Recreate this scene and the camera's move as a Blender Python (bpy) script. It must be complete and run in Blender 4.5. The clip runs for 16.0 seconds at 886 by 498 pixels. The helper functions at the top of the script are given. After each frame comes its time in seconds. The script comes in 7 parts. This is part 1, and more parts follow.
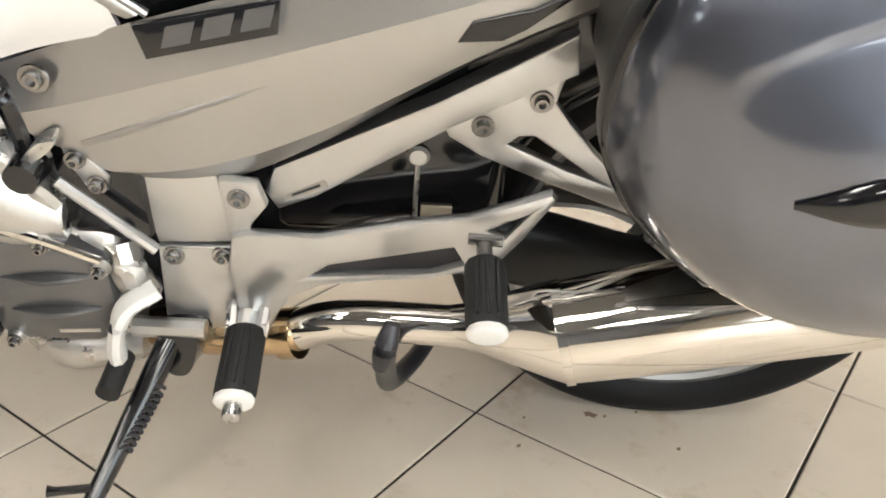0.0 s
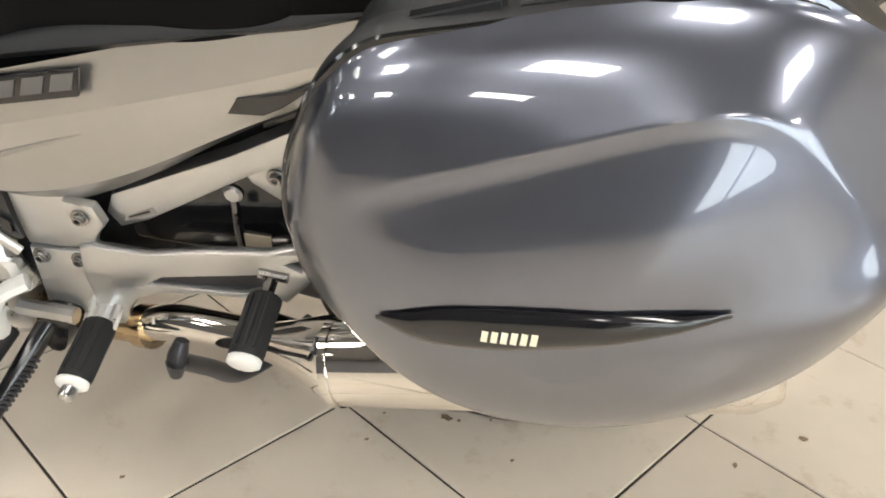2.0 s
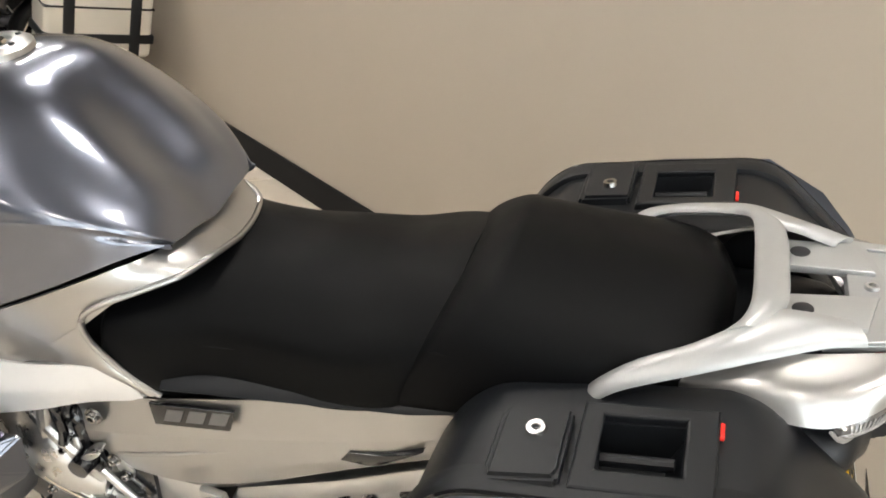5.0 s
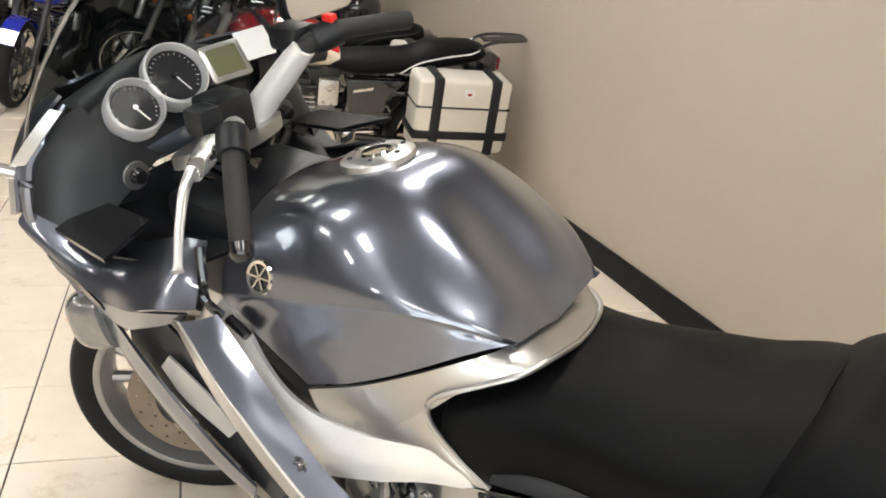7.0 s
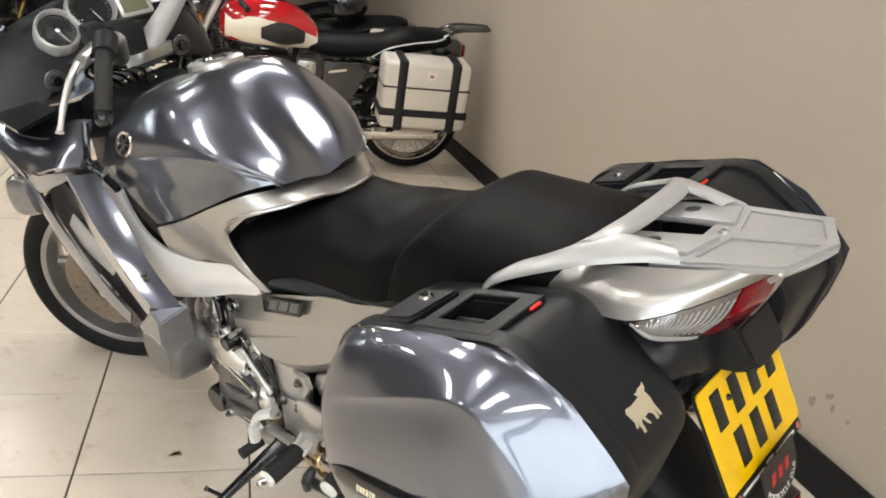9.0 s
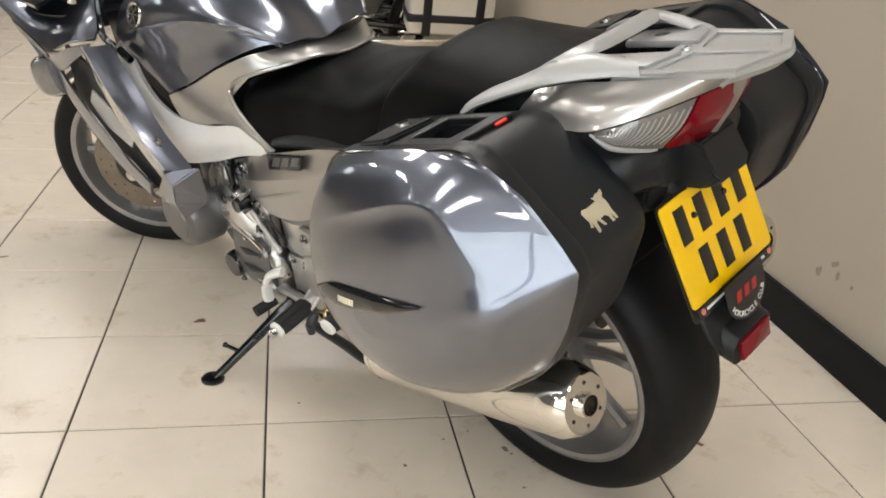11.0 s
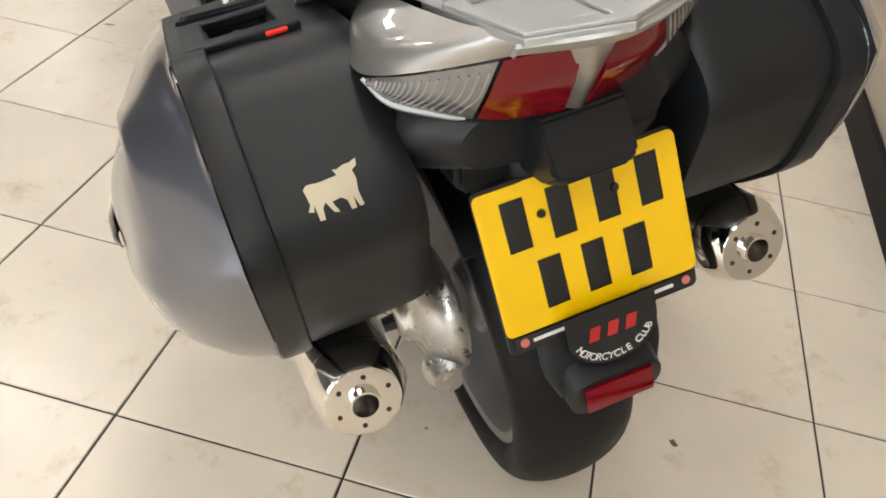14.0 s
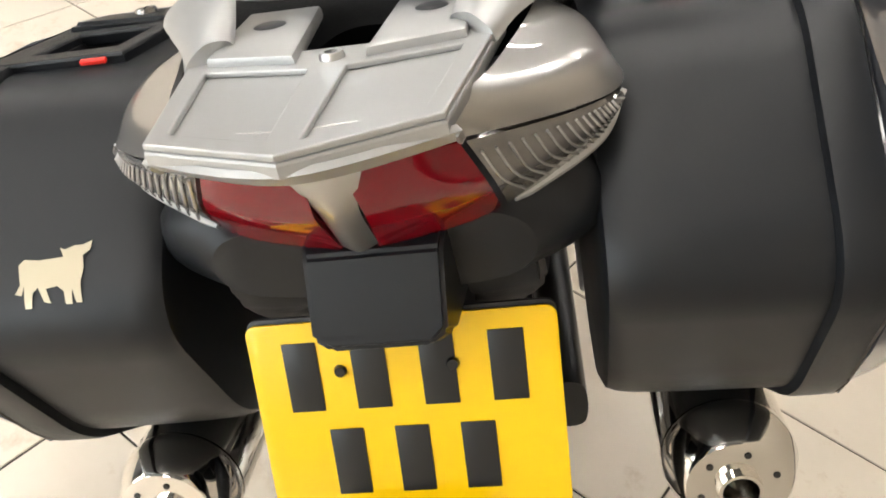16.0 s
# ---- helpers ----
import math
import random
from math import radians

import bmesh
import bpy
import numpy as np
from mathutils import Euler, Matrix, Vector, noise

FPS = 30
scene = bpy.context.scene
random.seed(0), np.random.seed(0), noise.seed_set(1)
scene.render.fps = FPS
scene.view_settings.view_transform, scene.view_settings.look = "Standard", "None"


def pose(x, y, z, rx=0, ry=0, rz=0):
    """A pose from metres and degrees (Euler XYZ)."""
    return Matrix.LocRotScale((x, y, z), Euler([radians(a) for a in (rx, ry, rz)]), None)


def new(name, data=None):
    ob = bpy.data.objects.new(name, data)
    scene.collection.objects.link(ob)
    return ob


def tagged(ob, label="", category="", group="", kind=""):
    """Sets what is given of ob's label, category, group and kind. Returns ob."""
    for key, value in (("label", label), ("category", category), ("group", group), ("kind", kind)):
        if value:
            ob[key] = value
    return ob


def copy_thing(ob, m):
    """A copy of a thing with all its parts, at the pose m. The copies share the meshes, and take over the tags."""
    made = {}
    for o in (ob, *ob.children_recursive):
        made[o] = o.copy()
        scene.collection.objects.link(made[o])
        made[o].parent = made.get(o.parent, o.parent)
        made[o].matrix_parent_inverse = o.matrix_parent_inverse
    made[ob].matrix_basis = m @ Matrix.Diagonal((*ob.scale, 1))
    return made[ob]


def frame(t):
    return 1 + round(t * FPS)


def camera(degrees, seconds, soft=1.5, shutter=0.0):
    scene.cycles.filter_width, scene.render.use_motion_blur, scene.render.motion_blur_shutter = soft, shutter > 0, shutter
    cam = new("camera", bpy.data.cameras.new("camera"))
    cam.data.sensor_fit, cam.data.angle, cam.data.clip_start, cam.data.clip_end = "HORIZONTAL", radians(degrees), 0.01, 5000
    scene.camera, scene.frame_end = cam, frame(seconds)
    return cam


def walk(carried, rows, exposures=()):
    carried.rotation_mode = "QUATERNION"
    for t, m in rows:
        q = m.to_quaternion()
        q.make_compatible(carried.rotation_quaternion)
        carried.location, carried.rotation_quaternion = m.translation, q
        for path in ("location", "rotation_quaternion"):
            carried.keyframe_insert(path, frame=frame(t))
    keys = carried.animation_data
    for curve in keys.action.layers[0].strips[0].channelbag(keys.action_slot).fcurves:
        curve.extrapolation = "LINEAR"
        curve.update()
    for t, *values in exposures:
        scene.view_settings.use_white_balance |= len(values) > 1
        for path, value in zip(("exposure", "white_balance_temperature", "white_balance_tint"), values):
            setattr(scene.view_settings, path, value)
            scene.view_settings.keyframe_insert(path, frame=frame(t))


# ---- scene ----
cam = camera(55.3, 16.0, soft=1.8)
PATH = [
    (0, 0.0436, -1.0886, 0.7046, 65.1, -3.56, -0.07),
    (0.5, 0.1444, -1.0165, 0.6668, 63.23, -4.3, -0.22),
    (1, 0.2321, -0.981, 0.6576, 60.86, -5.2, 0.99),
    (1.5, 0.3385, -1.0502, 0.7372, 60.89, -4.45, 6.35),
    (2, 0.3834, -1.107, 0.883, 59.94, -4.85, 9.42),
    (2.5, 0.3961, -1.1522, 1.0394, 59.27, -6.15, 8.94),
    (3, 0.4232, -1.1826, 1.1539, 63.39, -7.41, 8.19),
    (5.5, 0.3028, -1.2269, 1.234, 68.32, -6.9, 20.51),
    (6, 0.2453, -1.2645, 1.2386, 69.15, -5.42, 25.2),
    (6.5, 0.2367, -1.2629, 1.2416, 70.12, -4.31, 29.96),
    (7, 0.3333, -1.2175, 1.2537, 71.61, -5.15, 38.51),
    (7.5, 0.4623, -1.2521, 1.261, 73.52, -5.38, 42.84),
    (8, 0.6646, -1.3402, 1.2499, 74.35, -4.58, 41.83),
    (8.5, 0.8337, -1.3496, 1.2406, 73.62, -4.4, 40.38),
    (9, 1.0431, -1.3121, 1.1867, 72.25, -6, 41.91),
    (9.5, 1.1528, -1.3304, 1.1519, 70.47, -5.85, 43.78),
    (10, 1.2056, -1.3973, 1.1182, 69.4, -4.5, 43.57),
    (12.5, 1.1699, -1.0129, 1.0534, 61.56, -6.2, 52.01),
    (13, 1.1385, -0.9031, 1.079, 57.76, -7.47, 56.34),
    (13.5, 1.1898, -0.7771, 1.1289, 52.56, -6.81, 61.08),
    (14, 1.259, -0.6274, 1.1709, 51.25, -6.89, 68.3),
    (14.5, 1.2437, -0.5131, 1.1755, 51.82, -7.92, 74.07),
    (15, 1.1962, -0.378, 1.1824, 51.86, -7.86, 80.77),
    (15.5, 1.1408, -0.2913, 1.1834, 50.8, -6.81, 87.26),
    (16, 1.0827, -0.1825, 1.1615, 48.74, -6.33, 92.32),
]
walk(cam, [(t, pose(x, y, z, rx, ry, rz)) for t, x, y, z, rx, ry, rz in PATH], [(0.0, 0.18), (1.0, 0.38), (1.5, 0.30), (3.0, -0.26), (5.5, 0.08), (7.5, 0.20), (9.5, -0.22), (10.0, -0.28), (12.5, -0.22), (14.0, -0.16), (15.0, -0.06), (15.5, -0.02), (16.0, 0.2)])

# ---- world and light ----
world = bpy.data.worlds.new("world")
world.use_nodes = True
scene.world = world
world.node_tree.nodes["Background"].inputs[0].default_value = (0.8, 0.85, 1.0, 1)
world.node_tree.nodes["Background"].inputs[1].default_value = 0.05
LAMP = 22.5
# strength of the glow outside the assumed shop window
WINDOW_GLOW = 5.0

# ---- materials ----


def material(name, color, rough=0.5, metal=0.0, coat=0.0, grain=0.0, grain_size=400.0, stain=0.0, stain_size=6.0, rough_vary=0.0, random_tone=0.0, spec=0.5, emit=0.0, world_space=False, coat_rough=0.04, coat_ior=1.5):
    m = bpy.data.materials.new(name)
    m.use_nodes = True
    n, l = m.node_tree.nodes, m.node_tree.links
    b = n["Principled BSDF"]
    b.inputs["Base Color"].default_value = (*color, 1)
    b.inputs["Roughness"].default_value = rough
    b.inputs["Metallic"].default_value = metal
    b.inputs["Coat Weight"].default_value = coat
    b.inputs["Coat Roughness"].default_value = coat_rough
    b.inputs["Coat IOR"].default_value = coat_ior
    b.inputs["Specular IOR Level"].default_value = spec
    if emit:
        b.inputs["Emission Color"].default_value = (*color, 1)
        b.inputs["Emission Strength"].default_value = emit
    co = n.new("ShaderNodeTexCoord").outputs["Object"]
    if world_space:
        co = n.new("ShaderNodeNewGeometry").outputs["Position"]
    last = None
    if stain or rough_vary:
        t = n.new("ShaderNodeTexNoise")
        t.inputs["Scale"].default_value, t.inputs["Detail"].default_value, t.inputs["Roughness"].default_value = stain_size, 6, 0.62
        l.new(co, t.inputs["Vector"])
        last = t
        if stain:
            r = n.new("ShaderNodeMapRange")
            r.inputs["From Min"].default_value, r.inputs["From Max"].default_value = 0.15, 0.85
            r.inputs["To Min"].default_value, r.inputs["To Max"].default_value = 1 - stain, 1 + stain
            l.new(t.outputs["Fac"], r.inputs["Value"])
            x = n.new("ShaderNodeMixRGB")
            x.blend_type = "MULTIPLY"
            x.inputs[0].default_value = 1
            x.inputs[1].default_value = (*color, 1)
            l.new(r.outputs[0], x.inputs[2])
            out = x.outputs[0]
            if random_tone:
                o = n.new("ShaderNodeObjectInfo")
                q = n.new("ShaderNodeMapRange")
                q.inputs["To Min"].default_value, q.inputs["To Max"].default_value = 1 - random_tone, 1 + random_tone
                l.new(o.outputs["Random"], q.inputs["Value"])
                y = n.new("ShaderNodeMixRGB")
                y.blend_type = "MULTIPLY"
                y.inputs[0].default_value = 1
                l.new(out, y.inputs[1])
                l.new(q.outputs[0], y.inputs[2])
                out = y.outputs[0]
            l.new(out, b.inputs["Base Color"])
        if rough_vary:
            r = n.new("ShaderNodeMapRange")
            r.inputs["From Min"].default_value, r.inputs["From Max"].default_value = 0.3, 0.7
            r.inputs["To Min"].default_value, r.inputs["To Max"].default_value = max(0.02, rough - rough_vary), rough + rough_vary
            l.new(t.outputs["Fac"], r.inputs["Value"])
            l.new(r.outputs[0], b.inputs["Roughness"])
    if grain:
        t = n.new("ShaderNodeTexNoise")
        t.inputs["Scale"].default_value, t.inputs["Detail"].default_value = grain_size, 3
        l.new(co, t.inputs["Vector"])
        u = n.new("ShaderNodeBump")
        u.inputs["Strength"].default_value, u.inputs["Distance"].default_value = grain, 0.002
        l.new(t.outputs["Fac"], u.inputs["Height"])
        l.new(u.outputs[0], b.inputs["Normal"])
    return m


def glass(name, color, rough=0.02, gloss=0.05):
    """A thin tinted pane: mostly see-through, with a sharp gloss."""
    m = bpy.data.materials.new(name)
    m.use_nodes = True
    n, l = m.node_tree.nodes, m.node_tree.links
    n.remove(n["Principled BSDF"])
    t, g, x = n.new("ShaderNodeBsdfTransparent"), n.new("ShaderNodeBsdfGlossy"), n.new("ShaderNodeMixShader")
    t.inputs[0].default_value = (*color, 1)
    g.inputs["Roughness"].default_value = rough
    x.inputs[0].default_value = gloss
    l.new(t.outputs[0], x.inputs[1])
    l.new(g.outputs[0], x.inputs[2])
    l.new(x.outputs[0], n["Material Output"].inputs[0])
    return m


GUNMETAL = material("gunmetal_paint", (0.142, 0.152, 0.188), 0.29, 0.93, 1.0, stain=0.04, stain_size=30, coat_rough=0.012, coat_ior=1.75)
SILVER = material("silver_paint", (0.44, 0.43, 0.41), 0.34, 0.92, 1.0, stain=0.03, stain_size=30, coat_rough=0.012, coat_ior=1.6)
ALU = material("satin_aluminium", (0.60, 0.60, 0.595), 0.31, 0.95, 0.0, grain=0.02, grain_size=700, rough_vary=0.03, stain=0.04, stain_size=25)
RACK_SILVER = material("silver_rack_paint", (0.45, 0.455, 0.45), 0.40, 0.5, 0.2, grain=0.05, grain_size=900, stain=0.04, stain_size=25)
WHEEL_SILVER = material("wheel_silver", (0.34, 0.335, 0.33), 0.36, 0.85, grain=0.04, grain_size=700, stain=0.08, stain_size=20)
BEAM = material("bright_frame_aluminium", (0.84, 0.83, 0.81), 0.40, 0.35, 0.0, grain=0.03, grain_size=700, stain=0.04, stain_size=25)
BOLT = material("bolt_steel", (0.32, 0.31, 0.30), 0.24, 1.0, stain=0.1, stain_size=60)
CAST = material("cast_aluminium", (0.62, 0.61, 0.59), 0.32, 1.0, 0.0, grain=0.12, grain_size=260, rough_vary=0.12, stain=0.12, stain_size=40)
ENGINE_GREY = material("grey_engine_paint", (0.17, 0.17, 0.172), 0.34, 0.75, 0.2, grain=0.05, grain_size=600, stain=0.08, stain_size=30)
CHROME = material("chrome", (0.80, 0.77, 0.72), 0.07, 1.0, rough_vary=0.03, stain=0.03, stain_size=15)
BLUED = material("heat_tinted_steel", (0.62, 0.46, 0.28), 0.16, 1.0, rough_vary=0.06, stain=0.2, stain_size=12)
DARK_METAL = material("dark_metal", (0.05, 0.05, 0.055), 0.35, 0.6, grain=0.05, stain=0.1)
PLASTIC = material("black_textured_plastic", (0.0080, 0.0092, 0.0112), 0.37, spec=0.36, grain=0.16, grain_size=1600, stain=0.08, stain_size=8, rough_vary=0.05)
GLOSS_BLACK = material("gloss_black", (0.006, 0.006, 0.007), 0.12, coat=0.5, stain=0.1)
VINYL = material("black_seat_vinyl", (0.003, 0.0032, 0.0036), 0.48, spec=0.09, grain=0.22, grain_size=900, stain=0.1, stain_size=10, rough_vary=0.06)
RUBBER = material("tyre_rubber", (0.006, 0.006, 0.0065), 0.55, spec=0.22, grain=0.15, grain_size=500, stain=0.2, stain_size=14, rough_vary=0.1)
PEG_RUBBER = material("peg_rubber", (0.013, 0.013, 0.013), 0.7, grain=0.3, grain_size=500, stain=0.15)
WHITE_PLASTIC = material("white_plastic", (0.75, 0.74, 0.70), 0.35, stain=0.05)
RED_PLASTIC = material("red_plastic", (0.75, 0.03, 0.02), 0.35, stain=0.05)
RED_LENS = material("red_lens", (0.17, 0.001, 0.006), 0.10, coat=0.25, spec=0.3, stain=0.15, stain_size=40)
CLEAR_LENS = material("ribbed_clear_lens", (0.20, 0.19, 0.18), 0.14, 0.35, coat=1.0, stain=0.2, stain_size=50)
YELLOW = material("yellow_plate", (0.92, 0.56, 0.0), 0.35, coat=0.2, stain=0.03, stain_size=12)
PLATE_BLACK = material("plate_black", (0.012, 0.012, 0.012), 0.35, stain=0.05)
GOLD = material("pale_gold_vinyl", (0.52, 0.46, 0.33), 0.35, 0.3, stain=0.05)
STICKER_RED = material("red_vinyl", (0.45, 0.02, 0.02), 0.4, stain=0.05)
STICKER_WHITE = material("white_vinyl", (0.80, 0.80, 0.78), 0.4, stain=0.03)
PALE_GOLD_TEXT = material("pale_gold_print", (0.85, 0.80, 0.62), 0.35, 0.3, stain=0.02)
CREAM = material("cream_paint", (0.80, 0.72, 0.58), 0.15, coat=1.0, stain=0.03)
RED_PAINT = material("red_paint", (0.50, 0.01, 0.015), 0.15, coat=1.0, stain=0.05)
BLUE_PAINT = material("blue_paint", (0.02, 0.03, 0.35), 0.15, coat=1.0, stain=0.05)
BLACK_PAINT = material("black_paint", (0.012, 0.012, 0.014), 0.12, coat=1.0, stain=0.1)
ORANGE = material("orange_lens", (0.9, 0.25, 0.02), 0.15, coat=1.0, stain=0.1)
GOLD_METAL = material("gold_anodised", (0.75, 0.50, 0.10), 0.25, 0.9, stain=0.05)
BRUSHED_CASE = material("brushed_case_panel", (0.72, 0.69, 0.62), 0.42, 0.35, grain=0.05, stain=0.05)
DIAL_FACE = material("dial_face", (0.02, 0.02, 0.022), 0.6, spec=0.1, stain=0.1)
LCD = material("lcd_screen", (0.13, 0.13, 0.07), 0.15, coat=1.0, stain=0.05)
SCREEN_GLASS = glass("windscreen_pane", (0.60, 0.63, 0.63), 0.05, 0.20)
DIAL_GLASS = glass("dial_pane", (0.97, 0.97, 0.97), 0.02, 0.004)
MIRROR = material("mirror", (0.9, 0.9, 0.9), 0.01, 1.0)
TILE = material("beige_floor_tile", (0.72, 0.645, 0.54), 0.26, grain=0.03, grain_size=60, stain=0.08, stain_size=4.5, rough_vary=0.0, random_tone=0.02, world_space=True)
nt = TILE.node_tree
smear, ramp, tint = nt.nodes.new("ShaderNodeTexNoise"), nt.nodes.new("ShaderNodeMapRange"), nt.nodes.new("ShaderNodeMixRGB")
smear.inputs["Scale"].default_value, smear.inputs["Detail"].default_value, smear.inputs["Roughness"].default_value = 7.0, 9, 0.72
ramp.inputs["From Min"].default_value, ramp.inputs["From Max"].default_value = 0.56, 0.74
tint.blend_type = "MULTIPLY"
tint.inputs[2].default_value = (0.74, 0.66, 0.56, 1)
was = nt.nodes["Principled BSDF"].inputs["Base Color"].links[0].from_socket
nt.links.new([k for k in nt.nodes if k.type == "NEW_GEOMETRY"][0].outputs["Position"], smear.inputs["Vector"])
nt.links.new(smear.outputs["Fac"], ramp.inputs["Value"])
nt.links.new(ramp.outputs[0], tint.inputs[0])
nt.links.new(was, tint.inputs[1])
nt.links.new(tint.outputs[0], nt.nodes["Principled BSDF"].inputs["Base Color"])
GROUT = material("dark_grout", (0.035, 0.028, 0.022), 0.85, grain=0.3, stain=0.2)
WALL = material("beige_wall_paint", (0.43, 0.378, 0.308), 0.6, grain=0.04, grain_size=250, stain=0.035, stain_size=1.6)
WHITE_WALL = material("grey_ceiling_paint", (0.13, 0.13, 0.13), 0.7, grain=0.05, grain_size=120, stain=0.03, stain_size=1.5)
DARK_WALL = material("charcoal_wall_paint", (0.11, 0.11, 0.115), 0.6, grain=0.04, grain_size=250, stain=0.04, stain_size=1.6)
DISC_STEEL = material("bronzed_disc_steel", (0.27, 0.235, 0.20), 0.32, 1.0, stain=0.12, stain_size=30)
SKIRTING = material("black_skirting", (0.010, 0.010, 0.011), 0.6, spec=0.15, grain=0.05, stain=0.15, stain_size=8)
DIRT = material("dried_mud", (0.26, 0.18, 0.115), 0.9, grain=0.4, stain=0.3, stain_size=60)
BEZEL = material("satin_bezel", (0.62, 0.62, 0.62), 0.36, 0.4, stain=0.05)
# glow for the assumed window, set for the pannier highlights
DAYLIGHT = material("assumed_daylight_glow", (0.90, 0.94, 1.0), 0.9, emit=WINDOW_GLOW)
SHOP_GLASS = glass("assumed_window_pane", (0.95, 0.97, 0.96), 0.02, 0.06)
DIFFUSER = material("lamp_diffuser", (1.0, 0.955, 0.90), 0.5, emit=LAMP)

# ---- building helpers ----
from mathutils import bvhtree


def V(*a):
    return Vector(a)


def part(name, bm, mat, parent, label="", smooth=True, local=None):
    me = bpy.data.meshes.new(name)
    bmesh.ops.recalc_face_normals(bm, faces=bm.faces)
    for f in bm.faces:
        f.smooth = smooth
    if smooth:
        for e in bm.edges:
            if len(e.link_faces) == 2 and e.calc_face_angle(0) > 0.62:
                e.smooth = False
    bm.to_mesh(me)
    bm.free()
    me.materials.append(mat)
    ob = new(name, me)
    if parent is not None:
        ob.parent = parent
    if local is not None:
        ob.matrix_basis = local
    if label:
        ob["label"] = label
    return ob


def thing(name, label, category, m=None, group="", kind=""):
    ob = new(name)
    ob.empty_display_size = 0.1
    if m is not None:
        ob.matrix_basis = m
    return tagged(ob, label, category, group, kind)


def curve(pts, n, closed=False):
    """n points on a smooth curve through pts."""
    p = [Vector(a) for a in pts]
    k = len(p)
    if k == 2 and not closed:
        return [p[0].lerp(p[1], i / (n - 1)) for i in range(n)]
    out = []
    spans = k if closed else k - 1
    for i in range(n):
        s = i / n * spans if closed else i / (n - 1) * spans
        j = min(int(s), spans - 1)
        u = s - j
        if closed:
            a, b, c, d = p[(j - 1) % k], p[j % k], p[(j + 1) % k], p[(j + 2) % k]
        else:
            b, c = p[j], p[j + 1]
            a = p[j - 1] if j else b * 2 - c
            d = p[j + 2] if j + 2 < k else c * 2 - b
        out.append(0.5 * (2 * b + (c - a) * u + (2 * a - 5 * b + 4 * c - d) * u * u + (3 * b - a - 3 * c + d) * u ** 3))
    return out


def mirror_y(pts):
    return [V(p[0], -p[1], p[2]) for p in pts]


def grid_bm(rows, closed_u=False, cap=False):
    """Quads between rows of points; closed_u joins each row's end to its start."""
    bm = bmesh.new()
    vs = [[bm.verts.new(p) for p in row] for row in rows]
    n = len(rows[0])
    for a, b in zip(vs, vs[1:]):
        for i in range(n if closed_u else n - 1):
            j = (i + 1) % n
            bm.faces.new((a[i], a[j], b[j], b[i]))
    if cap:
        bm.faces.new(vs[0])
        bm.faces.new(vs[-1][::-1])
    return bm


def skin(rows, nu=24, nv=16, thick=0.004, inward=None, both=False):
    """A smooth sheet of the given thickness through rows of control points. inward: a point on its inner side."""
    fine = [curve(r, nu) for r in rows]
    cols = [curve([f[i] for f in fine], nv) for i in range(nu)]
    pts = [[cols[i][j] for i in range(nu)] for j in range(nv)]
    bm = bmesh.new()
    for flip in ((False, True) if both else (False,)):
        g = [[V(p.x, -p.y, p.z) if flip else p.copy() for p in row] for row in pts]
        nrm = []
        for j in range(nv):
            line = []
            for i in range(nu):
                du = g[j][min(i + 1, nu - 1)] - g[j][max(i - 1, 0)]
                dv = g[min(j + 1, nv - 1)][i] - g[max(j - 1, 0)][i]
                c = du.cross(dv)
                line.append(c.normalized() if c.length > 1e-12 else V(0, 0, 1))
            nrm.append(line)
        mid = g[nv // 2][nu // 2]
        ins = Vector(inward) if inward is not None else V(mid.x, 0, mid.z - 0.2)
        if flip and inward is not None:
            ins.y = -ins.y
        sign = 1 if nrm[nv // 2][nu // 2].dot(ins - mid) > 0 else -1
        top = [[bm.verts.new(p) for p in row] for row in g]
        low = [[bm.verts.new(g[j][i] + nrm[j][i] * thick * sign) for i in range(nu)] for j in range(nv)]
        for j in range(nv - 1):
            for i in range(nu - 1):
                bm.faces.new((top[j][i], top[j][i + 1], top[j + 1][i + 1], top[j + 1][i]))
                bm.faces.new((low[j][i], low[j + 1][i], low[j + 1][i + 1], low[j][i + 1]))
        ring = [(0, i) for i in range(nu)] + [(j, nu - 1) for j in range(1, nv)] + [(nv - 1, i) for i in range(nu - 2, -1, -1)] + [(j, 0) for j in range(nv - 2, 0, -1)]
        for (j, i), (k, m) in zip(ring, ring[1:] + ring[:1]):
            bm.faces.new((top[j][i], low[j][i], low[k][m], top[k][m]))
    return bm


def loft(rings, n=24, steps=0, cap=True, closed=True):
    """A closed body through rings of control points; each ring is smoothed to n points."""
    fine = [curve(r, n, closed) for r in rings]
    if steps:
        cols = [curve([f[i] for f in fine], steps) for i in range(n)]
        fine = [[cols[i][j] for i in range(n)] for j in range(steps)]
    return grid_bm(fine, closed, cap)


def tube(pts, radius, n=10, steps=0, flat=1.0, up=(0, 0, 1)):
    """A round (or flattened) bar along a smooth path. radius: one number, or one per control point."""
    k = len(pts)
    steps = steps or max(2, (k - 1) * 6 if k > 2 else 2)
    path = curve(pts, steps)
    if isinstance(radius, (int, float)):
        radius = [radius] * k
    rad = [curve([(r, 0, 0) for r in radius], steps)[i].x if k > 1 else radius[0] for i in range(steps)]
    rows = []
    for i, p in enumerate(path):
        d = (path[min(i + 1, steps - 1)] - path[max(i - 1, 0)]).normalized()
        u = Vector(up)
        if abs(d.dot(u)) > 0.95:
            u = V(1, 0, 0)
        s = d.cross(u).normalized()
        w = s.cross(d)
        rows.append([p + (s * math.cos(a) + w * math.sin(a) * flat) * rad[i] for a in [2 * math.pi * q / n for q in range(n)]])
    return grid_bm(rows, True, True)


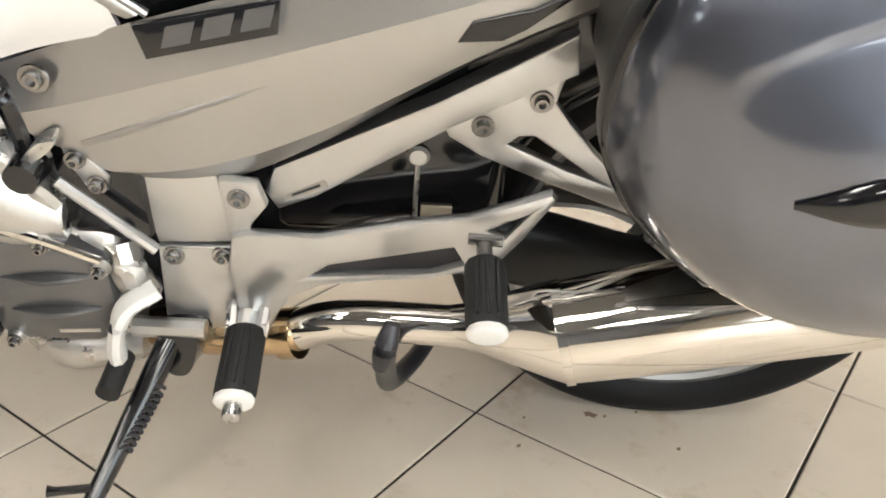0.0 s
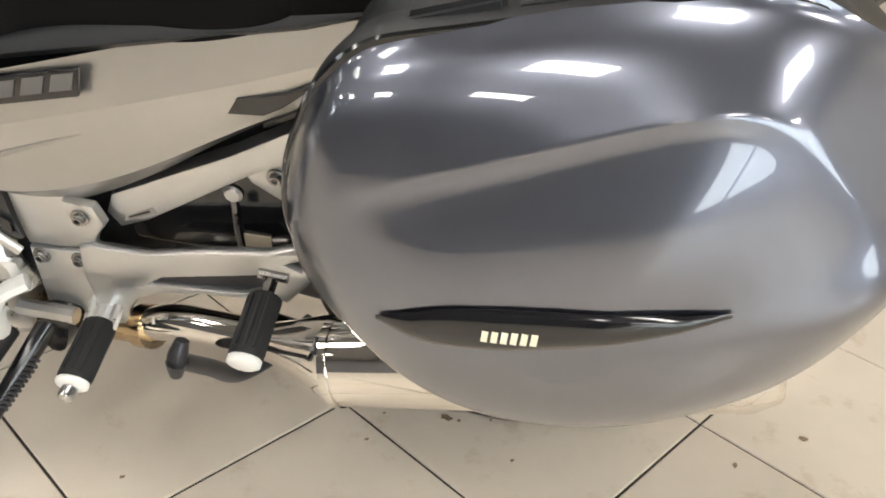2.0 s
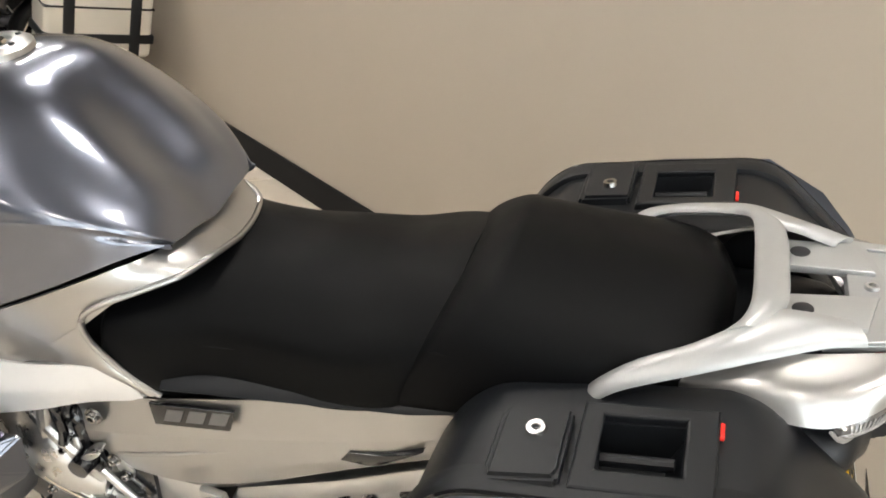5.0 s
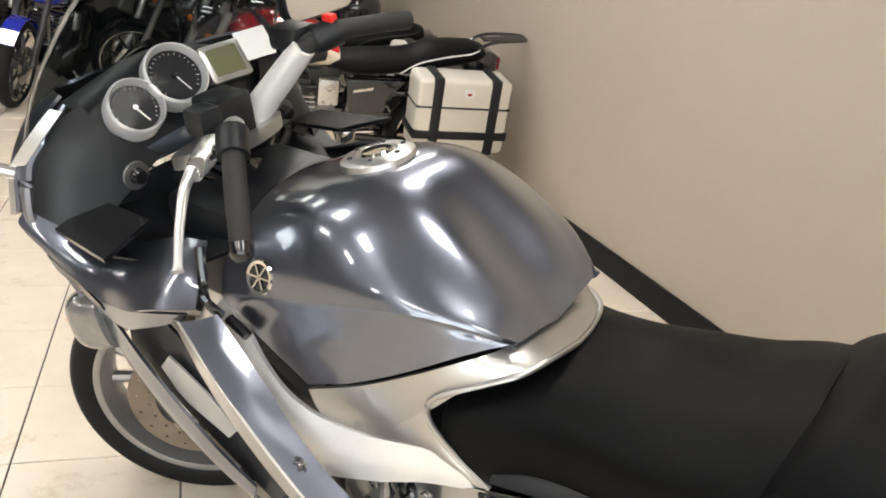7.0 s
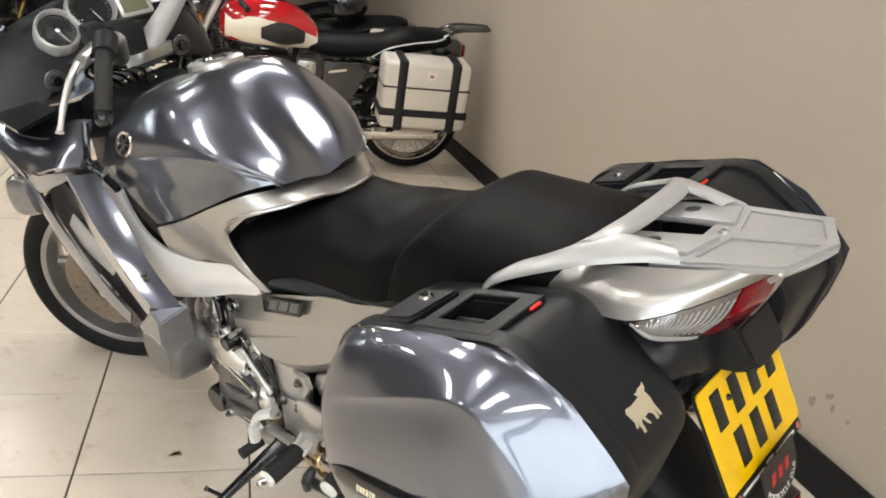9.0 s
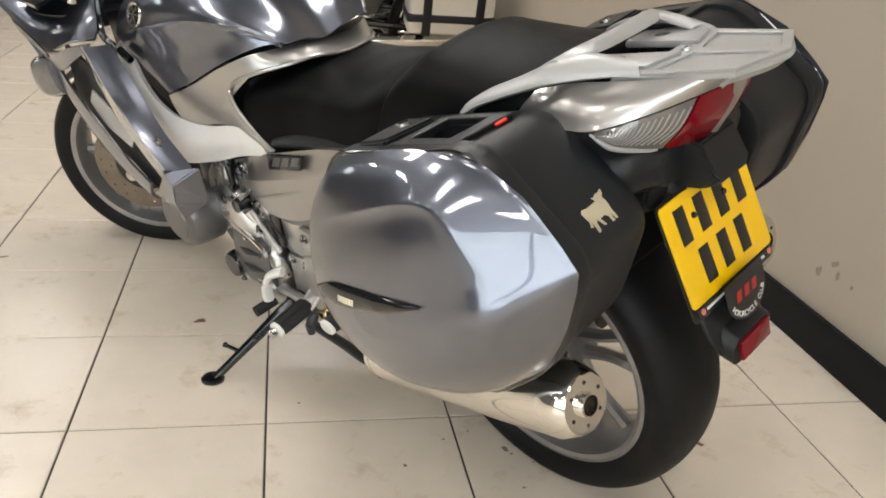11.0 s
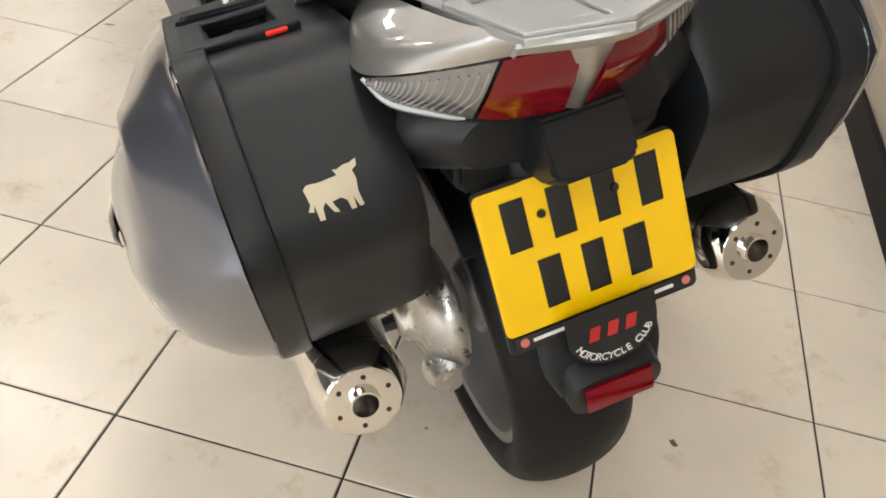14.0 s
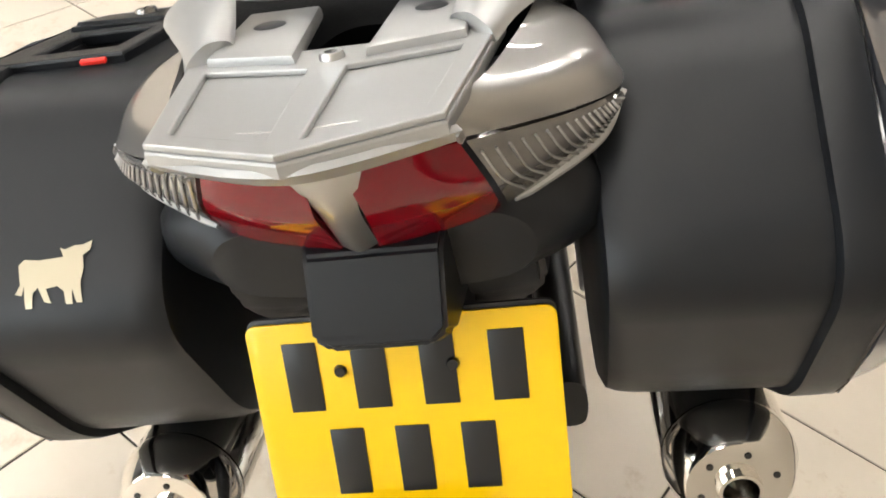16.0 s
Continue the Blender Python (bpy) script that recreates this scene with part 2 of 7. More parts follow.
def turned(profile, n=48, axis="y", center=(0, 0, 0), arc=None):
    """A turned body: profile of (radius, along) about an axis."""
    c = Vector(center)
    rows = []
    for q in range(n):
        a = 2 * math.pi * q / n
        row = []
        for r, h in profile:
            p = {"y": V(r * math.cos(a), h, r * math.sin(a)), "x": V(h, r * math.cos(a), r * math.sin(a)), "z": V(r * math.cos(a), r * math.sin(a), h)}[axis]
            row.append(c + p)
        rows.append(row)
    rows.append(rows[0])
    bm = grid_bm(rows)
    bmesh.ops.remove_doubles(bm, verts=bm.verts, dist=1e-6)
    return bm


def box_bm(lo, hi, bevel=0.0, seg=2):
    bm = bmesh.new()
    bmesh.ops.create_cube(bm, size=1)
    for v in bm.verts:
        v.co = V(*[lo[i] + (v.co[i] + 0.5) * (hi[i] - lo[i]) for i in range(3)])
    if bevel:
        bmesh.ops.bevel(bm, geom=bm.edges[:], offset=bevel, segments=seg, affect="EDGES", profile=0.5)
    return bm


def slab(outline, thick, holes=(), bevel=0.0, seg=2):
    """A flat plate in the x, y plane with holes through it, from z = 0 to thick."""
    bm = bmesh.new()
    edges = []
    for loop in (outline, *holes):
        vs = [bm.verts.new((p[0], p[1], 0)) for p in loop]
        edges += [bm.edges.new((a, b)) for a, b in zip(vs, vs[1:] + vs[:1])]
    bmesh.ops.triangle_fill(bm, edges=edges, use_beauty=True)
    faces = bm.faces[:]
    r = bmesh.ops.extrude_face_region(bm, geom=faces)
    for g in r["geom"]:
        if isinstance(g, bmesh.types.BMVert):
            g.co.z = thick
    bmesh.ops.recalc_face_normals(bm, faces=bm.faces)
    if bevel:
        rim = [e for e in bm.edges if len(e.link_faces) == 2 and abs(e.verts[0].co.z - e.verts[1].co.z) < 1e-7 and e.calc_face_angle(0) > 1.2]
        bmesh.ops.bevel(bm, geom=rim, offset=bevel, segments=seg, affect="EDGES", profile=0.5)
    return bm


def side_slab(outline, y, thick, holes=(), bevel=0.0, smooth=0, lean=None):
    """A plate in the x, z plane from y (outer face, on the left) inwards. lean: a function of x, z added to y."""
    o = [V(a[0], a[1], 0) for a in outline]
    if smooth:
        o = curve(o, smooth, True)
    bm = slab(o, thick, holes, bevel)
    for v in bm.verts:
        x, z, d = v.co
        v.co = V(x, y + d + (lean(x, z) if lean else 0), z)
    return bm


def hull(points, bevel=0.003):
    """A body with flat facets round the given corners."""
    bm = bmesh.new()
    for p in points:
        bm.verts.new(p)
    bmesh.ops.convex_hull(bm, input=bm.verts)
    bmesh.ops.delete(bm, geom=[v for v in bm.verts if not v.link_faces], context="VERTS")
    bmesh.ops.dissolve_limit(bm, angle_limit=0.05, verts=bm.verts, edges=bm.edges)
    bmesh.ops.bevel(bm, geom=bm.edges[:], offset=bevel, segments=2, affect="EDGES", clamp_overlap=True)
    bmesh.ops.recalc_face_normals(bm, faces=bm.faces)
    return bm


def merge(*bms):
    a = bms[0]
    for b in bms[1:]:
        me = bpy.data.meshes.new("t")
        b.to_mesh(me)
        b.free()
        a.from_mesh(me)
        bpy.data.meshes.remove(me)
    return a


def moved(bm, m):
    bmesh.ops.transform(bm, matrix=m, verts=bm.verts)
    return bm


def bolt(parent, p, r=0.009, normal=(0, -1, 0), mat=None, name="bolt"):
    """A hex-socket bolt head on a washer."""
    prof = [(0, 0.004), (r * 0.42, 0.004), (r * 0.42, 0.009), (r * 0.7, 0.009), (r * 0.8, 0.007), (r * 0.82, 0.003), (r * 1.25, 0.003), (r * 1.3, 0.0), (0, 0)]
    bm = turned(prof, 14, "z")
    m = Vector(normal).to_track_quat("Z", "Y").to_matrix().to_4x4()
    return part(name, bm, mat or BOLT, parent, local=Matrix.Translation(p) @ m)


def words(name, text, size, mat, parent, m, label="", extrude=0.0006):
    """Raised lettering in the built-in font, as a mesh."""
    cu = bpy.data.curves.new(name, "FONT")
    cu.body, cu.size, cu.extrude, cu.align_x, cu.align_y = text, size, extrude, "CENTER", "CENTER"
    tmp = bpy.data.objects.new(name, cu)
    scene.collection.objects.link(tmp)
    bpy.context.view_layer.update()
    me = bpy.data.meshes.new_from_object(tmp.evaluated_get(bpy.context.evaluated_depsgraph_get()))
    bpy.data.objects.remove(tmp)
    bpy.data.curves.remove(cu)
    me.materials.clear()
    me.materials.append(mat)
    ob = new(name, me)
    ob.parent = parent
    ob.matrix_basis = m
    if label:
        ob["label"] = label
    return ob


def surface_of(ob):
    """A search tree over a mesh in its own axes."""
    me = ob.data
    return bvhtree.BVHTree.FromPolygons([v.co for v in me.vertices], [p.vertices[:] for p in me.polygons])


def drape(bm, tree, m, lift=0.0006, straight=False):
    """Lays a flat shape, whose z is its height, on a surface along its own z axis by way of m."""
    way = -(m.to_3x3() @ V(0, 0, 1)).normalized()
    for v in bm.verts:
        h = v.co.z
        p = m @ V(v.co.x, v.co.y, 0.08)
        hit, normal, _, _ = tree.ray_cast(p, way)
        if hit is None:
            hit, normal = m @ V(v.co.x, v.co.y, 0), -way
        if straight:
            normal = -way
        if normal.dot(way) > 0:
            normal = -normal
        v.co = hit + normal * (h + lift)
    return bm

# ---- the showroom ----
ROOM_TURN = 54.78
ROOM = pose(0, 0, 0, 0, 0, ROOM_TURN)
TILE_SIZE, TILE_U, TILE_V = 0.4029, -0.8134, -0.574
U0, U1, V0, V1, HIGH = -7.0, 1.05, -5.0, 13.0, 3.0


def room_box(name, lo, hi, mat, label, category, bevel=0.0):
    ob = part(name, box_bm(lo, hi, bevel), mat, None, smooth=False, local=ROOM)
    return tagged(ob, label, category, kind="structure")


wall_east = room_box("wall_east", (U1, V0 - 0.2, 0), (U1 + 0.2, V1 + 0.2, HIGH), WALL, "plain beige painted showroom wall", "wall")
room_box("wall_north", (U0 - 0.2, V1, 0), (U1 - 0.003, V1 + 0.2, HIGH), WALL, "plain beige painted end wall", "wall")
# shop front with a wide window behind the camera, unseen, assumed from paint highlights
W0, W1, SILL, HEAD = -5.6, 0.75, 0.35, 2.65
room_box("wall_south", (U0 - 0.2, V0 - 0.2, 0), (W0, V0, HIGH), WALL, "plain beige painted wall of assumed shop front", "wall")
room_box("wall_south_pier", (W1, V0 - 0.2, 0), (U1 - 0.003, V0, HIGH), WALL, "beige painted pier beside assumed shop window", "wall")
room_box("wall_south_sill", (W0 + 0.002, V0 - 0.2, 0), (W1 - 0.002, V0, SILL), WALL, "low beige painted wall under assumed shop window", "wall")
room_box("wall_south_lintel", (W0 + 0.002, V0 - 0.2, HEAD), (W1 - 0.002, V0, HIGH), WALL, "beige painted wall over assumed shop window", "wall")
window = room_box("window_1", (W0, V0 - 0.14, SILL), (W1, V0 - 0.06, SILL + 0.06), DARK_METAL, "assumed wide shop window in dark metal frame, out of view", "window")
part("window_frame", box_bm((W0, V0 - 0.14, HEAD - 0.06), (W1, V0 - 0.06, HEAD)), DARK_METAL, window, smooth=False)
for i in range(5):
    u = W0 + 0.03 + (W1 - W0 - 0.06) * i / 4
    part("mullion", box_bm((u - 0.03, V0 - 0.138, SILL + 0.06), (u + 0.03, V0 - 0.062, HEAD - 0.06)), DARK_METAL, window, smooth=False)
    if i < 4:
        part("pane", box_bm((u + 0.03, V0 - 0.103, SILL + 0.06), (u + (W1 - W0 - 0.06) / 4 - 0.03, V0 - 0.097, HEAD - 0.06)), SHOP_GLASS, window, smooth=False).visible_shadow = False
# glowing board added to give the panniers their bluish highlights
room_box("backdrop", (W0 - 0.6, V0 - 0.62, SILL - 0.35), (W1 + 0.6, V0 - 0.6, HEAD + 0.3), DAYLIGHT, "glowing pale board for daylight outside the assumed shop window", "backdrop")
room_box("wall_west", (U0 - 0.2, V0 + 0.003, 0), (U0, V1 - 0.003, HIGH), DARK_WALL, "plain charcoal painted side wall", "wall")
room_box("ceiling", (U0 - 0.2, V0 - 0.2, HIGH), (U1 + 0.2, V1 + 0.2, HIGH + 0.15), WHITE_WALL, "grey flat painted ceiling", "ceiling")
room_box("baseboard", (U1 - 0.02, V0 + 0.003, 0.0), (U1 - 0.002, V1 - 0.003, 0.115), SKIRTING, "black skirting board along beige wall", "baseboard", 0.004)
room_box("baseboard_end", (U0 + 0.003, V1 - 0.02, 0.0), (U1 - 0.023, V1 - 0.002, 0.115), SKIRTING, "black skirting board along end wall", "baseboard", 0.004)
floor = room_box("floor", (U0 - 0.2, V0 - 0.2, -0.15), (U1 + 0.2, V1 + 0.2, -0.003), GROUT, "beige square ceramic floor tiles with dark grout", "floor")


def ceiling_light(u, v):
    t = thing("ceiling_light", "square white ceiling light panel in thin frame", "ceiling light", ROOM @ pose(u, v, HIGH), "ceiling light panels")
    a = 0.3
    fr = slab([(-a, -a), (a, -a), (a, a), (-a, a)], 0.03, [[(-a + 0.02, -a + 0.02), (-a + 0.02, a - 0.02), (a - 0.02, a - 0.02), (a - 0.02, -a + 0.02)]])
    part("frame", moved(fr, pose(0, 0, -0.03)), WHITE_PLASTIC, t, smooth=False)
    part("diffuser", box_bm((-a + 0.021, -a + 0.021, -0.022), (a - 0.021, a - 0.021, -0.004)), DIFFUSER, t, smooth=False)
    return t


first_light = ceiling_light(-0.1, -0.6)
for i in range(3):
    for j in range(6):
        if (i, j) != (0, 2):
            copy_thing(first_light, ROOM @ pose(-0.1 - 2.3 * i, -4.4 + 1.9 * j, HIGH))

# ---- the touring motorcycle: parts in its own upright axes, x to the rear, y to its right, then leaned on the side stand ----
LEAN_ON_STAND = 14.84
bike = thing("motorcycle", "gunmetal and silver touring motorcycle leaning on its side stand", "motorcycle", pose(0, 0, 0, LEAN_ON_STAND))


def both_sides(name, pts, radius, mat, label="", **kw):
    part(name, tube(pts, radius, **kw), mat, bike, label)
    part(name, tube(mirror_y([Vector(p) for p in pts]), radius, **kw), mat, bike, label)


# tank
TANK_TOP = [(-0.72, 0, 0.935), (-0.62, 0, 0.972), (-0.53, 0, 0.997), (-0.45, 0, 1.012), (-0.38, 0, 1.012), (-0.31, 0, 0.990), (-0.25, 0, 0.955), (-0.20, 0, 0.912), (-0.16, 0, 0.868)]
TANK_HALF = [(-0.71, -0.07, 0.932), (-0.62, -0.075, 0.966), (-0.53, -0.08, 0.992), (-0.45, -0.08, 1.005), (-0.38, -0.078, 1.002), (-0.31, -0.075, 0.978), (-0.25, -0.07, 0.945), (-0.20, -0.06, 0.905), (-0.165, -0.05, 0.866)]
TANK_RIDGE = [(-0.70, -0.13, 0.915), (-0.62, -0.145, 0.945), (-0.53, -0.153, 0.966), (-0.45, -0.152, 0.972), (-0.38, -0.146, 0.962), (-0.31, -0.135, 0.938), (-0.25, -0.12, 0.912), (-0.20, -0.10, 0.885), (-0.17, -0.08, 0.862)]
TANK_SIDE = [(-0.695, -0.195, 0.868), (-0.62, -0.198, 0.885), (-0.53, -0.202, 0.905), (-0.45, -0.200, 0.918), (-0.38, -0.190, 0.922), (-0.31, -0.170, 0.912), (-0.25, -0.146, 0.897), (-0.20, -0.120, 0.876), (-0.175, -0.098, 0.860)]
TANK_CREASE = [(-0.685, -0.226, 0.822), (-0.61, -0.222, 0.838), (-0.53, -0.220, 0.858), (-0.45, -0.214, 0.880), (-0.38, -0.202, 0.895), (-0.31, -0.180, 0.898), (-0.25, -0.154, 0.888), (-0.205, -0.126, 0.872), (-0.178, -0.102, 0.858)]
TANK_UNDER = [(-0.678, -0.228, 0.812), (-0.60, -0.222, 0.826), (-0.52, -0.217, 0.846), (-0.44, -0.209, 0.868), (-0.37, -0.197, 0.884), (-0.305, -0.177, 0.888), (-0.25, -0.153, 0.880), (-0.207, -0.128, 0.867), (-0.18, -0.104, 0.855)]
TANK_HOLLOW = [(-0.60, -0.226, 0.768), (-0.53, -0.217, 0.785), (-0.46, -0.208, 0.805), (-0.40, -0.201, 0.825), (-0.345, -0.190, 0.842), (-0.295, -0.174, 0.854), (-0.25, -0.155, 0.860), (-0.212, -0.131, 0.858), (-0.183, -0.107, 0.852)]
TANK_EDGE = [(-0.505, -0.226, 0.714), (-0.455, -0.220, 0.733), (-0.41, -0.214, 0.752), (-0.365, -0.206, 0.775), (-0.32, -0.194, 0.798), (-0.285, -0.180, 0.815), (-0.25, -0.160, 0.830), (-0.215, -0.136, 0.842), (-0.187, -0.110, 0.848)]


def settle(row):
    """The tank's back falls away a little more."""
    row = [V(x - 0.012 * max(0, min(1, (x + 0.45) / 0.2)), y, z - 0.013 * max(0, min(1, (x + 0.48) / 0.15))) for x, y, z in row]
    return [draw_in(p, max(0, min(1, (p.x + 0.48) / 0.2))) for p in row]


def draw_in(p, k=1.0):
    """The middle of the tank's tail lies further forward than its sides."""
    k *= max(0, 1 - abs(p[1]) / 0.2)
    return V(p[0] - 0.030 * k, p[1], p[2] - 0.034 * k * k)


TANK_TOP, TANK_HALF, TANK_RIDGE, TANK_SIDE, TANK_CREASE, TANK_UNDER = [settle(r) for r in (TANK_TOP, TANK_HALF, TANK_RIDGE, TANK_SIDE, TANK_CREASE, TANK_UNDER)]
TANK_HOLLOW = [draw_in(V(*a) - V(0.006, 0, 0.006), max(0, min(1, (a[0] + 0.40) / 0.2))) for a in TANK_HOLLOW]
TANK_EDGE = [draw_in(p, max(0, min(1, (p[0] + 0.40) / 0.2))) - V(0.004, 0, 0) for p in TANK_EDGE]
UPPER, LOWER = [TANK_CREASE, TANK_SIDE, TANK_RIDGE, TANK_HALF], [TANK_EDGE, TANK_HOLLOW, TANK_UNDER, TANK_CREASE]
tank_upper = skin([*UPPER, TANK_TOP, *[mirror_y(r) for r in UPPER[::-1]]], 40, 61, 0.006, (-0.4, 0, 0.7))
tank = part("fuel_tank", merge(tank_upper, skin(LOWER, 40, 24, 0.006, (-0.4, 0, 0.7)), skin([mirror_y(r) for r in LOWER], 40, 24, 0.006, (-0.4, 0, 0.7))), GUNMETAL, bike, "glossy gunmetal painted fuel tank")
part("tank_underside", box_bm((-0.60, -0.15, 0.56), (-0.30, 0.15, 0.76), 0.03), PLASTIC, bike)
cap = part("filler_cap", turned([(0, 0.014), (0.026, 0.014), (0.030, 0.011), (0.034, 0.016), (0.052, 0.015), (0.060, 0.010), (0.061, -0.006), (0, -0.006)], 40, "z"), ALU, bike, "round satin filler cap with bolts", local=Matrix.Translation((-0.526, 0, 0.996)) @ pose(0, 0, 0, 0, -10, 0))
part("cap_centre", turned([(0, 0.019), (0.024, 0.018), (0.027, 0.014), (0, 0.014)], 32, "z"), CHROME, cap)
for q in range(6):
    a = q * math.pi / 3
    part("cap_screw", turned([(0, 0.018), (0.004, 0.018), (0.0045, 0.014), (0, 0.014)], 10, "z"), DARK_METAL, cap, local=pose(0.044 * math.cos(a), 0.044 * math.sin(a), 0))
for s in (-1, 1):
    em = part("tank_emblem", turned([(0.021, 0), (0.021, 0.003), (0.026, 0.004), (0.028, 0.0)], 32, "z"), CHROME, bike, "round chrome emblem ring", local=Matrix.Translation((-0.594, s * 0.2125, 0.872)) @ V(0.05, s * -1 * -1, 0.42).to_track_quat("Z", "Y").to_matrix().to_4x4())
    part("emblem_disc", turned([(0, 0.001), (0.021, 0.001), (0.021, 0), (0, 0)], 24, "z"), GLOSS_BLACK, em)
    for q in range(3):
        part("emblem_bar", box_bm((-0.021, -0.0016, 0.001), (0.021, 0.0016, 0.0030)), CHROME, em, local=pose(0, 0, 0, 0, 0, 60 * q))
# silver band round the tank's tail, with a leg down the seat's nose
for s in (-1, 1):
    def f(r):
        r = [draw_in(q, max(0, min(1, (q[0] + 0.40) / 0.2))) for q in r]
        return r if s < 0 else [p - V(0.006, 0.010, 0.018) * max(0, min(1, (p.x + 0.36) / 0.1, p.y / 0.06)) for p in mirror_y(r)]
    part("tank_trim", skin([f([(-0.507, -0.229, 0.708), (-0.41, -0.216, 0.748), (-0.32, -0.197, 0.794), (-0.253, -0.162, 0.822), (-0.213, -0.113, 0.831), (-0.195, -0.06, 0.842), (-0.188, 0, 0.847)]),
         f([(-0.500, -0.224, 0.668), (-0.40, -0.212, 0.705), (-0.315, -0.197, 0.765), (-0.246, -0.166, 0.804), (-0.194, -0.117, 0.819), (-0.170, -0.06, 0.831), (-0.162, 0, 0.835)]),
         f([(-0.490, -0.212, 0.630), (-0.385, -0.207, 0.660), (-0.300, -0.193, 0.735), (-0.238, -0.165, 0.786), (-0.176, -0.116, 0.806), (-0.149, -0.06, 0.819), (-0.140, 0, 0.823)])], 36, 12, 0.005), SILVER, bike, "silver painted trim round the tank")
    f = (lambda r: r) if s < 0 else mirror_y
    part("trim_leg", skin([f([(-0.392, -0.207, 0.658), (-0.33, -0.202, 0.668), (-0.27, -0.194, 0.652), (-0.222, -0.184, 0.628)]), f([(-0.345, -0.203, 0.70), (-0.315, -0.200, 0.702), (-0.262, -0.196, 0.668), (-0.214, -0.184, 0.631)]),
         f([(-0.302, -0.194, 0.738), (-0.288, -0.193, 0.715), (-0.252, -0.186, 0.672), (-0.206, -0.178, 0.634)])], 20, 10, 0.004), SILVER, bike)
    both = [(-0.205, s * 0.180, 0.632), (-0.255, s * 0.190, 0.675), (-0.289, s * 0.196, 0.722), (-0.293, s * 0.194, 0.755), (-0.265, s * 0.184, 0.778), (-0.21, s * 0.150, 0.797), (-0.174, s * 0.115, 0.807), (-0.148, s * 0.06, 0.820), (-0.139, 0, 0.824)]
    bead = [draw_in(q, max(0, min(1, (q[0] + 0.40) / 0.2)) if q[2] > 0.76 else 0) for q in both]
    if s > 0:
        bead = [p - V(0.006, 0.010, 0.018) * max(0, min(1, (p.x + 0.36) / 0.1, p.y / 0.06)) for p in bead]
    part("trim_bead", tube(bead, 0.0045, 8, 40), SILVER, bike)

# seat: rider's part and the stepped pillion part
def seat_ring(x, w, zt, zb, crown=0.012, wb=None, top=0.62, lean=0.0):
    wb = wb or w
    pts = [(x, -wb, zb), (x, -w * 1.02, zb + (zt - zb) * 0.45), (x, -w * 0.93, zb + (zt - zb) * 0.80), (x, -w * top, zt - 0.004), (x, -w * 0.3, zt + crown * 0.7), (x, 0, zt + crown)]
    pts = pts + [(x, -p[1], p[2]) for p in pts[-2::-1]] + [(x, 0.5 * wb, zb - 0.01), (x, -0.5 * wb, zb - 0.01)]
    return [(a + lean * (c - 0.72), b, c) for a, b, c in pts]


rider = [seat_ring(-0.296, 0.13, 0.745, 0.695), seat_ring(-0.284, 0.176, 0.758, 0.668, 0.004), seat_ring(-0.25, 0.180, 0.768, 0.640, 0.002), seat_ring(-0.21, 0.174, 0.774, 0.625, 0.002), seat_ring(-0.155, 0.160, 0.783, 0.632, 0.003), seat_ring(-0.10, 0.158, 0.788, 0.650, 0.006), seat_ring(-0.03, 0.165, 0.798, 0.668),
         seat_ring(0.05, 0.172, 0.808, 0.692), seat_ring(0.12, 0.170, 0.835, 0.715), seat_ring(0.17, 0.155, 0.855, 0.730)]
seat = part("rider_seat", loft(rider, 44, 60), VINYL, bike, "black vinyl rider seat")
pillion = [seat_ring(0.104, 0.150, 0.840, 0.715, top=0.60, lean=0.42), seat_ring(0.116, 0.164, 0.866, 0.712, top=0.64, lean=0.42), seat_ring(0.132, 0.167, 0.884, 0.714, top=0.66, lean=0.42), seat_ring(0.168, 0.167, 0.893, 0.722, top=0.68, lean=0.3), seat_ring(0.25, 0.166, 0.892, 0.742, top=0.70), seat_ring(0.34, 0.164, 0.894, 0.765, top=0.70),
           seat_ring(0.42, 0.152, 0.899, 0.80, top=0.70), seat_ring(0.465, 0.125, 0.897, 0.83, top=0.68), seat_ring(0.49, 0.08, 0.880, 0.85)]
part("pillion_seat", loft(pillion, 44, 70), VINYL, bike, "black vinyl pillion seat, stepped up")
both_sides("seam", [(-0.15, -0.1575, 0.726), (-0.07, -0.1585, 0.741), (0.02, -0.167, 0.759), (0.09, -0.168, 0.779)], 0.0009, VINYL, n=6)
both_sides("seam", [(0.165, -0.1650, 0.828), (0.25, -0.1640, 0.835), (0.34, -0.1620, 0.845), (0.42, -0.1505, 0.861)], 0.0012, VINYL, n=6)
part("seat_base", loft([[(-0.20, -0.150, 0.635), (-0.20, -0.150, 0.67), (-0.20, 0.150, 0.67), (-0.20, 0.150, 0.635)], [(0.15, -0.145, 0.715), (0.15, -0.145, 0.75), (0.15, 0.145, 0.75), (0.15, 0.145, 0.715)], [(0.45, -0.12, 0.79), (0.45, -0.12, 0.84), (0.45, 0.12, 0.84), (0.45, 0.12, 0.79)]], 16), PLASTIC, bike)

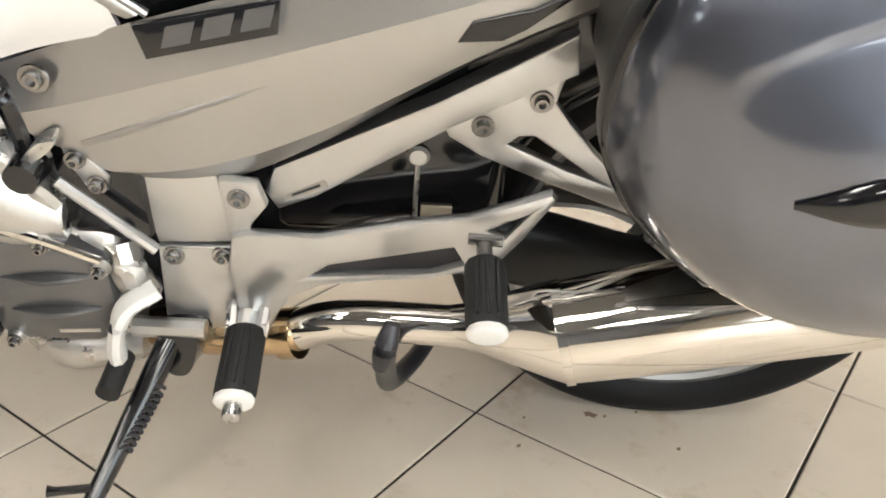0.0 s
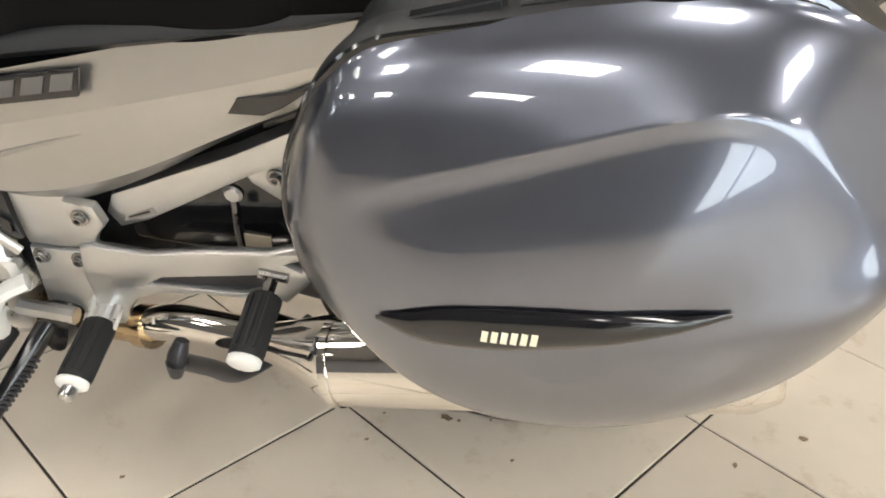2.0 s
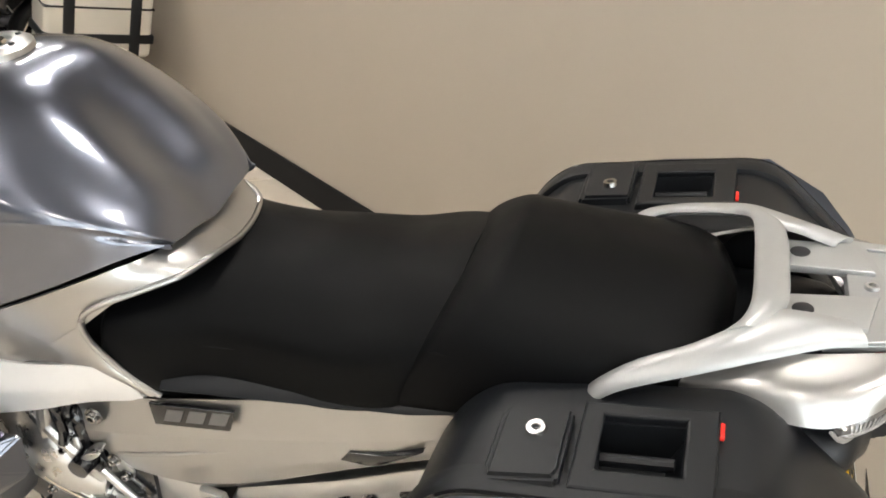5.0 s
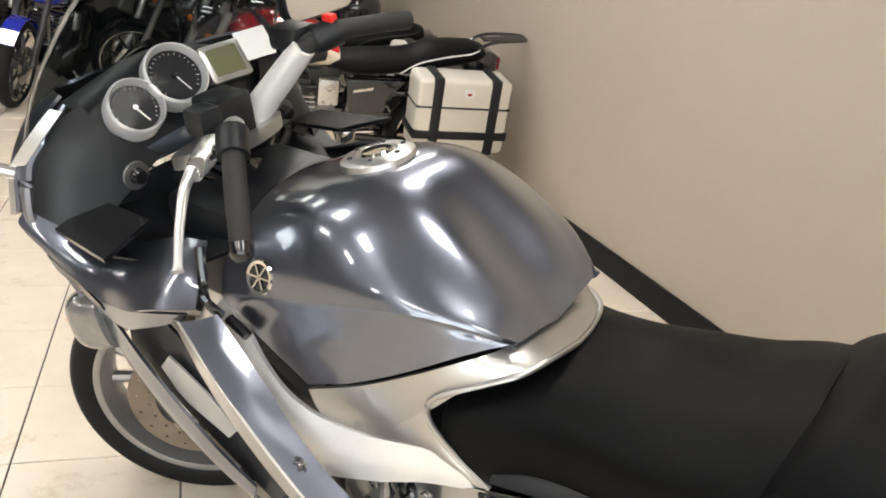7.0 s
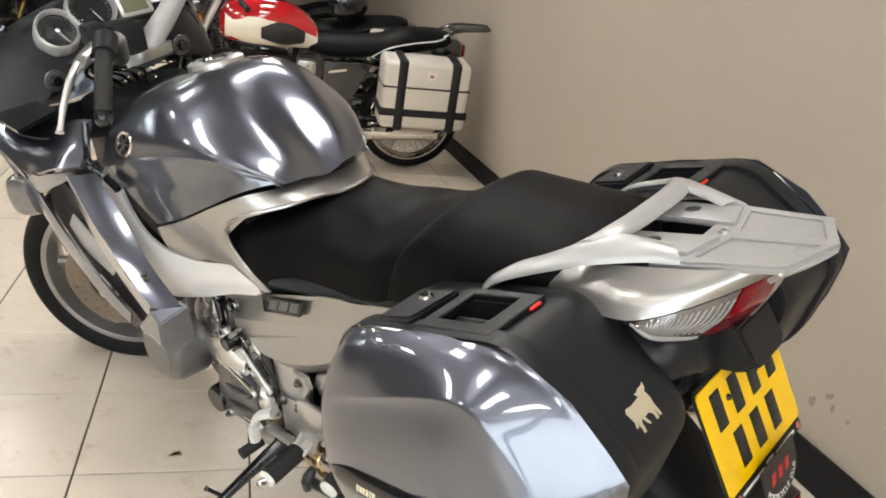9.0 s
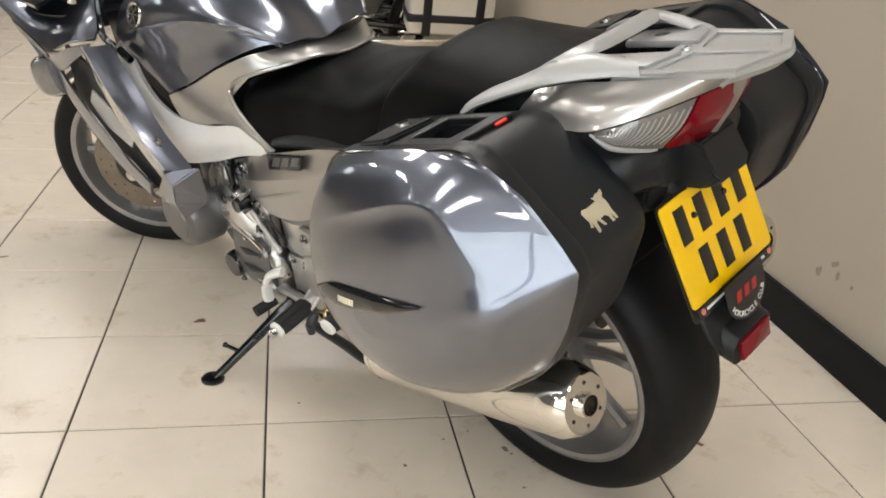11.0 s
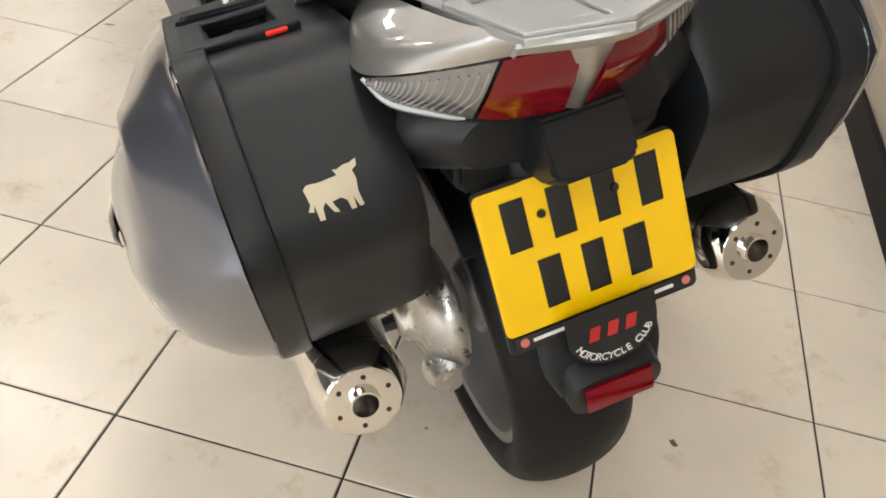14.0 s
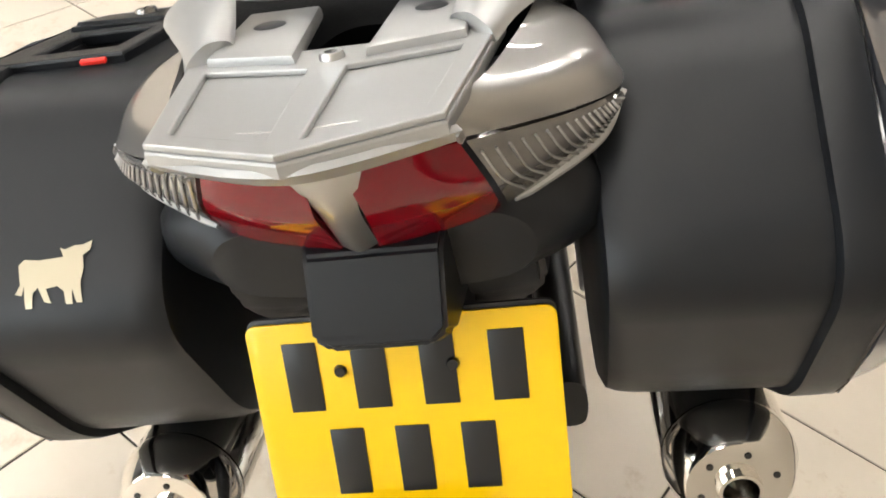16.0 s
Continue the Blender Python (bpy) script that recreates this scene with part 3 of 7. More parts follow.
# side covers with badge and scoop
for s in (-1, 1):
    f = (lambda r: r) if s < 0 else mirror_y
    edge_top = f([(-0.375, -0.184, 0.566), (-0.29, -0.186, 0.600), (-0.21, -0.184, 0.628), (-0.03, -0.176, 0.684), (0.15, -0.170, 0.742), (0.25, -0.163, 0.772)])
    edge_crease = f([(-0.350, -0.200, 0.531), (-0.285, -0.202, 0.549), (-0.20, -0.201, 0.575), (-0.03, -0.195, 0.628), (0.13, -0.187, 0.682), (0.25, -0.174, 0.728)])
    edge_low = f([(-0.285, -0.197, 0.490), (-0.255, -0.197, 0.474), (-0.17, -0.198, 0.486), (-0.06, -0.195, 0.530), (0.10, -0.187, 0.622), (0.25, -0.172, 0.695)])
    edge_flange = f([(-0.272, -0.176, 0.458), (-0.235, -0.178, 0.452), (-0.155, -0.180, 0.460), (-0.05, -0.176, 0.512), (0.09, -0.170, 0.604), (0.25, -0.162, 0.683)])
    swell = [(Vector(p) + Vector(q)) / 2 + V(0, s * 0.003, 0) for p, q in zip(edge_crease, edge_low)]
    part("side_cover", merge(skin([edge_top, edge_crease], 40, 8, 0.004), skin([edge_crease, swell, edge_low], 40, 14, 0.004), skin([edge_low, edge_flange], 40, 6, 0.004)), SILVER, bike, "silver painted side cover")
    part("cover_crease", tube(f([(-0.278, -0.2005, 0.508), (-0.22, -0.2025, 0.531), (-0.16, -0.2020, 0.556), (-0.098, -0.1985, 0.580)]), [0.0045, 0.0045, 0.003, 0.001], 8, 24), SILVER, bike)
    bd = part("badge", side_slab([(-0.216, 0.628), (-0.204, 0.600), (-0.088, 0.631), (-0.084, 0.660), (-0.20, 0.631)], -0.2025, 0.006, bevel=0.001, lean=lambda x, z: 0.28 * (z - 0.603 - 0.27 * (x + 0.2))), GLOSS_BLACK, bike, "small dark model badge")
    for x in (-0.19, -0.155, -0.12):
        part("badge_mark", side_slab([(x, 0.611 + 0.28 * (x + 0.19)), (x + 0.026, 0.618 + 0.28 * (x + 0.19)), (x + 0.031, 0.636 + 0.28 * (x + 0.19)), (x + 0.005, 0.629 + 0.28 * (x + 0.19))], -0.2037, 0.002, lean=lambda x, z: 0.28 * (z - 0.603 - 0.27 * (x + 0.2))), ENGINE_GREY, bd)
    if s > 0:
        bd.matrix_basis = Matrix.Scale(-1, 4, V(0, 1, 0))
    bolt(bike, (-0.308, s * 0.2005, 0.574), 0.011, (0, s, 0))
    # raised black slab in place of a cut recess
    sc = part("scoop", side_slab([(0.066, 0.630), (0.078, 0.650), (0.13, 0.664), (0.175, 0.688), (0.125, 0.646), (0.105, 0.634)], -0.1955, 0.014, bevel=0.002), GLOSS_BLACK, bike, "black slab marking the vent recess in the side cover")
    if s > 0:
        sc.matrix_basis = Matrix.Scale(-1, 4, V(0, 1, 0))


# panniers
SEAM = [(0.246, 0.820), (0.385, 0.866), (0.525, 0.899), (0.612, 0.862), (0.666, 0.812), (0.692, 0.782), (0.688, 0.752), (0.672, 0.690), (0.640, 0.606), (0.535, 0.500), (0.405, 0.462), (0.285, 0.490), (0.205, 0.565), (0.174, 0.625), (0.178, 0.700), (0.205, 0.775)]
# the lid's crease line: ridge, rear facet's inner edge, and on round the face
SHOULDER = [(0.250, -0.404, 0.738), (0.385, -0.409, 0.804), (0.512, -0.403, 0.864), (0.562, -0.405, 0.817), (0.605, -0.405, 0.776), (0.636, -0.402, 0.748), (0.636, -0.406, 0.722), (0.618, -0.411, 0.672), (0.588, -0.413, 0.608),
            (0.500, -0.415, 0.535), (0.400, -0.415, 0.508), (0.310, -0.413, 0.527), (0.252, -0.411, 0.585), (0.226, -0.409, 0.635), (0.221, -0.406, 0.690), (0.230, -0.403, 0.722)]
CASE_POLY = [(0.244, 0.823), (0.528, 0.902), (0.694, 0.779), (0.640, 0.602), (0.535, 0.498), (0.405, 0.460), (0.285, 0.488), (0.203, 0.567), (0.172, 0.625), (0.176, 0.700), (0.204, 0.777)]


def filleted(poly, r, n=6):
    """The polygon with its corners rounded off."""
    out = []
    for i, p in enumerate(poly):
        p, a, b = V(*p), V(*poly[i - 1]), V(*poly[(i + 1) % len(poly)])
        d = min(r, (a - p).length * 0.45, (b - p).length * 0.45)
        a, b = p + (a - p).normalized() * d, p + (b - p).normalized() * d
        for k in range(n + 1):
            t = k / n
            out.append(a * (1 - t) ** 2 + p * 2 * t * (1 - t) + b * t * t)
    return out


def lid_mesh():
    """The lid as a cage with creased edges, smoothed."""
    n = len(SEAM)
    seam = [V(a, -0.336, b) for a, b in SEAM]
    shoulder = [V(*p) for p in SHOULDER]
    rings = [seam]
    for w, deep in ((0.10, 0.30), (0.42, 0.66)):
        ring = []
        for i in range(n):
            flat = {2: 0.6, 3: 0.9, 4: 0.9, 5: 0.7, 6: 0.7, 7: 0.5}.get(i, 0.0)
            p = seam[i].lerp(shoulder[i], w)
            p.y = -0.336 + (shoulder[i].y + 0.336) * (deep + (w - deep) * flat)
            ring.append(p)
        rings.append(ring)
    rings.append(shoulder)
    centre = V(0.42, 0, 0.66)
    for k, top, low in ((0.92, -0.406, -0.426), (0.76, -0.422, -0.441), (0.5, -0.446, -0.452), (0.2, -0.457, -0.457)):
        rings.append([V(centre.x + (p.x - centre.x) * k, top if i in (0, 1, 2, 15) else (low + top) / 2 if i in (3, 4, 14) else low, centre.z + (p.z - centre.z) * k) for i, p in enumerate(shoulder)])
    bm = grid_bm(rings, True, True)
    bm.verts.ensure_lookup_table()
    crease = bm.edges.layers.float.new("crease_edge")
    level = {0: 0.8, 1: 0.75, 2: 0.4, 3: 0.4, 4: 0.4, 5: 0.3, 6: 0.3, 7: 0.25, 8: 0.2, 15: 0.3}
    for i in range(n):
        bm.edges.get((bm.verts[i], bm.verts[(i + 1) % n]))[crease] = 1.0
        bm.edges.get((bm.verts[3 * n + i], bm.verts[3 * n + (i + 1) % n]))[crease] = level.get(i, 0.15)
    for i, c in ((2, 0.1), (5, 0.25)):
        for j in (0, 1, 2):
            bm.edges.get((bm.verts[j * n + i], bm.verts[(j + 1) * n + i]))[crease] = c
    me = bpy.data.meshes.new("cage")
    bm.to_mesh(me)
    bm.free()
    tmp = bpy.data.objects.new("cage", me)
    scene.collection.objects.link(tmp)
    sub = tmp.modifiers.new("smooth", "SUBSURF")
    sub.levels = 4
    bpy.context.view_layer.update()
    fine = bpy.data.meshes.new_from_object(tmp.evaluated_get(bpy.context.evaluated_depsgraph_get()))
    bpy.data.objects.remove(tmp)
    bpy.data.meshes.remove(me)
    out = bmesh.new()
    out.from_mesh(fine)
    bpy.data.meshes.remove(fine)
    return out


def case_top(x):
    """Height of the black case's top along its length."""
    return 0.69 + (0.823 + 0.278 * (x - 0.244) - 0.69) * 0.962


def pannier(flip):
    s = Matrix.Scale(-1, 4, V(0, 1, 0)) if flip else Matrix()
    case = part("pannier", lid_mesh(), GUNMETAL, bike, "glossy gunmetal hard pannier lid", local=s)
    ring2d = filleted(CASE_POLY, 0.045)

    # black inner half
    def inner(y, k, dx=0.0):
        return [V(0.43 + (p.x - 0.43) * k + dx, y, 0.69 + (p.y - 0.69) * k) for p in ring2d]
    part("case_rim", grid_bm([inner(-0.336, 0.992), inner(-0.334, 1.006), inner(-0.327, 1.009), inner(-0.308, 1.009), inner(-0.302, 1.003), inner(-0.300, 0.975)], True, True), PLASTIC, case, "black plastic case rim")
    ys = (-0.303, -0.2985, -0.296, -0.293, -0.286, -0.232, -0.225, -0.222, -0.20, -0.178, -0.165, -0.157, -0.154)
    ks = (0.968, 0.970, 0.970, 0.970, 0.969, 0.964, 0.963, 0.963, 0.960, 0.955, 0.946, 0.930, 0.900)
    dense = [[a.lerp(b, j / 16) for i, (a, b) in enumerate(zip(r, r[1:] + r[:1])) for j in range(16 if i % 7 == 6 else 1)] for r in (inner(y, k) for y, k in zip(ys, ks))]
    body = grid_bm(dense, True, True)
    for v in body.verts:
        if 0.374 < v.co.x < 0.452 and v.co.z > 0.8 and -0.2955 < v.co.y < -0.2222:
            v.co.z -= 0.045 if -0.2925 < v.co.y < -0.2252 else 0.0
    part("case_body", body, PLASTIC, case, "black textured plastic inner case")
    part("seal", grid_bm([inner(-0.3385, 1.000), inner(-0.336, 1.0095), inner(-0.3335, 1.000)], True, True), GLOSS_BLACK, case)
    # handle block on top
    part("lock_block", hull([(0.266, -0.328, 0.812), (0.266, -0.212, 0.800), (0.346, -0.212, 0.825), (0.346, -0.328, 0.842), (0.272, -0.318, 0.836), (0.272, -0.220, 0.837), (0.342, -0.220, 0.857), (0.342, -0.318, 0.861)], 0.004), PLASTIC, case)
    lock = part("lock", turned([(0, 0.004), (0.004, 0.004), (0.0045, 0.006), (0.010, 0.006), (0.012, 0.0), (0, 0)], 20, "z"), BOLT, case, "round steel key lock", local=Matrix.Translation((0.31, -0.255, 0.848)) @ pose(0, 0, 0, 4, -14, 0))
    part("key_slot", box_bm((-0.005, -0.0008, 0.005), (0.005, 0.0008, 0.0068)), GLOSS_BLACK, lock)
    frame_bm = slab([(0.352, -0.322), (0.482, -0.322), (0.482, -0.204), (0.352, -0.204)], 0.014, [[(0.374, -0.2955), (0.374, -0.2225), (0.452, -0.2225), (0.452, -0.2955)]], 0.003)
    for v in frame_bm.verts:
        v.co.z += case_top(v.co.x) - 0.004
    part("handle_frame", frame_bm, PLASTIC, case, "black carrying handle frame", smooth=False)
    part("handle_bar", tube([(0.378, -0.262, case_top(0.378) - 0.014), (0.448, -0.262, case_top(0.448) - 0.014)], 0.007, 10), PLASTIC, case)
    part("latch_tab", moved(box_bm((-0.0025, -0.011, 0), (0.0025, 0.011, 0.004), 0.001), Matrix.Translation((0.484, -0.229, case_top(0.484) + 0.003)) @ pose(0, 0, 0, 0, 10, 0)), RED_PLASTIC, case, "red latch tab")
    # black rub strip with pale marks
    tree = surface_of(case)
    top = [(0.278, 0.655), (0.33, 0.684), (0.40, 0.704), (0.46, 0.716), (0.522, 0.724)]
    bot = [(0.278, 0.651), (0.33, 0.649), (0.40, 0.669), (0.46, 0.692), (0.522, 0.721)]
    fine_top, fine_bot = curve([V(x, z, 0) for x, z in top], 40), curve([V(x, z, 0) for x, z in bot], 40)
    rows = []
    for j in range(9):
        w = j / 8
        rows.append([a.lerp(b, w) + V(0, 0, 0.006 * math.sin(w * math.pi) ** 0.5 * min(1, 8 * min(i, 39 - i) / 39)) for i, (a, b) in enumerate(zip(fine_top, fine_bot))])
    on_side = Matrix(((1, 0, 0, 0), (0, 0, -1, -0.46), (0, 1, 0, 0), (0, 0, 0, 1)))
    st = part("rub_strip", drape(grid_bm(rows), tree, on_side, 0.003, True), GLOSS_BLACK, case, "black rub strip with pale raised marks")
    for i in range(6):
        x = 0.362 + i * 0.0069
        z = 0.675 + (x - 0.352) * 0.22
        mark = slab([(x - 0.0024, z - 0.0046), (x + 0.0022, z - 0.004), (x + 0.0026, z + 0.005), (x - 0.002, z + 0.0046)], 0.001)
        part("strip_mark", drape(mark, tree, on_side, 0.0093, True), PALE_GOLD_TEXT, st)
    return case


left_case, right_case = pannier(False), pannier(True)
# bull-shaped sticker on the left case
BULL = [(-0.045, 0.012), (-0.042, -0.010), (-0.048, -0.020), (-0.040, -0.022), (-0.037, -0.012), (-0.036, -0.036), (-0.028, -0.036), (-0.026, -0.020), (-0.020, -0.014), (-0.012, -0.030), (-0.004, -0.032), (-0.010, -0.016), (0.004, -0.014),
        (0.012, -0.020), (0.014, -0.034), (0.022, -0.034), (0.022, -0.018), (0.027, -0.033), (0.034, -0.033), (0.032, -0.012), (0.036, 0.004), (0.034, 0.018), (0.043, 0.024), (0.045, 0.034), (0.034, 0.030), (0.024, 0.030), (0.012, 0.026), (0.006, 0.028), (0.010, 0.018), (-0.020, 0.016), (-0.038, 0.018)]

# rear rack, grab rails and tail
CLEAR_RIB = material("clear_rib", (0.42, 0.41, 0.40), 0.12, 0.3, coat=1.0, stain=0.1, stain_size=50)
def rack_slope(bm, lift=0.0):
    for v in bm.verts:
        v.co.z += 0.920 + 0.20 * (v.co.x - 0.57) + lift
    return bm


PLATE_TOP = [(0.574, -0.104), (0.738, -0.077), (0.771, 0.0), (0.738, 0.077), (0.574, 0.104), (0.602, 0.03), (0.602, -0.03)]
TRAY = [(0.626, -0.080), (0.642, -0.012), (0.752, -0.009), (0.727, -0.066)]
rack = part("rear_rack", rack_slope(slab(PLATE_TOP, 0.010, bevel=0.002), -0.008), RACK_SILVER, bike, "pale silver cast rear rack plate", smooth=False)
part("rack_border", rack_slope(slab([(x - 0.0008, y * 0.992) for x, y in PLATE_TOP], 0.0042, [TRAY, [(x, -y) for x, y in TRAY[::-1]]], bevel=0.0012), 0.002), RACK_SILVER, rack, smooth=False)
part("rack_lip", skin([[(0.730, -0.081, 0.945), (0.738, -0.076, 0.947), (0.770, 0.0, 0.9535), (0.738, 0.076, 0.947), (0.730, 0.081, 0.945)], [(0.720, -0.081, 0.934), (0.727, -0.076, 0.935), (0.756, 0.0, 0.939), (0.727, 0.076, 0.935), (0.720, 0.081, 0.934)]], 41, 6, 0.004, (0.6, 0, 0.94)), RACK_SILVER, rack)
for s in (-1, 1):
    pad = slab([(0.506, s * 0.084), (0.506, s * 0.030), (0.630, s * 0.022), (0.614, s * 0.082)][::-s], 0.012, bevel=0.0035)
    p = part("rack_pad", rack_slope(pad, 0.0005), RACK_SILVER, rack)
    # dark disc on the pad stands for the shade in its bolt hole
    part("pad_hole_disc", turned([(0, 0.0006), (0.010, 0.0006), (0.0115, 0), (0, 0)], 20, "z"), DARK_METAL, p, local=Matrix.Translation((0.552, s * 0.056, 0.9293)) @ pose(0, 0, 0, 0, -11, 0))
bolt(rack, (0.626, 0.0, 0.9325), 0.010, (-0.2, 0, 1), ALU)


def rail_height(x, y):
    """Height of the grab rail's upper face over the plan."""
    steps = ((0.318, 0.792), (0.335, 0.838), (0.350, 0.872), (0.372, 0.900), (0.41, 0.918), (0.45, 0.932), (0.49, 0.945), (0.54, 0.946), (0.62, 0.939))
    x = min(max(x, 0.318), 0.62)
    for (a, p), (c, q) in zip(steps, steps[1:]):
        if x <= c:
            top = p + (q - p) * (x - a) / (c - a)
            break
    return top - 0.36 * max(0, abs(y) - 0.09)


def rail_band(inner, outer, lift=0.0, mid=0.004):
    """A flat cast band between two plan lines, a little crowned."""
    rows = []
    for k, h in ((0.0, -0.006), (0.12, 0.0), (0.5, mid), (0.88, 0.0), (1.0, -0.006)):
        row = []
        for a, b in zip(inner, outer):
            x, y = a[0] + (b[0] - a[0]) * k, a[1] + (b[1] - a[1]) * k
            row.append(V(x, y, rail_height(x, y) + h + lift))
        rows.append(row)
    return rows


CROSS_FRONT = [(0.466, -0.126), (0.484, -0.110), (0.494, -0.085), (0.497, -0.04), (0.497, 0.0)]
CROSS_REAR = [(0.512, -0.118), (0.524, -0.094), (0.533, -0.072), (0.536, -0.04), (0.536, 0.0)]
cross_in, cross_out = CROSS_FRONT + [(x, -y) for x, y in CROSS_FRONT[-2::-1]], CROSS_REAR + [(x, -y) for x, y in CROSS_REAR[-2::-1]]
part("cross_rail", skin(rail_band(cross_in, cross_out, 0.0012), 45, 13, 0.013, (0.515, 0, 0.90)), RACK_SILVER, rack, "pale silver grab rail")
for s in (-1, 1):
    arm_in = [(0.320, s * 0.170), (0.336, s * 0.166), (0.352, s * 0.162), (0.39, s * 0.152), (0.44, s * 0.136), (0.482, s * 0.113), (0.514, s * 0.088), (0.548, s * 0.078), (0.590, s * 0.070)]
    arm_out = [(0.345, s * 0.194), (0.362, s * 0.190), (0.382, s * 0.186), (0.415, s * 0.179), (0.455, s * 0.169), (0.500, s * 0.154), (0.545, s * 0.131), (0.580, s * 0.112), (0.615, s * 0.099)]
    part("grab_arm", skin(rail_band(arm_in, arm_out), 48, 13, 0.013, (0.45, s * 0.15, 0.80)), RACK_SILVER, rack, "pale silver grab rail arm")
    f = (lambda r: r) if s < 0 else mirror_y
    part("tail_cowl", skin([f([(0.44, -0.120, 0.880), (0.52, -0.125, 0.912), (0.60, -0.110, 0.926), (0.68, -0.086, 0.940), (0.724, -0.045, 0.950), (0.735, 0, 0.953)]),
         f([(0.44, -0.142, 0.862), (0.52, -0.158, 0.893), (0.595, -0.152, 0.907), (0.665, -0.112, 0.922), (0.715, -0.055, 0.938), (0.728, 0, 0.942)]),
         f([(0.45, -0.150, 0.838), (0.53, -0.174, 0.866), (0.592, -0.175, 0.878), (0.645, -0.138, 0.896), (0.70, -0.065, 0.918), (0.716, 0, 0.922)])], 40, 14, 0.004, (0.55, 0, 0.86)), SILVER, bike, "silver painted tail cowl")
    part("lamp_lip", tube(f([(0.592, -0.177, 0.874), (0.612, -0.158, 0.852), (0.636, -0.116, 0.8375), (0.646, -0.100, 0.835)]), [0.002, 0.0045, 0.0045, 0.003], 8, 24), RACK_SILVER, bike)

    def lens(y0, y1, name, mat, label):
        top = curve(f([(0.595, -0.173, 0.875), (0.645, -0.136, 0.893), (0.698, -0.065, 0.914), (0.714, 0, 0.920)]), 61)
        low = curve(f([(0.595, -0.173, 0.872), (0.618, -0.150, 0.850), (0.658, -0.080, 0.832), (0.676, 0, 0.826)]), 61)
        i0, i1 = int(y0 * 60), int(y1 * 60)
        rows = [[top[i] for i in range(i0, i1 + 1, 2)], [(top[i] + low[i]) / 2 + V(0.007, s * 0.004, 0.0) for i in range(i0, i1 + 1, 2)], [low[i] for i in range(i0, i1 + 1, 2)]]
        ob = part(name, skin(rows, 30, 12, 0.005, (0.6, 0, 0.87)), mat, bike, label)
        for i in range(i0 + 5, i1 - 1, 2) if name == "indicator_lens" else ():
            part("lens_rib", tube([top[i].lerp(low[i], 0.12) + V(0.004, s * 0.002, 0), (top[i] + low[i]) / 2 + V(0.0078, s * 0.0045, 0.0), top[i - 2].lerp(low[i - 2], 0.85) + V(0.004, s * 0.003, 0)], 0.0011, 6, 8), CLEAR_RIB, ob)
        return ob
    clear = lens(0.0, 0.63, "indicator_lens", CLEAR_LENS, "clear ribbed indicator lens")
    red = lens(0.62, 0.97, "tail_lens", RED_LENS, "dark red tail lamp lens")
part("lamp_centre", skin([[(0.712, -0.026, 0.921), (0.719, 0.0, 0.924), (0.712, 0.026, 0.921)], [(0.701, -0.013, 0.882), (0.706, 0.0, 0.882), (0.701, 0.013, 0.882)], [(0.674, -0.012, 0.830), (0.679, 0.0, 0.828), (0.674, 0.012, 0.830)]], 12, 12, 0.004, (0.6, 0, 0.87)), SILVER, bike)
# under-tail, number plate and its hood
part("undertail", loft([[(0.40, -0.11, 0.62), (0.40, -0.11, 0.84), (0.40, 0.11, 0.84), (0.40, 0.11, 0.62)], [(0.60, -0.13, 0.755), (0.60, -0.135, 0.84), (0.60, 0.135, 0.84), (0.60, 0.13, 0.755)], [(0.655, -0.09, 0.775), (0.655, -0.09, 0.83), (0.655, 0.09, 0.83), (0.655, 0.09, 0.775)]], 32, 10), PLASTIC, bike, "black plastic under-tail")
for s in (-1, 1):
    part("wing", hull([(0.60, s * 0.125, 0.806), (0.648, s * 0.112, 0.812), (0.648, s * 0.050, 0.812), (0.60, s * 0.050, 0.806), (0.640, s * 0.116, 0.750), (0.640, s * 0.056, 0.742), (0.60, s * 0.120, 0.742), (0.62, s * 0.056, 0.71), (0.630, s * 0.098, 0.722)], 0.005), PLASTIC, bike)
part("plate_lamp_hood", hull([(0.635, -0.046, 0.832), (0.635, 0.056, 0.832), (0.676, -0.040, 0.824), (0.676, 0.052, 0.824), (0.706, -0.040, 0.778), (0.706, 0.050, 0.778), (0.709, -0.028, 0.770), (0.709, 0.038, 0.770), (0.704, -0.030, 0.764), (0.704, 0.040, 0.764), (0.685, -0.044, 0.757), (0.685, 0.054, 0.757), (0.635, -0.050, 0.75), (0.635, 0.060, 0.75)], 0.006), PLASTIC, bike, "black plastic number plate lamp hood")
PLATE_M = Matrix.Translation((0.6866, 0.006, 0.6700)) @ Matrix(((0, -0.408, 0.913, 0), (1, 0, 0, 0), (0, 0.913, 0.408, 0), (0, 0, 0, 1)))


def round_rect(w, h, r, n=5):
    out = []
    for cx, cy, a0 in ((w - r, h - r, 0), (-w + r, h - r, 90), (-w + r, -h + r, 180), (w - r, -h + r, 270)):
        out += [(cx + r * math.cos(radians(a0 + 90 * i / n)), cy + r * math.sin(radians(a0 + 90 * i / n))) for i in range(n + 1)]
    return out


plate = part("number_plate", slab(round_rect(0.115, 0.081, 0.008), 0.003, bevel=0.0006), YELLOW, bike, "yellow number plate with two rows of black bars", local=PLATE_M)
for row, xs in ((0.038, (-0.076, -0.025, 0.026, 0.077)), (-0.034, (-0.05, 0.0, 0.05))):
    for x in xs:
        part("plate_bar", box_bm((x - 0.013, row - 0.028, 0.003), (x + 0.013, row + 0.028, 0.0042), 0.0006), PLATE_BLACK, plate)
for x in (-0.047, 0.037):
    part("plate_screw", turned([(0, 0.0035), (0.004, 0.003), (0.0052, 0), (0, 0)], 14, "z"), GLOSS_BLACK, plate, local=pose(x, 0.042, 0.0042))
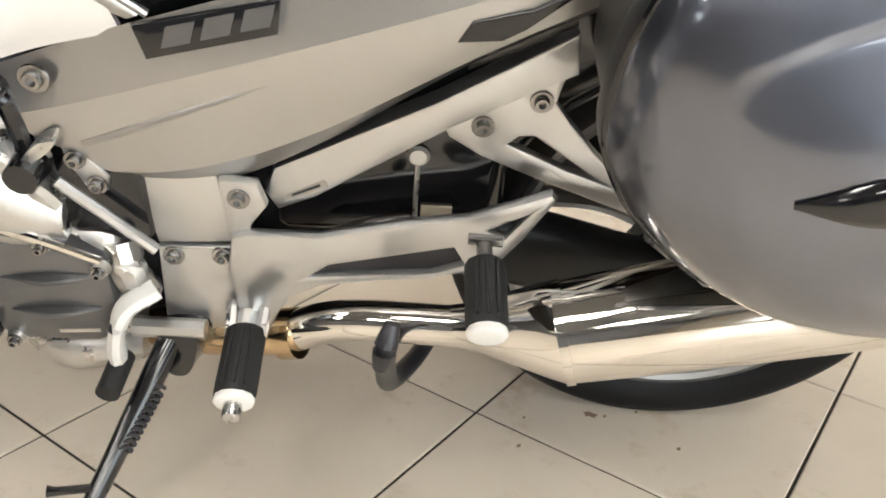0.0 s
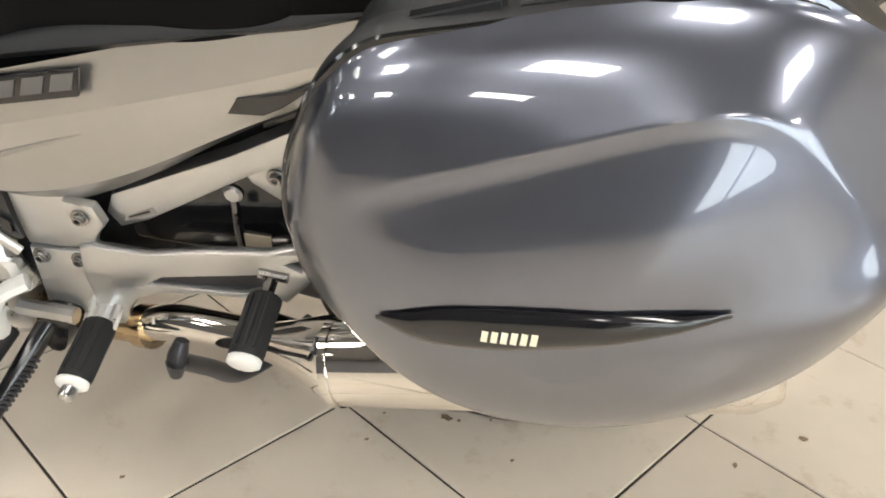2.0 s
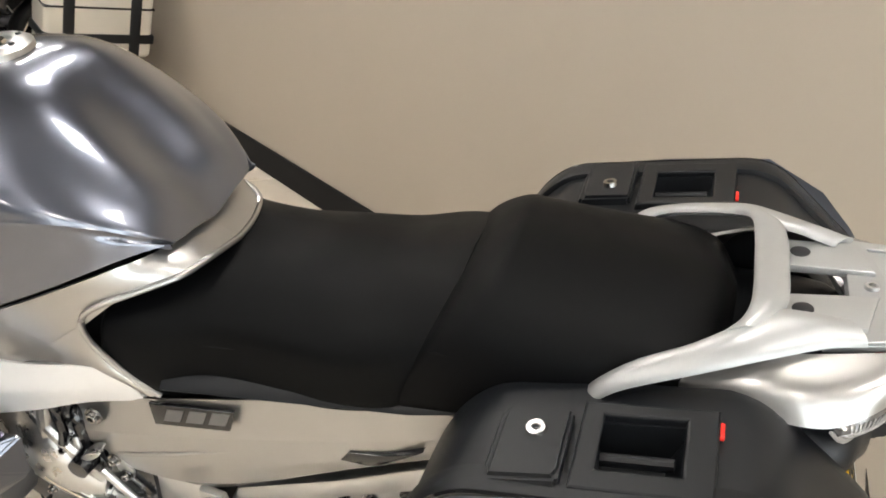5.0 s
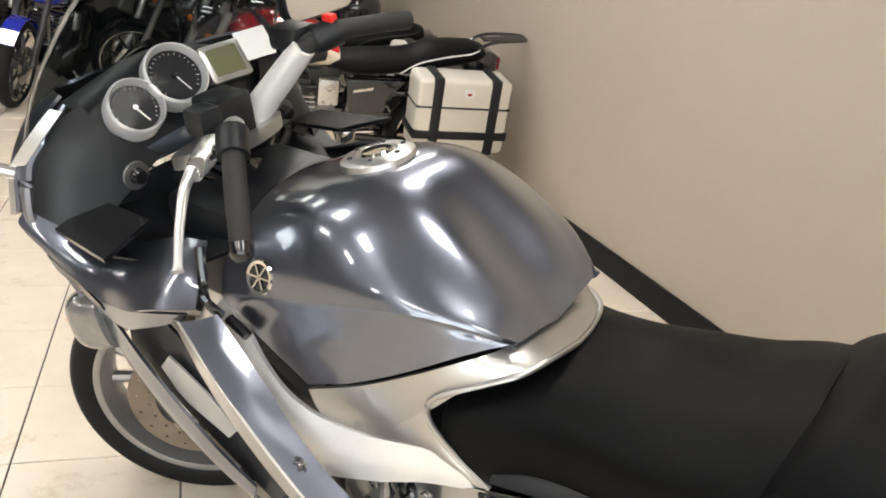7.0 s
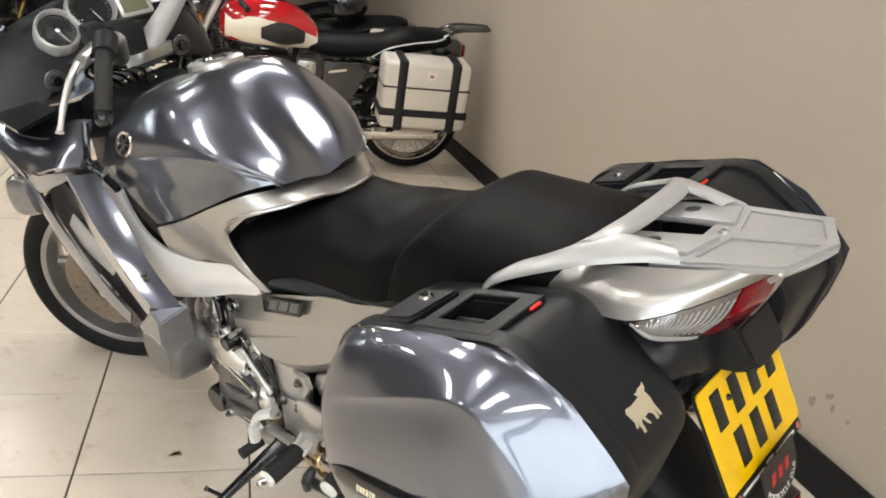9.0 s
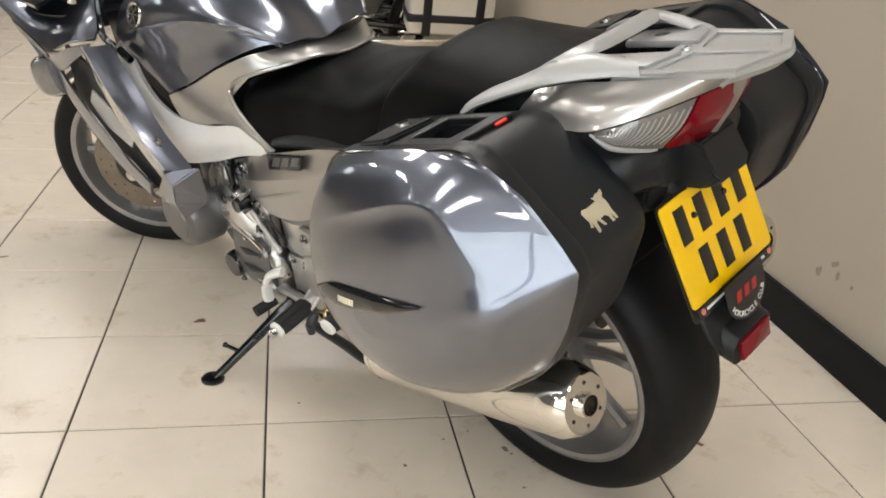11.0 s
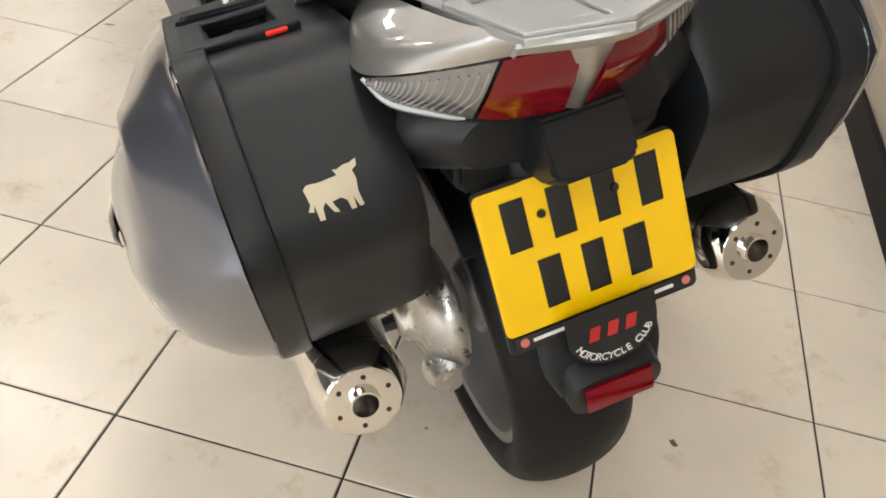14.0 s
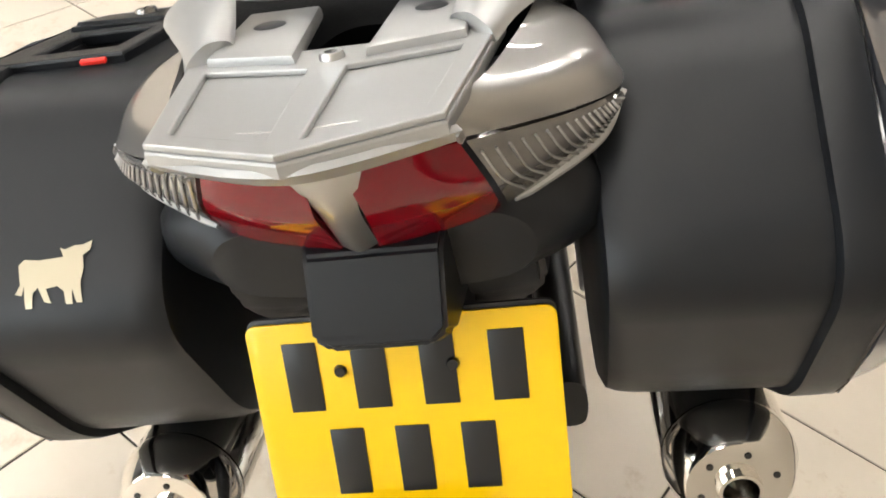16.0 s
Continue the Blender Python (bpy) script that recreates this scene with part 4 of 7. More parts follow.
part("plate_backing", slab(round_rect(0.115, 0.094, 0.008), 0.004, bevel=0.001), PLATE_BLACK, bike, local=PLATE_M @ pose(0, -0.010, -0.006))
band = part("plate_frame", box_bm((-0.108, -0.097, 0.0), (0.108, -0.083, 0.004), 0.001), PLATE_BLACK, plate, "black dealer strip with small pale bars")
part("strip_print", box_bm((-0.088, -0.0925, 0.004), (-0.02, -0.0885, 0.0046)), STICKER_WHITE, band)
part("strip_print", box_bm((0.02, -0.0925, 0.004), (0.082, -0.0885, 0.0046)), STICKER_WHITE, band)
part("strip_print", box_bm((-0.011, -0.095, 0.004), (0.011, -0.085, 0.0046)), STICKER_WHITE, band)
for x in (-0.098, 0.098):
    part("strip_dot", turned([(0, 0.001), (0.005, 0.001), (0.005, 0), (0, 0)], 16, "z"), material("pink_vinyl", (0.6, 0.18, 0.16), 0.4, stain=0.05), band, local=pose(x, -0.09, 0.004))
# rear flap with club sticker and reflector
part("mudguard", loft([[(0.60, -0.05, 0.76), (0.60, 0.05, 0.76), (0.645, 0.05, 0.76), (0.645, -0.05, 0.76)], [(0.665, -0.052, 0.62), (0.665, 0.052, 0.62), (0.690, 0.05, 0.62), (0.690, -0.05, 0.62)], [(0.715, -0.060, 0.535), (0.715, 0.060, 0.535), (0.732, 0.058, 0.535), (0.732, -0.058, 0.535)], [(0.738, -0.050, 0.495), (0.738, 0.050, 0.495), (0.753, 0.05, 0.500), (0.753, -0.05, 0.500)]], 36, 16), PLASTIC, bike, "black plastic rear mudguard flap")
part("reflector_bracket", loft([[(0.735, -0.048, 0.483), (0.735, 0.048, 0.483), (0.735, 0.048, 0.530), (0.735, -0.048, 0.530)], [(0.762, -0.046, 0.475), (0.762, 0.046, 0.475), (0.762, 0.046, 0.520), (0.762, -0.046, 0.520)]], 24), PLASTIC, bike)
part("reflector", moved(box_bm((-0.042, -0.0165, 0), (0.042, 0.0165, 0.007), 0.002), Matrix.Translation((0.763, 0.001, 0.499)) @ Matrix(((0, -0.2, 0.98, 0), (1, 0, 0, 0), (0, 0.98, 0.2, 0), (0, 0, 0, 1)))), RED_LENS, bike, "red rectangular rear reflector")
CLUB_M = Matrix.Translation((0.743, 0.004, 0.580)) @ Matrix(((0, -0.30, 0.954, 0), (1, 0, 0, 0), (0, 0.954, 0.30, 0), (0, 0, 0, 1)))
club = part("club_sticker", slab([(0.054 * math.cos(a), 0.042 * math.sin(a)) for a in [math.pi + math.pi * i / 24 for i in range(25)]] + [(0.054, 0.03), (-0.054, 0.03)], 0.001), PLATE_BLACK, bike, "black club sticker with white arched lettering", local=CLUB_M)
for i, ch in enumerate("MOTORCYCLE CLUB"):
    if ch != " ":
        a = radians(-156 + 132 * i / 14)
        words("lettering", ch, 0.0125, STICKER_WHITE, club, pose(0.046 * math.cos(a), 0.0 + 0.034 * math.sin(a), 0.0012, 0, 0, math.degrees(a) + 90), extrude=0.0003)
for x in (-0.022, 0.0, 0.022):
    part("sticker_mark", slab([(x - 0.008, -0.008), (x + 0.004, -0.008), (x + 0.008, 0.009), (x - 0.004, 0.009)], 0.0006), STICKER_RED, club, local=pose(0, 0.0, 0.001))
# sticker on the left case, lying on its sloping rear face
bull_n = V(0.62, -0.02, 0.78).normalized()
bull_x = (V(0.0, 1, 0) - bull_n * bull_n.y).normalized()
bull_y = bull_n.cross(bull_x)
bull_m = Matrix.Translation((0.636, -0.234, 0.792)) @ Matrix((bull_x, bull_y, bull_n)).transposed().to_4x4()
inner_case = [o for o in left_case.children if o.name.startswith("case_body")][0]
bull = slab([(x * 0.62, y * 0.66) for x, y in BULL], 0.0)
bmesh.ops.remove_doubles(bull, verts=bull.verts, dist=1e-6)
bmesh.ops.subdivide_edges(bull, edges=bull.edges, cuts=2, use_grid_fill=True)
part("bull_sticker", drape(bull, surface_of(inner_case), bull_m, 0.0012), GOLD, left_case, "pale gold bull-shaped sticker")

# ---- wheels, exhaust, frame and engine ----
REAR_AXLE, FRONT_AXLE, STEER = (0.385, 0.0, 0.312), (-1.153, -0.043, 0.308), 36.0


def tyre_profile(r, w):
    """A tyre's section: crown, shoulders, sidewalls and beads."""
    out = []
    for i in range(17):
        a = math.pi * (i / 16 - 0.5)
        out.append((r - w * 0.50 * (1 - math.cos(a)) * 0.95, w * math.sin(a)))
    s = r - w * 0.50
    return [(0.229, -w * 0.72), (0.233, -w * 0.80), (s - 0.018, -w * 0.97)] + out + [(s - 0.018, w * 0.97), (0.233, w * 0.80), (0.229, w * 0.72)]


def wheel(name, m, r, w, label, spokes, shaft):
    rim = turned([(0.221, -w * 0.80), (0.229, -w * 0.85), (0.237, -w * 0.83), (0.234, -w * 0.7), (0.216, -w * 0.45), (0.216, w * 0.45), (0.234, w * 0.7), (0.237, w * 0.83), (0.229, w * 0.85), (0.221, w * 0.80), (0.208, w * 0.28), (0.206, 0), (0.208, -w * 0.28), (0.221, -w * 0.80)], 72, "y")
    wh = part(name, rim, WHEEL_SILVER, bike, label, local=m)
    part("tyre", turned(tyre_profile(r, w), 96, "y"), RUBBER, wh, "black road tyre")
    part("hub", turned([(0, -0.055), (0.045, -0.055), (0.058, -0.04), (0.062, 0), (0.058, 0.04), (0.045, 0.055), (0, 0.055)], 32, "y"), WHEEL_SILVER, wh)
    for q in range(spokes):
        a = 2 * math.pi * q / spokes + 0.3
        d, t = V(math.cos(a), 0, math.sin(a)), V(-math.sin(a), 0, math.cos(a))
        for e in (-1, 1):
            b = d + t * 0.22 * e
            part("spoke", tube([d * 0.05 + t * 0.02 * e, d * 0.12 + t * 0.022 * e, b * 0.204], [0.017, 0.013, 0.016], 8, 10, 0.9, (0, 1, 0)), WHEEL_SILVER, wh)
    return wh


rear = wheel("rear_wheel", Matrix.Translation(REAR_AXLE), 0.314, 0.088, "cast alloy rear wheel with wide road tyre", 5, True)
front = wheel("front_wheel", Matrix.Translation(FRONT_AXLE) @ pose(0, 0, 0, 0, 0, STEER), 0.300, 0.058, "cast alloy front wheel turned to the left", 5, False)
for y in (-0.072, 0.072):
    hole_ring = [[(0.1 * math.cos(a) + 0.004 * math.cos(b), 0.1 * math.sin(a) + 0.004 * math.sin(b)) for b in [-q * math.pi / 3 for q in range(6)]] for a in [2 * math.pi * k / 18 for k in range(18)]]
    hole_ring += [[(0.128 * math.cos(a) + 0.004 * math.cos(b), 0.128 * math.sin(a) + 0.004 * math.sin(b)) for b in [-q * math.pi / 3 for q in range(6)]] for a in [2 * math.pi * (k + 0.5) / 18 for k in range(18)]]
    disc = slab([(0.147 * math.cos(a), 0.147 * math.sin(a)) for a in [2 * math.pi * k / 64 for k in range(64)]], 0.005, [[(0.085 * math.cos(a), 0.085 * math.sin(a)) for a in [-2 * math.pi * k / 40 for k in range(40)]], *hole_ring])
    part("brake_disc", moved(disc, pose(0, y, 0, 90)), DISC_STEEL, front, "drilled bronzed brake disc")
    part("disc_carrier", turned([(0.05, -0.002), (0.088, -0.002), (0.088, 0.004), (0.05, 0.004)], 32, "y"), DARK_METAL, front, local=Matrix.Translation((0, y, 0)))
    for z in (-1,):
        part("caliper", loft([[(0.075, y - 0.03, 0.05), (0.075, y + 0.03, 0.05), (0.15, y + 0.03, 0.10), (0.15, y - 0.03, 0.10)], [(0.115, y - 0.034, 0.0), (0.115, y + 0.034, 0.0), (0.172, y + 0.034, 0.02), (0.172, y - 0.034, 0.02)], [(0.105, y - 0.03, -0.05), (0.105, y + 0.03, -0.05), (0.165, y + 0.03, -0.06), (0.165, y - 0.03, -0.06)]], 24, 12), ALU, front, "pale brake caliper")
    # fork legs in the turned front end
    part("fork_slider", tube([(-0.005, y * 1.45, -0.02), (0.11, y * 1.45, 0.24), (0.17, y * 1.45, 0.38)], [0.026, 0.029, 0.031], 14, 8), ALU, front, "silver fork slider")
    part("fork_tube", tube([(0.15, y * 1.45, 0.335), (0.275, y * 1.45, 0.59)], 0.0235, 14), CHROME, front)
    part("axle_nut", turned([(0, -0.02), (0.018, -0.02), (0.02, 0), (0.02, 0.02), (0, 0.02)], 12, "y"), CHROME, front, local=Matrix.Translation((0, y * 1.75, 0)))
mud = [[V((0.318 + (0.006 if abs(w) < 0.05 else -0.008)) * math.cos(radians(a)), w, (0.318 + (0.006 if abs(w) < 0.05 else -0.008)) * math.sin(radians(a))) for a in (128, 116, 104, 90, 75, 55, 35)] for w in (-0.078, -0.07, -0.04, 0, 0.04, 0.07, 0.078)]
part("front_mudguard", skin(mud, 40, 20, 0.003, (0, 0, 0)), GUNMETAL, front, "gunmetal front mudguard")
# final drive and swingarm
part("final_drive", loft([[(0.385 + r * math.cos(a), y, 0.312 + r * math.sin(a)) for a in [2 * math.pi * k / 12 for k in range(12)]] for r, y in ((0.085, -0.075), (0.105, -0.085), (0.10, -0.11), (0.075, -0.135), (0.045, -0.145), (0.030, -0.165), (0.012, -0.168))], 36, 18), CAST, bike, "cast aluminium shaft drive housing")
for q in range(6):
    a = q * math.pi / 3
    bolt(bike, (0.385 + 0.088 * math.cos(a), -0.112, 0.312 + 0.088 * math.sin(a)), 0.008)
part("drive_nut", turned([(0, -0.02), (0.011, -0.02), (0.013, 0.0), (0, 0)], 8, "y", (0.385, -0.168, 0.312)), DARK_METAL, bike)
part("drive_lug", loft([[(0.45, -0.15, 0.28), (0.45, -0.10, 0.28), (0.47, -0.10, 0.24), (0.47, -0.15, 0.24)], [(0.495, -0.145, 0.285), (0.495, -0.11, 0.285), (0.50, -0.11, 0.25), (0.50, -0.145, 0.25)]], 20), CAST, bike)
# near-black colour stands in for the deep shade behind the footrest bracket
part("swingarm", loft([[(-0.12, -0.13, 0.33), (-0.12, -0.13, 0.42), (-0.12, -0.08, 0.42), (-0.12, -0.08, 0.33)], [(0.12, -0.145, 0.315), (0.12, -0.145, 0.395), (0.12, -0.095, 0.395), (0.12, -0.095, 0.315)], [(0.33, -0.145, 0.275), (0.33, -0.145, 0.345), (0.33, -0.10, 0.345), (0.33, -0.10, 0.275)]], 24, 10), PLASTIC, bike, "dark swingarm")
part("swingarm", loft([[(-0.12, 0.13, 0.33), (-0.12, 0.13, 0.42), (-0.12, 0.08, 0.42), (-0.12, 0.08, 0.33)], [(0.40, 0.145, 0.275), (0.40, 0.145, 0.345), (0.40, 0.105, 0.345), (0.40, 0.105, 0.275)]], 24, 10), PLASTIC, bike, "dark swingarm")
part("hugger", skin([[(0.385 + 0.335 * math.cos(radians(a)), y, 0.312 + 0.335 * math.sin(radians(a))) for a in (170, 140, 110, 80, 55)] for y in (-0.10, -0.06, 0, 0.06, 0.10)], 24, 12, 0.003, REAR_AXLE), PLASTIC, bike, "black plastic rear hugger")
part("shock_linkage", tube([(0.02, 0.0, 0.30), (0.06, 0.0, 0.52)], 0.035, 14), DARK_METAL, bike)
# dark fill behind the panels blocks the view: air box, battery box, inner guard
part("air_box", box_bm((-0.28, -0.135, 0.46), (0.10, 0.135, 0.66), 0.03, 3), PLASTIC, bike)
part("inner_guard", loft([[(0.08, -0.115, 0.36), (0.08, -0.115, 0.70), (0.08, 0.115, 0.70), (0.08, 0.115, 0.36)], [(0.20, -0.125, 0.54), (0.20, -0.13, 0.76), (0.20, 0.13, 0.76), (0.20, 0.125, 0.54)], [(0.44, -0.125, 0.64), (0.44, -0.13, 0.80), (0.44, 0.13, 0.80), (0.44, 0.125, 0.64)]], 28, 12), GLOSS_BLACK, bike)
# coloured near black for the same shade as the swingarm
part("pivot_block", box_bm((-0.24, -0.145, 0.28), (-0.05, 0.145, 0.50), 0.025, 3), PLASTIC, bike)
# black box sized to hide the swingarm and keep the opening dark
part("inner_dark_box", box_bm((-0.12, -0.152, 0.37), (0.13, 0.152, 0.53), 0.02, 3), GLOSS_BLACK, bike)
part("reservoir_bolt", turned([(0, -0.004), (0.009, -0.004), (0.012, 0), (0, 0)], 16, "y", (0.037, -0.155, 0.485)), ALU, bike)
part("wire_clip", tube([(0.037, -0.157, 0.475), (0.036, -0.159, 0.43), (0.037, -0.157, 0.39)], 0.003, 6), CAST, bike)
part("label_plate", box_bm((0.042, -0.1555, 0.392), (0.075, -0.1525, 0.422)), material("faded_label", (0.55, 0.48, 0.36), 0.5, stain=0.1), bike, "small pale label plate")

for s in (-1, 1):
    k = Matrix.Scale(-1, 4, V(0, 1, 0)) if s > 0 else Matrix()
    # main frame plate, in two halves with a joint
    part("frame_plate", side_slab([(-0.244, 0.470), (-0.161, 0.470), (-0.150, 0.383), (-0.232, 0.378)], -0.187, 0.03, bevel=0.004), ALU, bike, "satin silver frame plate", local=k)
    part("frame_cover", side_slab([(-0.232, 0.375), (-0.150, 0.380), (-0.140, 0.33), (-0.155, 0.262), (-0.170, 0.253), (-0.232, 0.253), (-0.239, 0.262)], -0.190, 0.03, bevel=0.004), ALU, bike, "satin silver pivot cover", local=k)
    # cast foot-rest bracket with two windows
    outer = [(-0.150, 0.405), (-0.132, 0.411), (-0.06, 0.412), (0.02, 0.434), (0.091, 0.447), (0.170, 0.482), (0.176, 0.474), (0.150, 0.425), (0.128, 0.392), (0.108, 0.366), (0.088, 0.372), (0.013, 0.358), (-0.060, 0.344), (-0.092, 0.326), (-0.108, 0.300), (-0.118, 0.270), (-0.142, 0.268), (-0.152, 0.300), (-0.157, 0.36)]
    win = [(-0.070, 0.358), (-0.050, 0.374), (0.078, 0.407), (0.090, 0.386), (0.055, 0.371)]
    win2 = [(0.112, 0.432), (0.147, 0.452), (0.129, 0.424)]
    part("footrest_bracket", side_slab(outer, -0.206, 0.016, [win[::-1], win2[::-1]], 0.006), ALU, bike, "pale cast footrest bracket with long window", local=k)
    # dark sheet set back in the bracket's long window
    part("bracket_window_sheet", side_slab([(-0.068, 0.357), (-0.050, 0.375), (0.080, 0.409), (0.092, 0.386), (0.055, 0.369)], -0.196, 0.005), DARK_METAL, bike, local=k)
    part("bracket_arm", side_slab([(-0.158, 0.470), (-0.120, 0.468), (-0.112, 0.440), (-0.128, 0.418), (-0.135, 0.400), (-0.155, 0.395)], -0.196, 0.014, bevel=0.003), ALU, bike, local=k)
    # subframe rail and pannier bracket
    part("subframe_rail", side_slab([(-0.118, 0.444), (-0.106, 0.474), (0.05, 0.558), (0.175, 0.636), (0.18, 0.596), (0.068, 0.532), (-0.066, 0.440), (-0.105, 0.422)], -0.176, 0.03, bevel=0.004), ALU, bike, "pale silver subframe rail", local=k)
    lb = part("rail_label", side_slab([(-0.098, 0.434), (-0.094, 0.443), (-0.056, 0.464), (-0.052, 0.456)], -0.1768, 0.002), SILVER, bike, "small pale warning label", local=k)
    part("label_print", side_slab([(-0.090, 0.4415), (-0.089, 0.4445), (-0.061, 0.459), (-0.060, 0.456)], -0.1775, 0.002), DARK_METAL, lb)
    part("pannier_bracket", side_slab([(0.060, 0.527), (0.165, 0.603), (0.172, 0.592), (0.166, 0.560), (0.182, 0.540), (0.245, 0.470), (0.300, 0.440), (0.31, 0.42), (0.278, 0.426), (0.165, 0.468), (0.098, 0.495), (0.066, 0.515)], -0.165, 0.014, [[(0.125, 0.511), (0.186, 0.484), (0.225, 0.470), (0.150, 0.521), (0.135, 0.520)]], 0.0035), ALU, bike, "pale cast pannier bracket", local=k)
    for x, z, y in ((-0.216, 0.366, 0.191), (-0.164, 0.369, 0.191), (0.098, 0.531, 0.166), (0.151, 0.562, 0.166), (-0.139, 0.450, 0.197)):
        bolt(bike, (x, s * y, z), 0.009, (0, s, 0))
    # rider's peg and pillion's peg
    for base, tip, w, nm in (((-0.140, s * 0.205, 0.295), (-0.136, s * 0.318, 0.282), 0.022, "rider_footrest"), ((0.106, s * 0.238, 0.440), (0.108, s * 0.342, 0.421), 0.020, "pillion_footrest")):
        b, t = Vector(base), Vector(tip)
        d = (t - b).normalized()
        pg = part(nm, tube([b, b + d * 0.03], [0.014, 0.012] if nm == "rider_footrest" else [0.008, 0.008], 10), CAST if nm == "rider_footrest" else BOLT, bike, "silver hinged footrest")
        part("rubber", tube([b + d * 0.02, b + d * 0.026, (b + t) / 2, t - d * 0.012, t - d * 0.006], [w * 0.8, w, w, w, w * 0.85], 12, 20, 0.8), PEG_RUBBER, pg, "black ribbed rubber")
        part("end_cap", tube([t - d * 0.007, t - d * 0.001, t + d * 0.002], [w * 0.95, w * 0.95, w * 0.7], 12, 6, 0.8), WHITE_PLASTIC, pg)
        for e in (-0.5, 0.0, 0.5):
            side = d.cross(V(1, 0, 0)).normalized()
            part("rib", tube([b + d * 0.03 + V(e * w, s * 0.0, 0) - side * w * 0.0 + V(0, s * 0.0, 0.8 * w), t - d * 0.012 + V(e * w, 0, 0.8 * w)], 0.0022, 6), PEG_RUBBER, pg)
        if nm == "rider_footrest":
            part("feeler", tube([t + d * 0.001, t + d * 0.016, t + d * 0.019], [0.010, 0.0095, 0.006], 12, 6), CAST, pg)
            part("peg_clevis", tube([b - d * 0.008 + V(0.018, 0, 0.012), b + d * 0.028 + V(0.016, 0, 0)], 0.007, 8), CAST, pg)
            part("peg_clevis", tube([b - d * 0.008 + V(-0.018, 0, 0.012), b + d * 0.028 + V(-0.016, 0, 0)], 0.007, 8), CAST, pg)
        else:
            part("peg_bracket", tube([b + V(-0.016, -s * 0.006, 0.004), b + V(0.018, -s * 0.006, 0.002)], 0.006, 10), BOLT, pg)
    # exhaust: header, link pipe, cone, silencer
    f = (lambda r: [Vector(q) for q in r]) if s < 0 else (lambda r: mirror_y([Vector(q) for q in r]))
    part("header_pipe", tube(f([(-0.36, -0.10, 0.20), (-0.24, -0.165, 0.225), (-0.14, -0.185, 0.245), (-0.095, -0.192, 0.258)]), 0.024, 14, 20), BLUED, bike, "heat-tinted header pipe")
    part("pipe_clamp", tube(f([(-0.108, -0.190, 0.254), (-0.088, -0.194, 0.261)]), 0.030, 18), BLUED, bike)
    part("link_pipe", tube(f([(-0.10, -0.190, 0.256), (-0.06, -0.200, 0.285), (-0.01, -0.210, 0.303), (0.10, -0.225, 0.316), (0.14, -0.232, 0.325)]), [0.024, 0.024, 0.023, 0.023, 0.024], 16, 30), CHROME, bike, "polished link pipe")
    sil = part("silencer", tube(f([(0.188, -0.272, 0.362), (0.195, -0.272, 0.364), (0.30, -0.270, 0.393), (0.50, -0.268, 0.449), (0.60, -0.266, 0.478)]), [0.049, 0.052, 0.056, 0.060, 0.060], 40, 24), CHROME, bike, "polished chrome silencer")
    along = V(0.105, s * -0.002, 0.029).normalized()
    across = along.cross(V(0, 0, 1)).normalized()
    upward = across.cross(along)
    cone_rings = []
    for k, r in ((0.0, 0.0235), (0.15, 0.026), (0.5, 0.037), (0.85, 0.049), (1.0, 0.0525)):
        mid = V(0.085, s * 0.236, 0.327).lerp(V(0.190, s * 0.272, 0.3628), k)
        cone_rings.append([mid + (across * math.cos(a) + upward * math.sin(a)) * r for a in [2 * math.pi * q / 16 for q in range(16)]])
    part("cone", loft(cone_rings, 36, 12), CHROME, sil)
    part("weld_ring", tube(f([(0.187, -0.272, 0.3615), (0.196, -0.272, 0.3642)]), 0.0540, 40), CHROME, sil)
    ax = V(0.434, s * -0.008 * -1, 0.122).normalized()
    endm = Matrix.Translation((0.600, s * 0.266, 0.478)) @ ax.to_track_quat("Z", "Y").to_matrix().to_4x4()
    cap2 = part("end_cap", turned([(0.060, 0.0), (0.061, 0.004), (0.060, 0.018), (0.049, 0.044), (0.046, 0.047), (0.020, 0.047), (0.019, 0.056), (0.016, 0.056), (0.015, 0.010), (0, 0.010)], 40, "z"), CHROME, sil, "drilled polished end cap", local=endm)
    part("tail_hole", turned([(0, 0.012), (0.0152, 0.012), (0.0152, 0.011), (0, 0.011)], 20, "z"), GLOSS_BLACK, cap2)
    for q in range(6):
        a = q * math.pi / 3 + 0.3
        part("cap_rivet", turned([(0, 0.0478), (0.0032, 0.0478), (0.0034, 0.0468), (0, 0.0468)], 10, "z"), GLOSS_BLACK, cap2, local=pose(0.034 * math.cos(a), 0.034 * math.sin(a), 0))
# engine, left side
eng = part("engine", loft([[(x, -w, z0), (x, -w, z1), (x, w, z1), (x, w, z0)] for x, w, z0, z1 in ((-0.62, 0.10, 0.40, 0.60), (-0.55, 0.15, 0.28, 0.64), (-0.42, 0.155, 0.22, 0.64), (-0.30, 0.15, 0.22, 0.54), (-0.23, 0.12, 0.24, 0.46))], 28, 20), DARK_METAL, bike, "bare cast aluminium engine")
part("crankcase", box_bm((-0.40, -0.205, 0.245), (-0.265, 0.19, 0.40), 0.02, 3), CAST, eng, "bare cast aluminium crankcase")
part("cylinder_block", loft([[(x, -w, z0), (x, -w, z1), (x, w, z1), (x, w, z0)] for x, w, z0, z1 in ((-0.50, 0.16, 0.34, 0.56), (-0.42, 0.182, 0.36, 0.545), (-0.36, 0.185, 0.36, 0.50), (-0.315, 0.17, 0.36, 0.45))], 24, 12), CAST, eng)
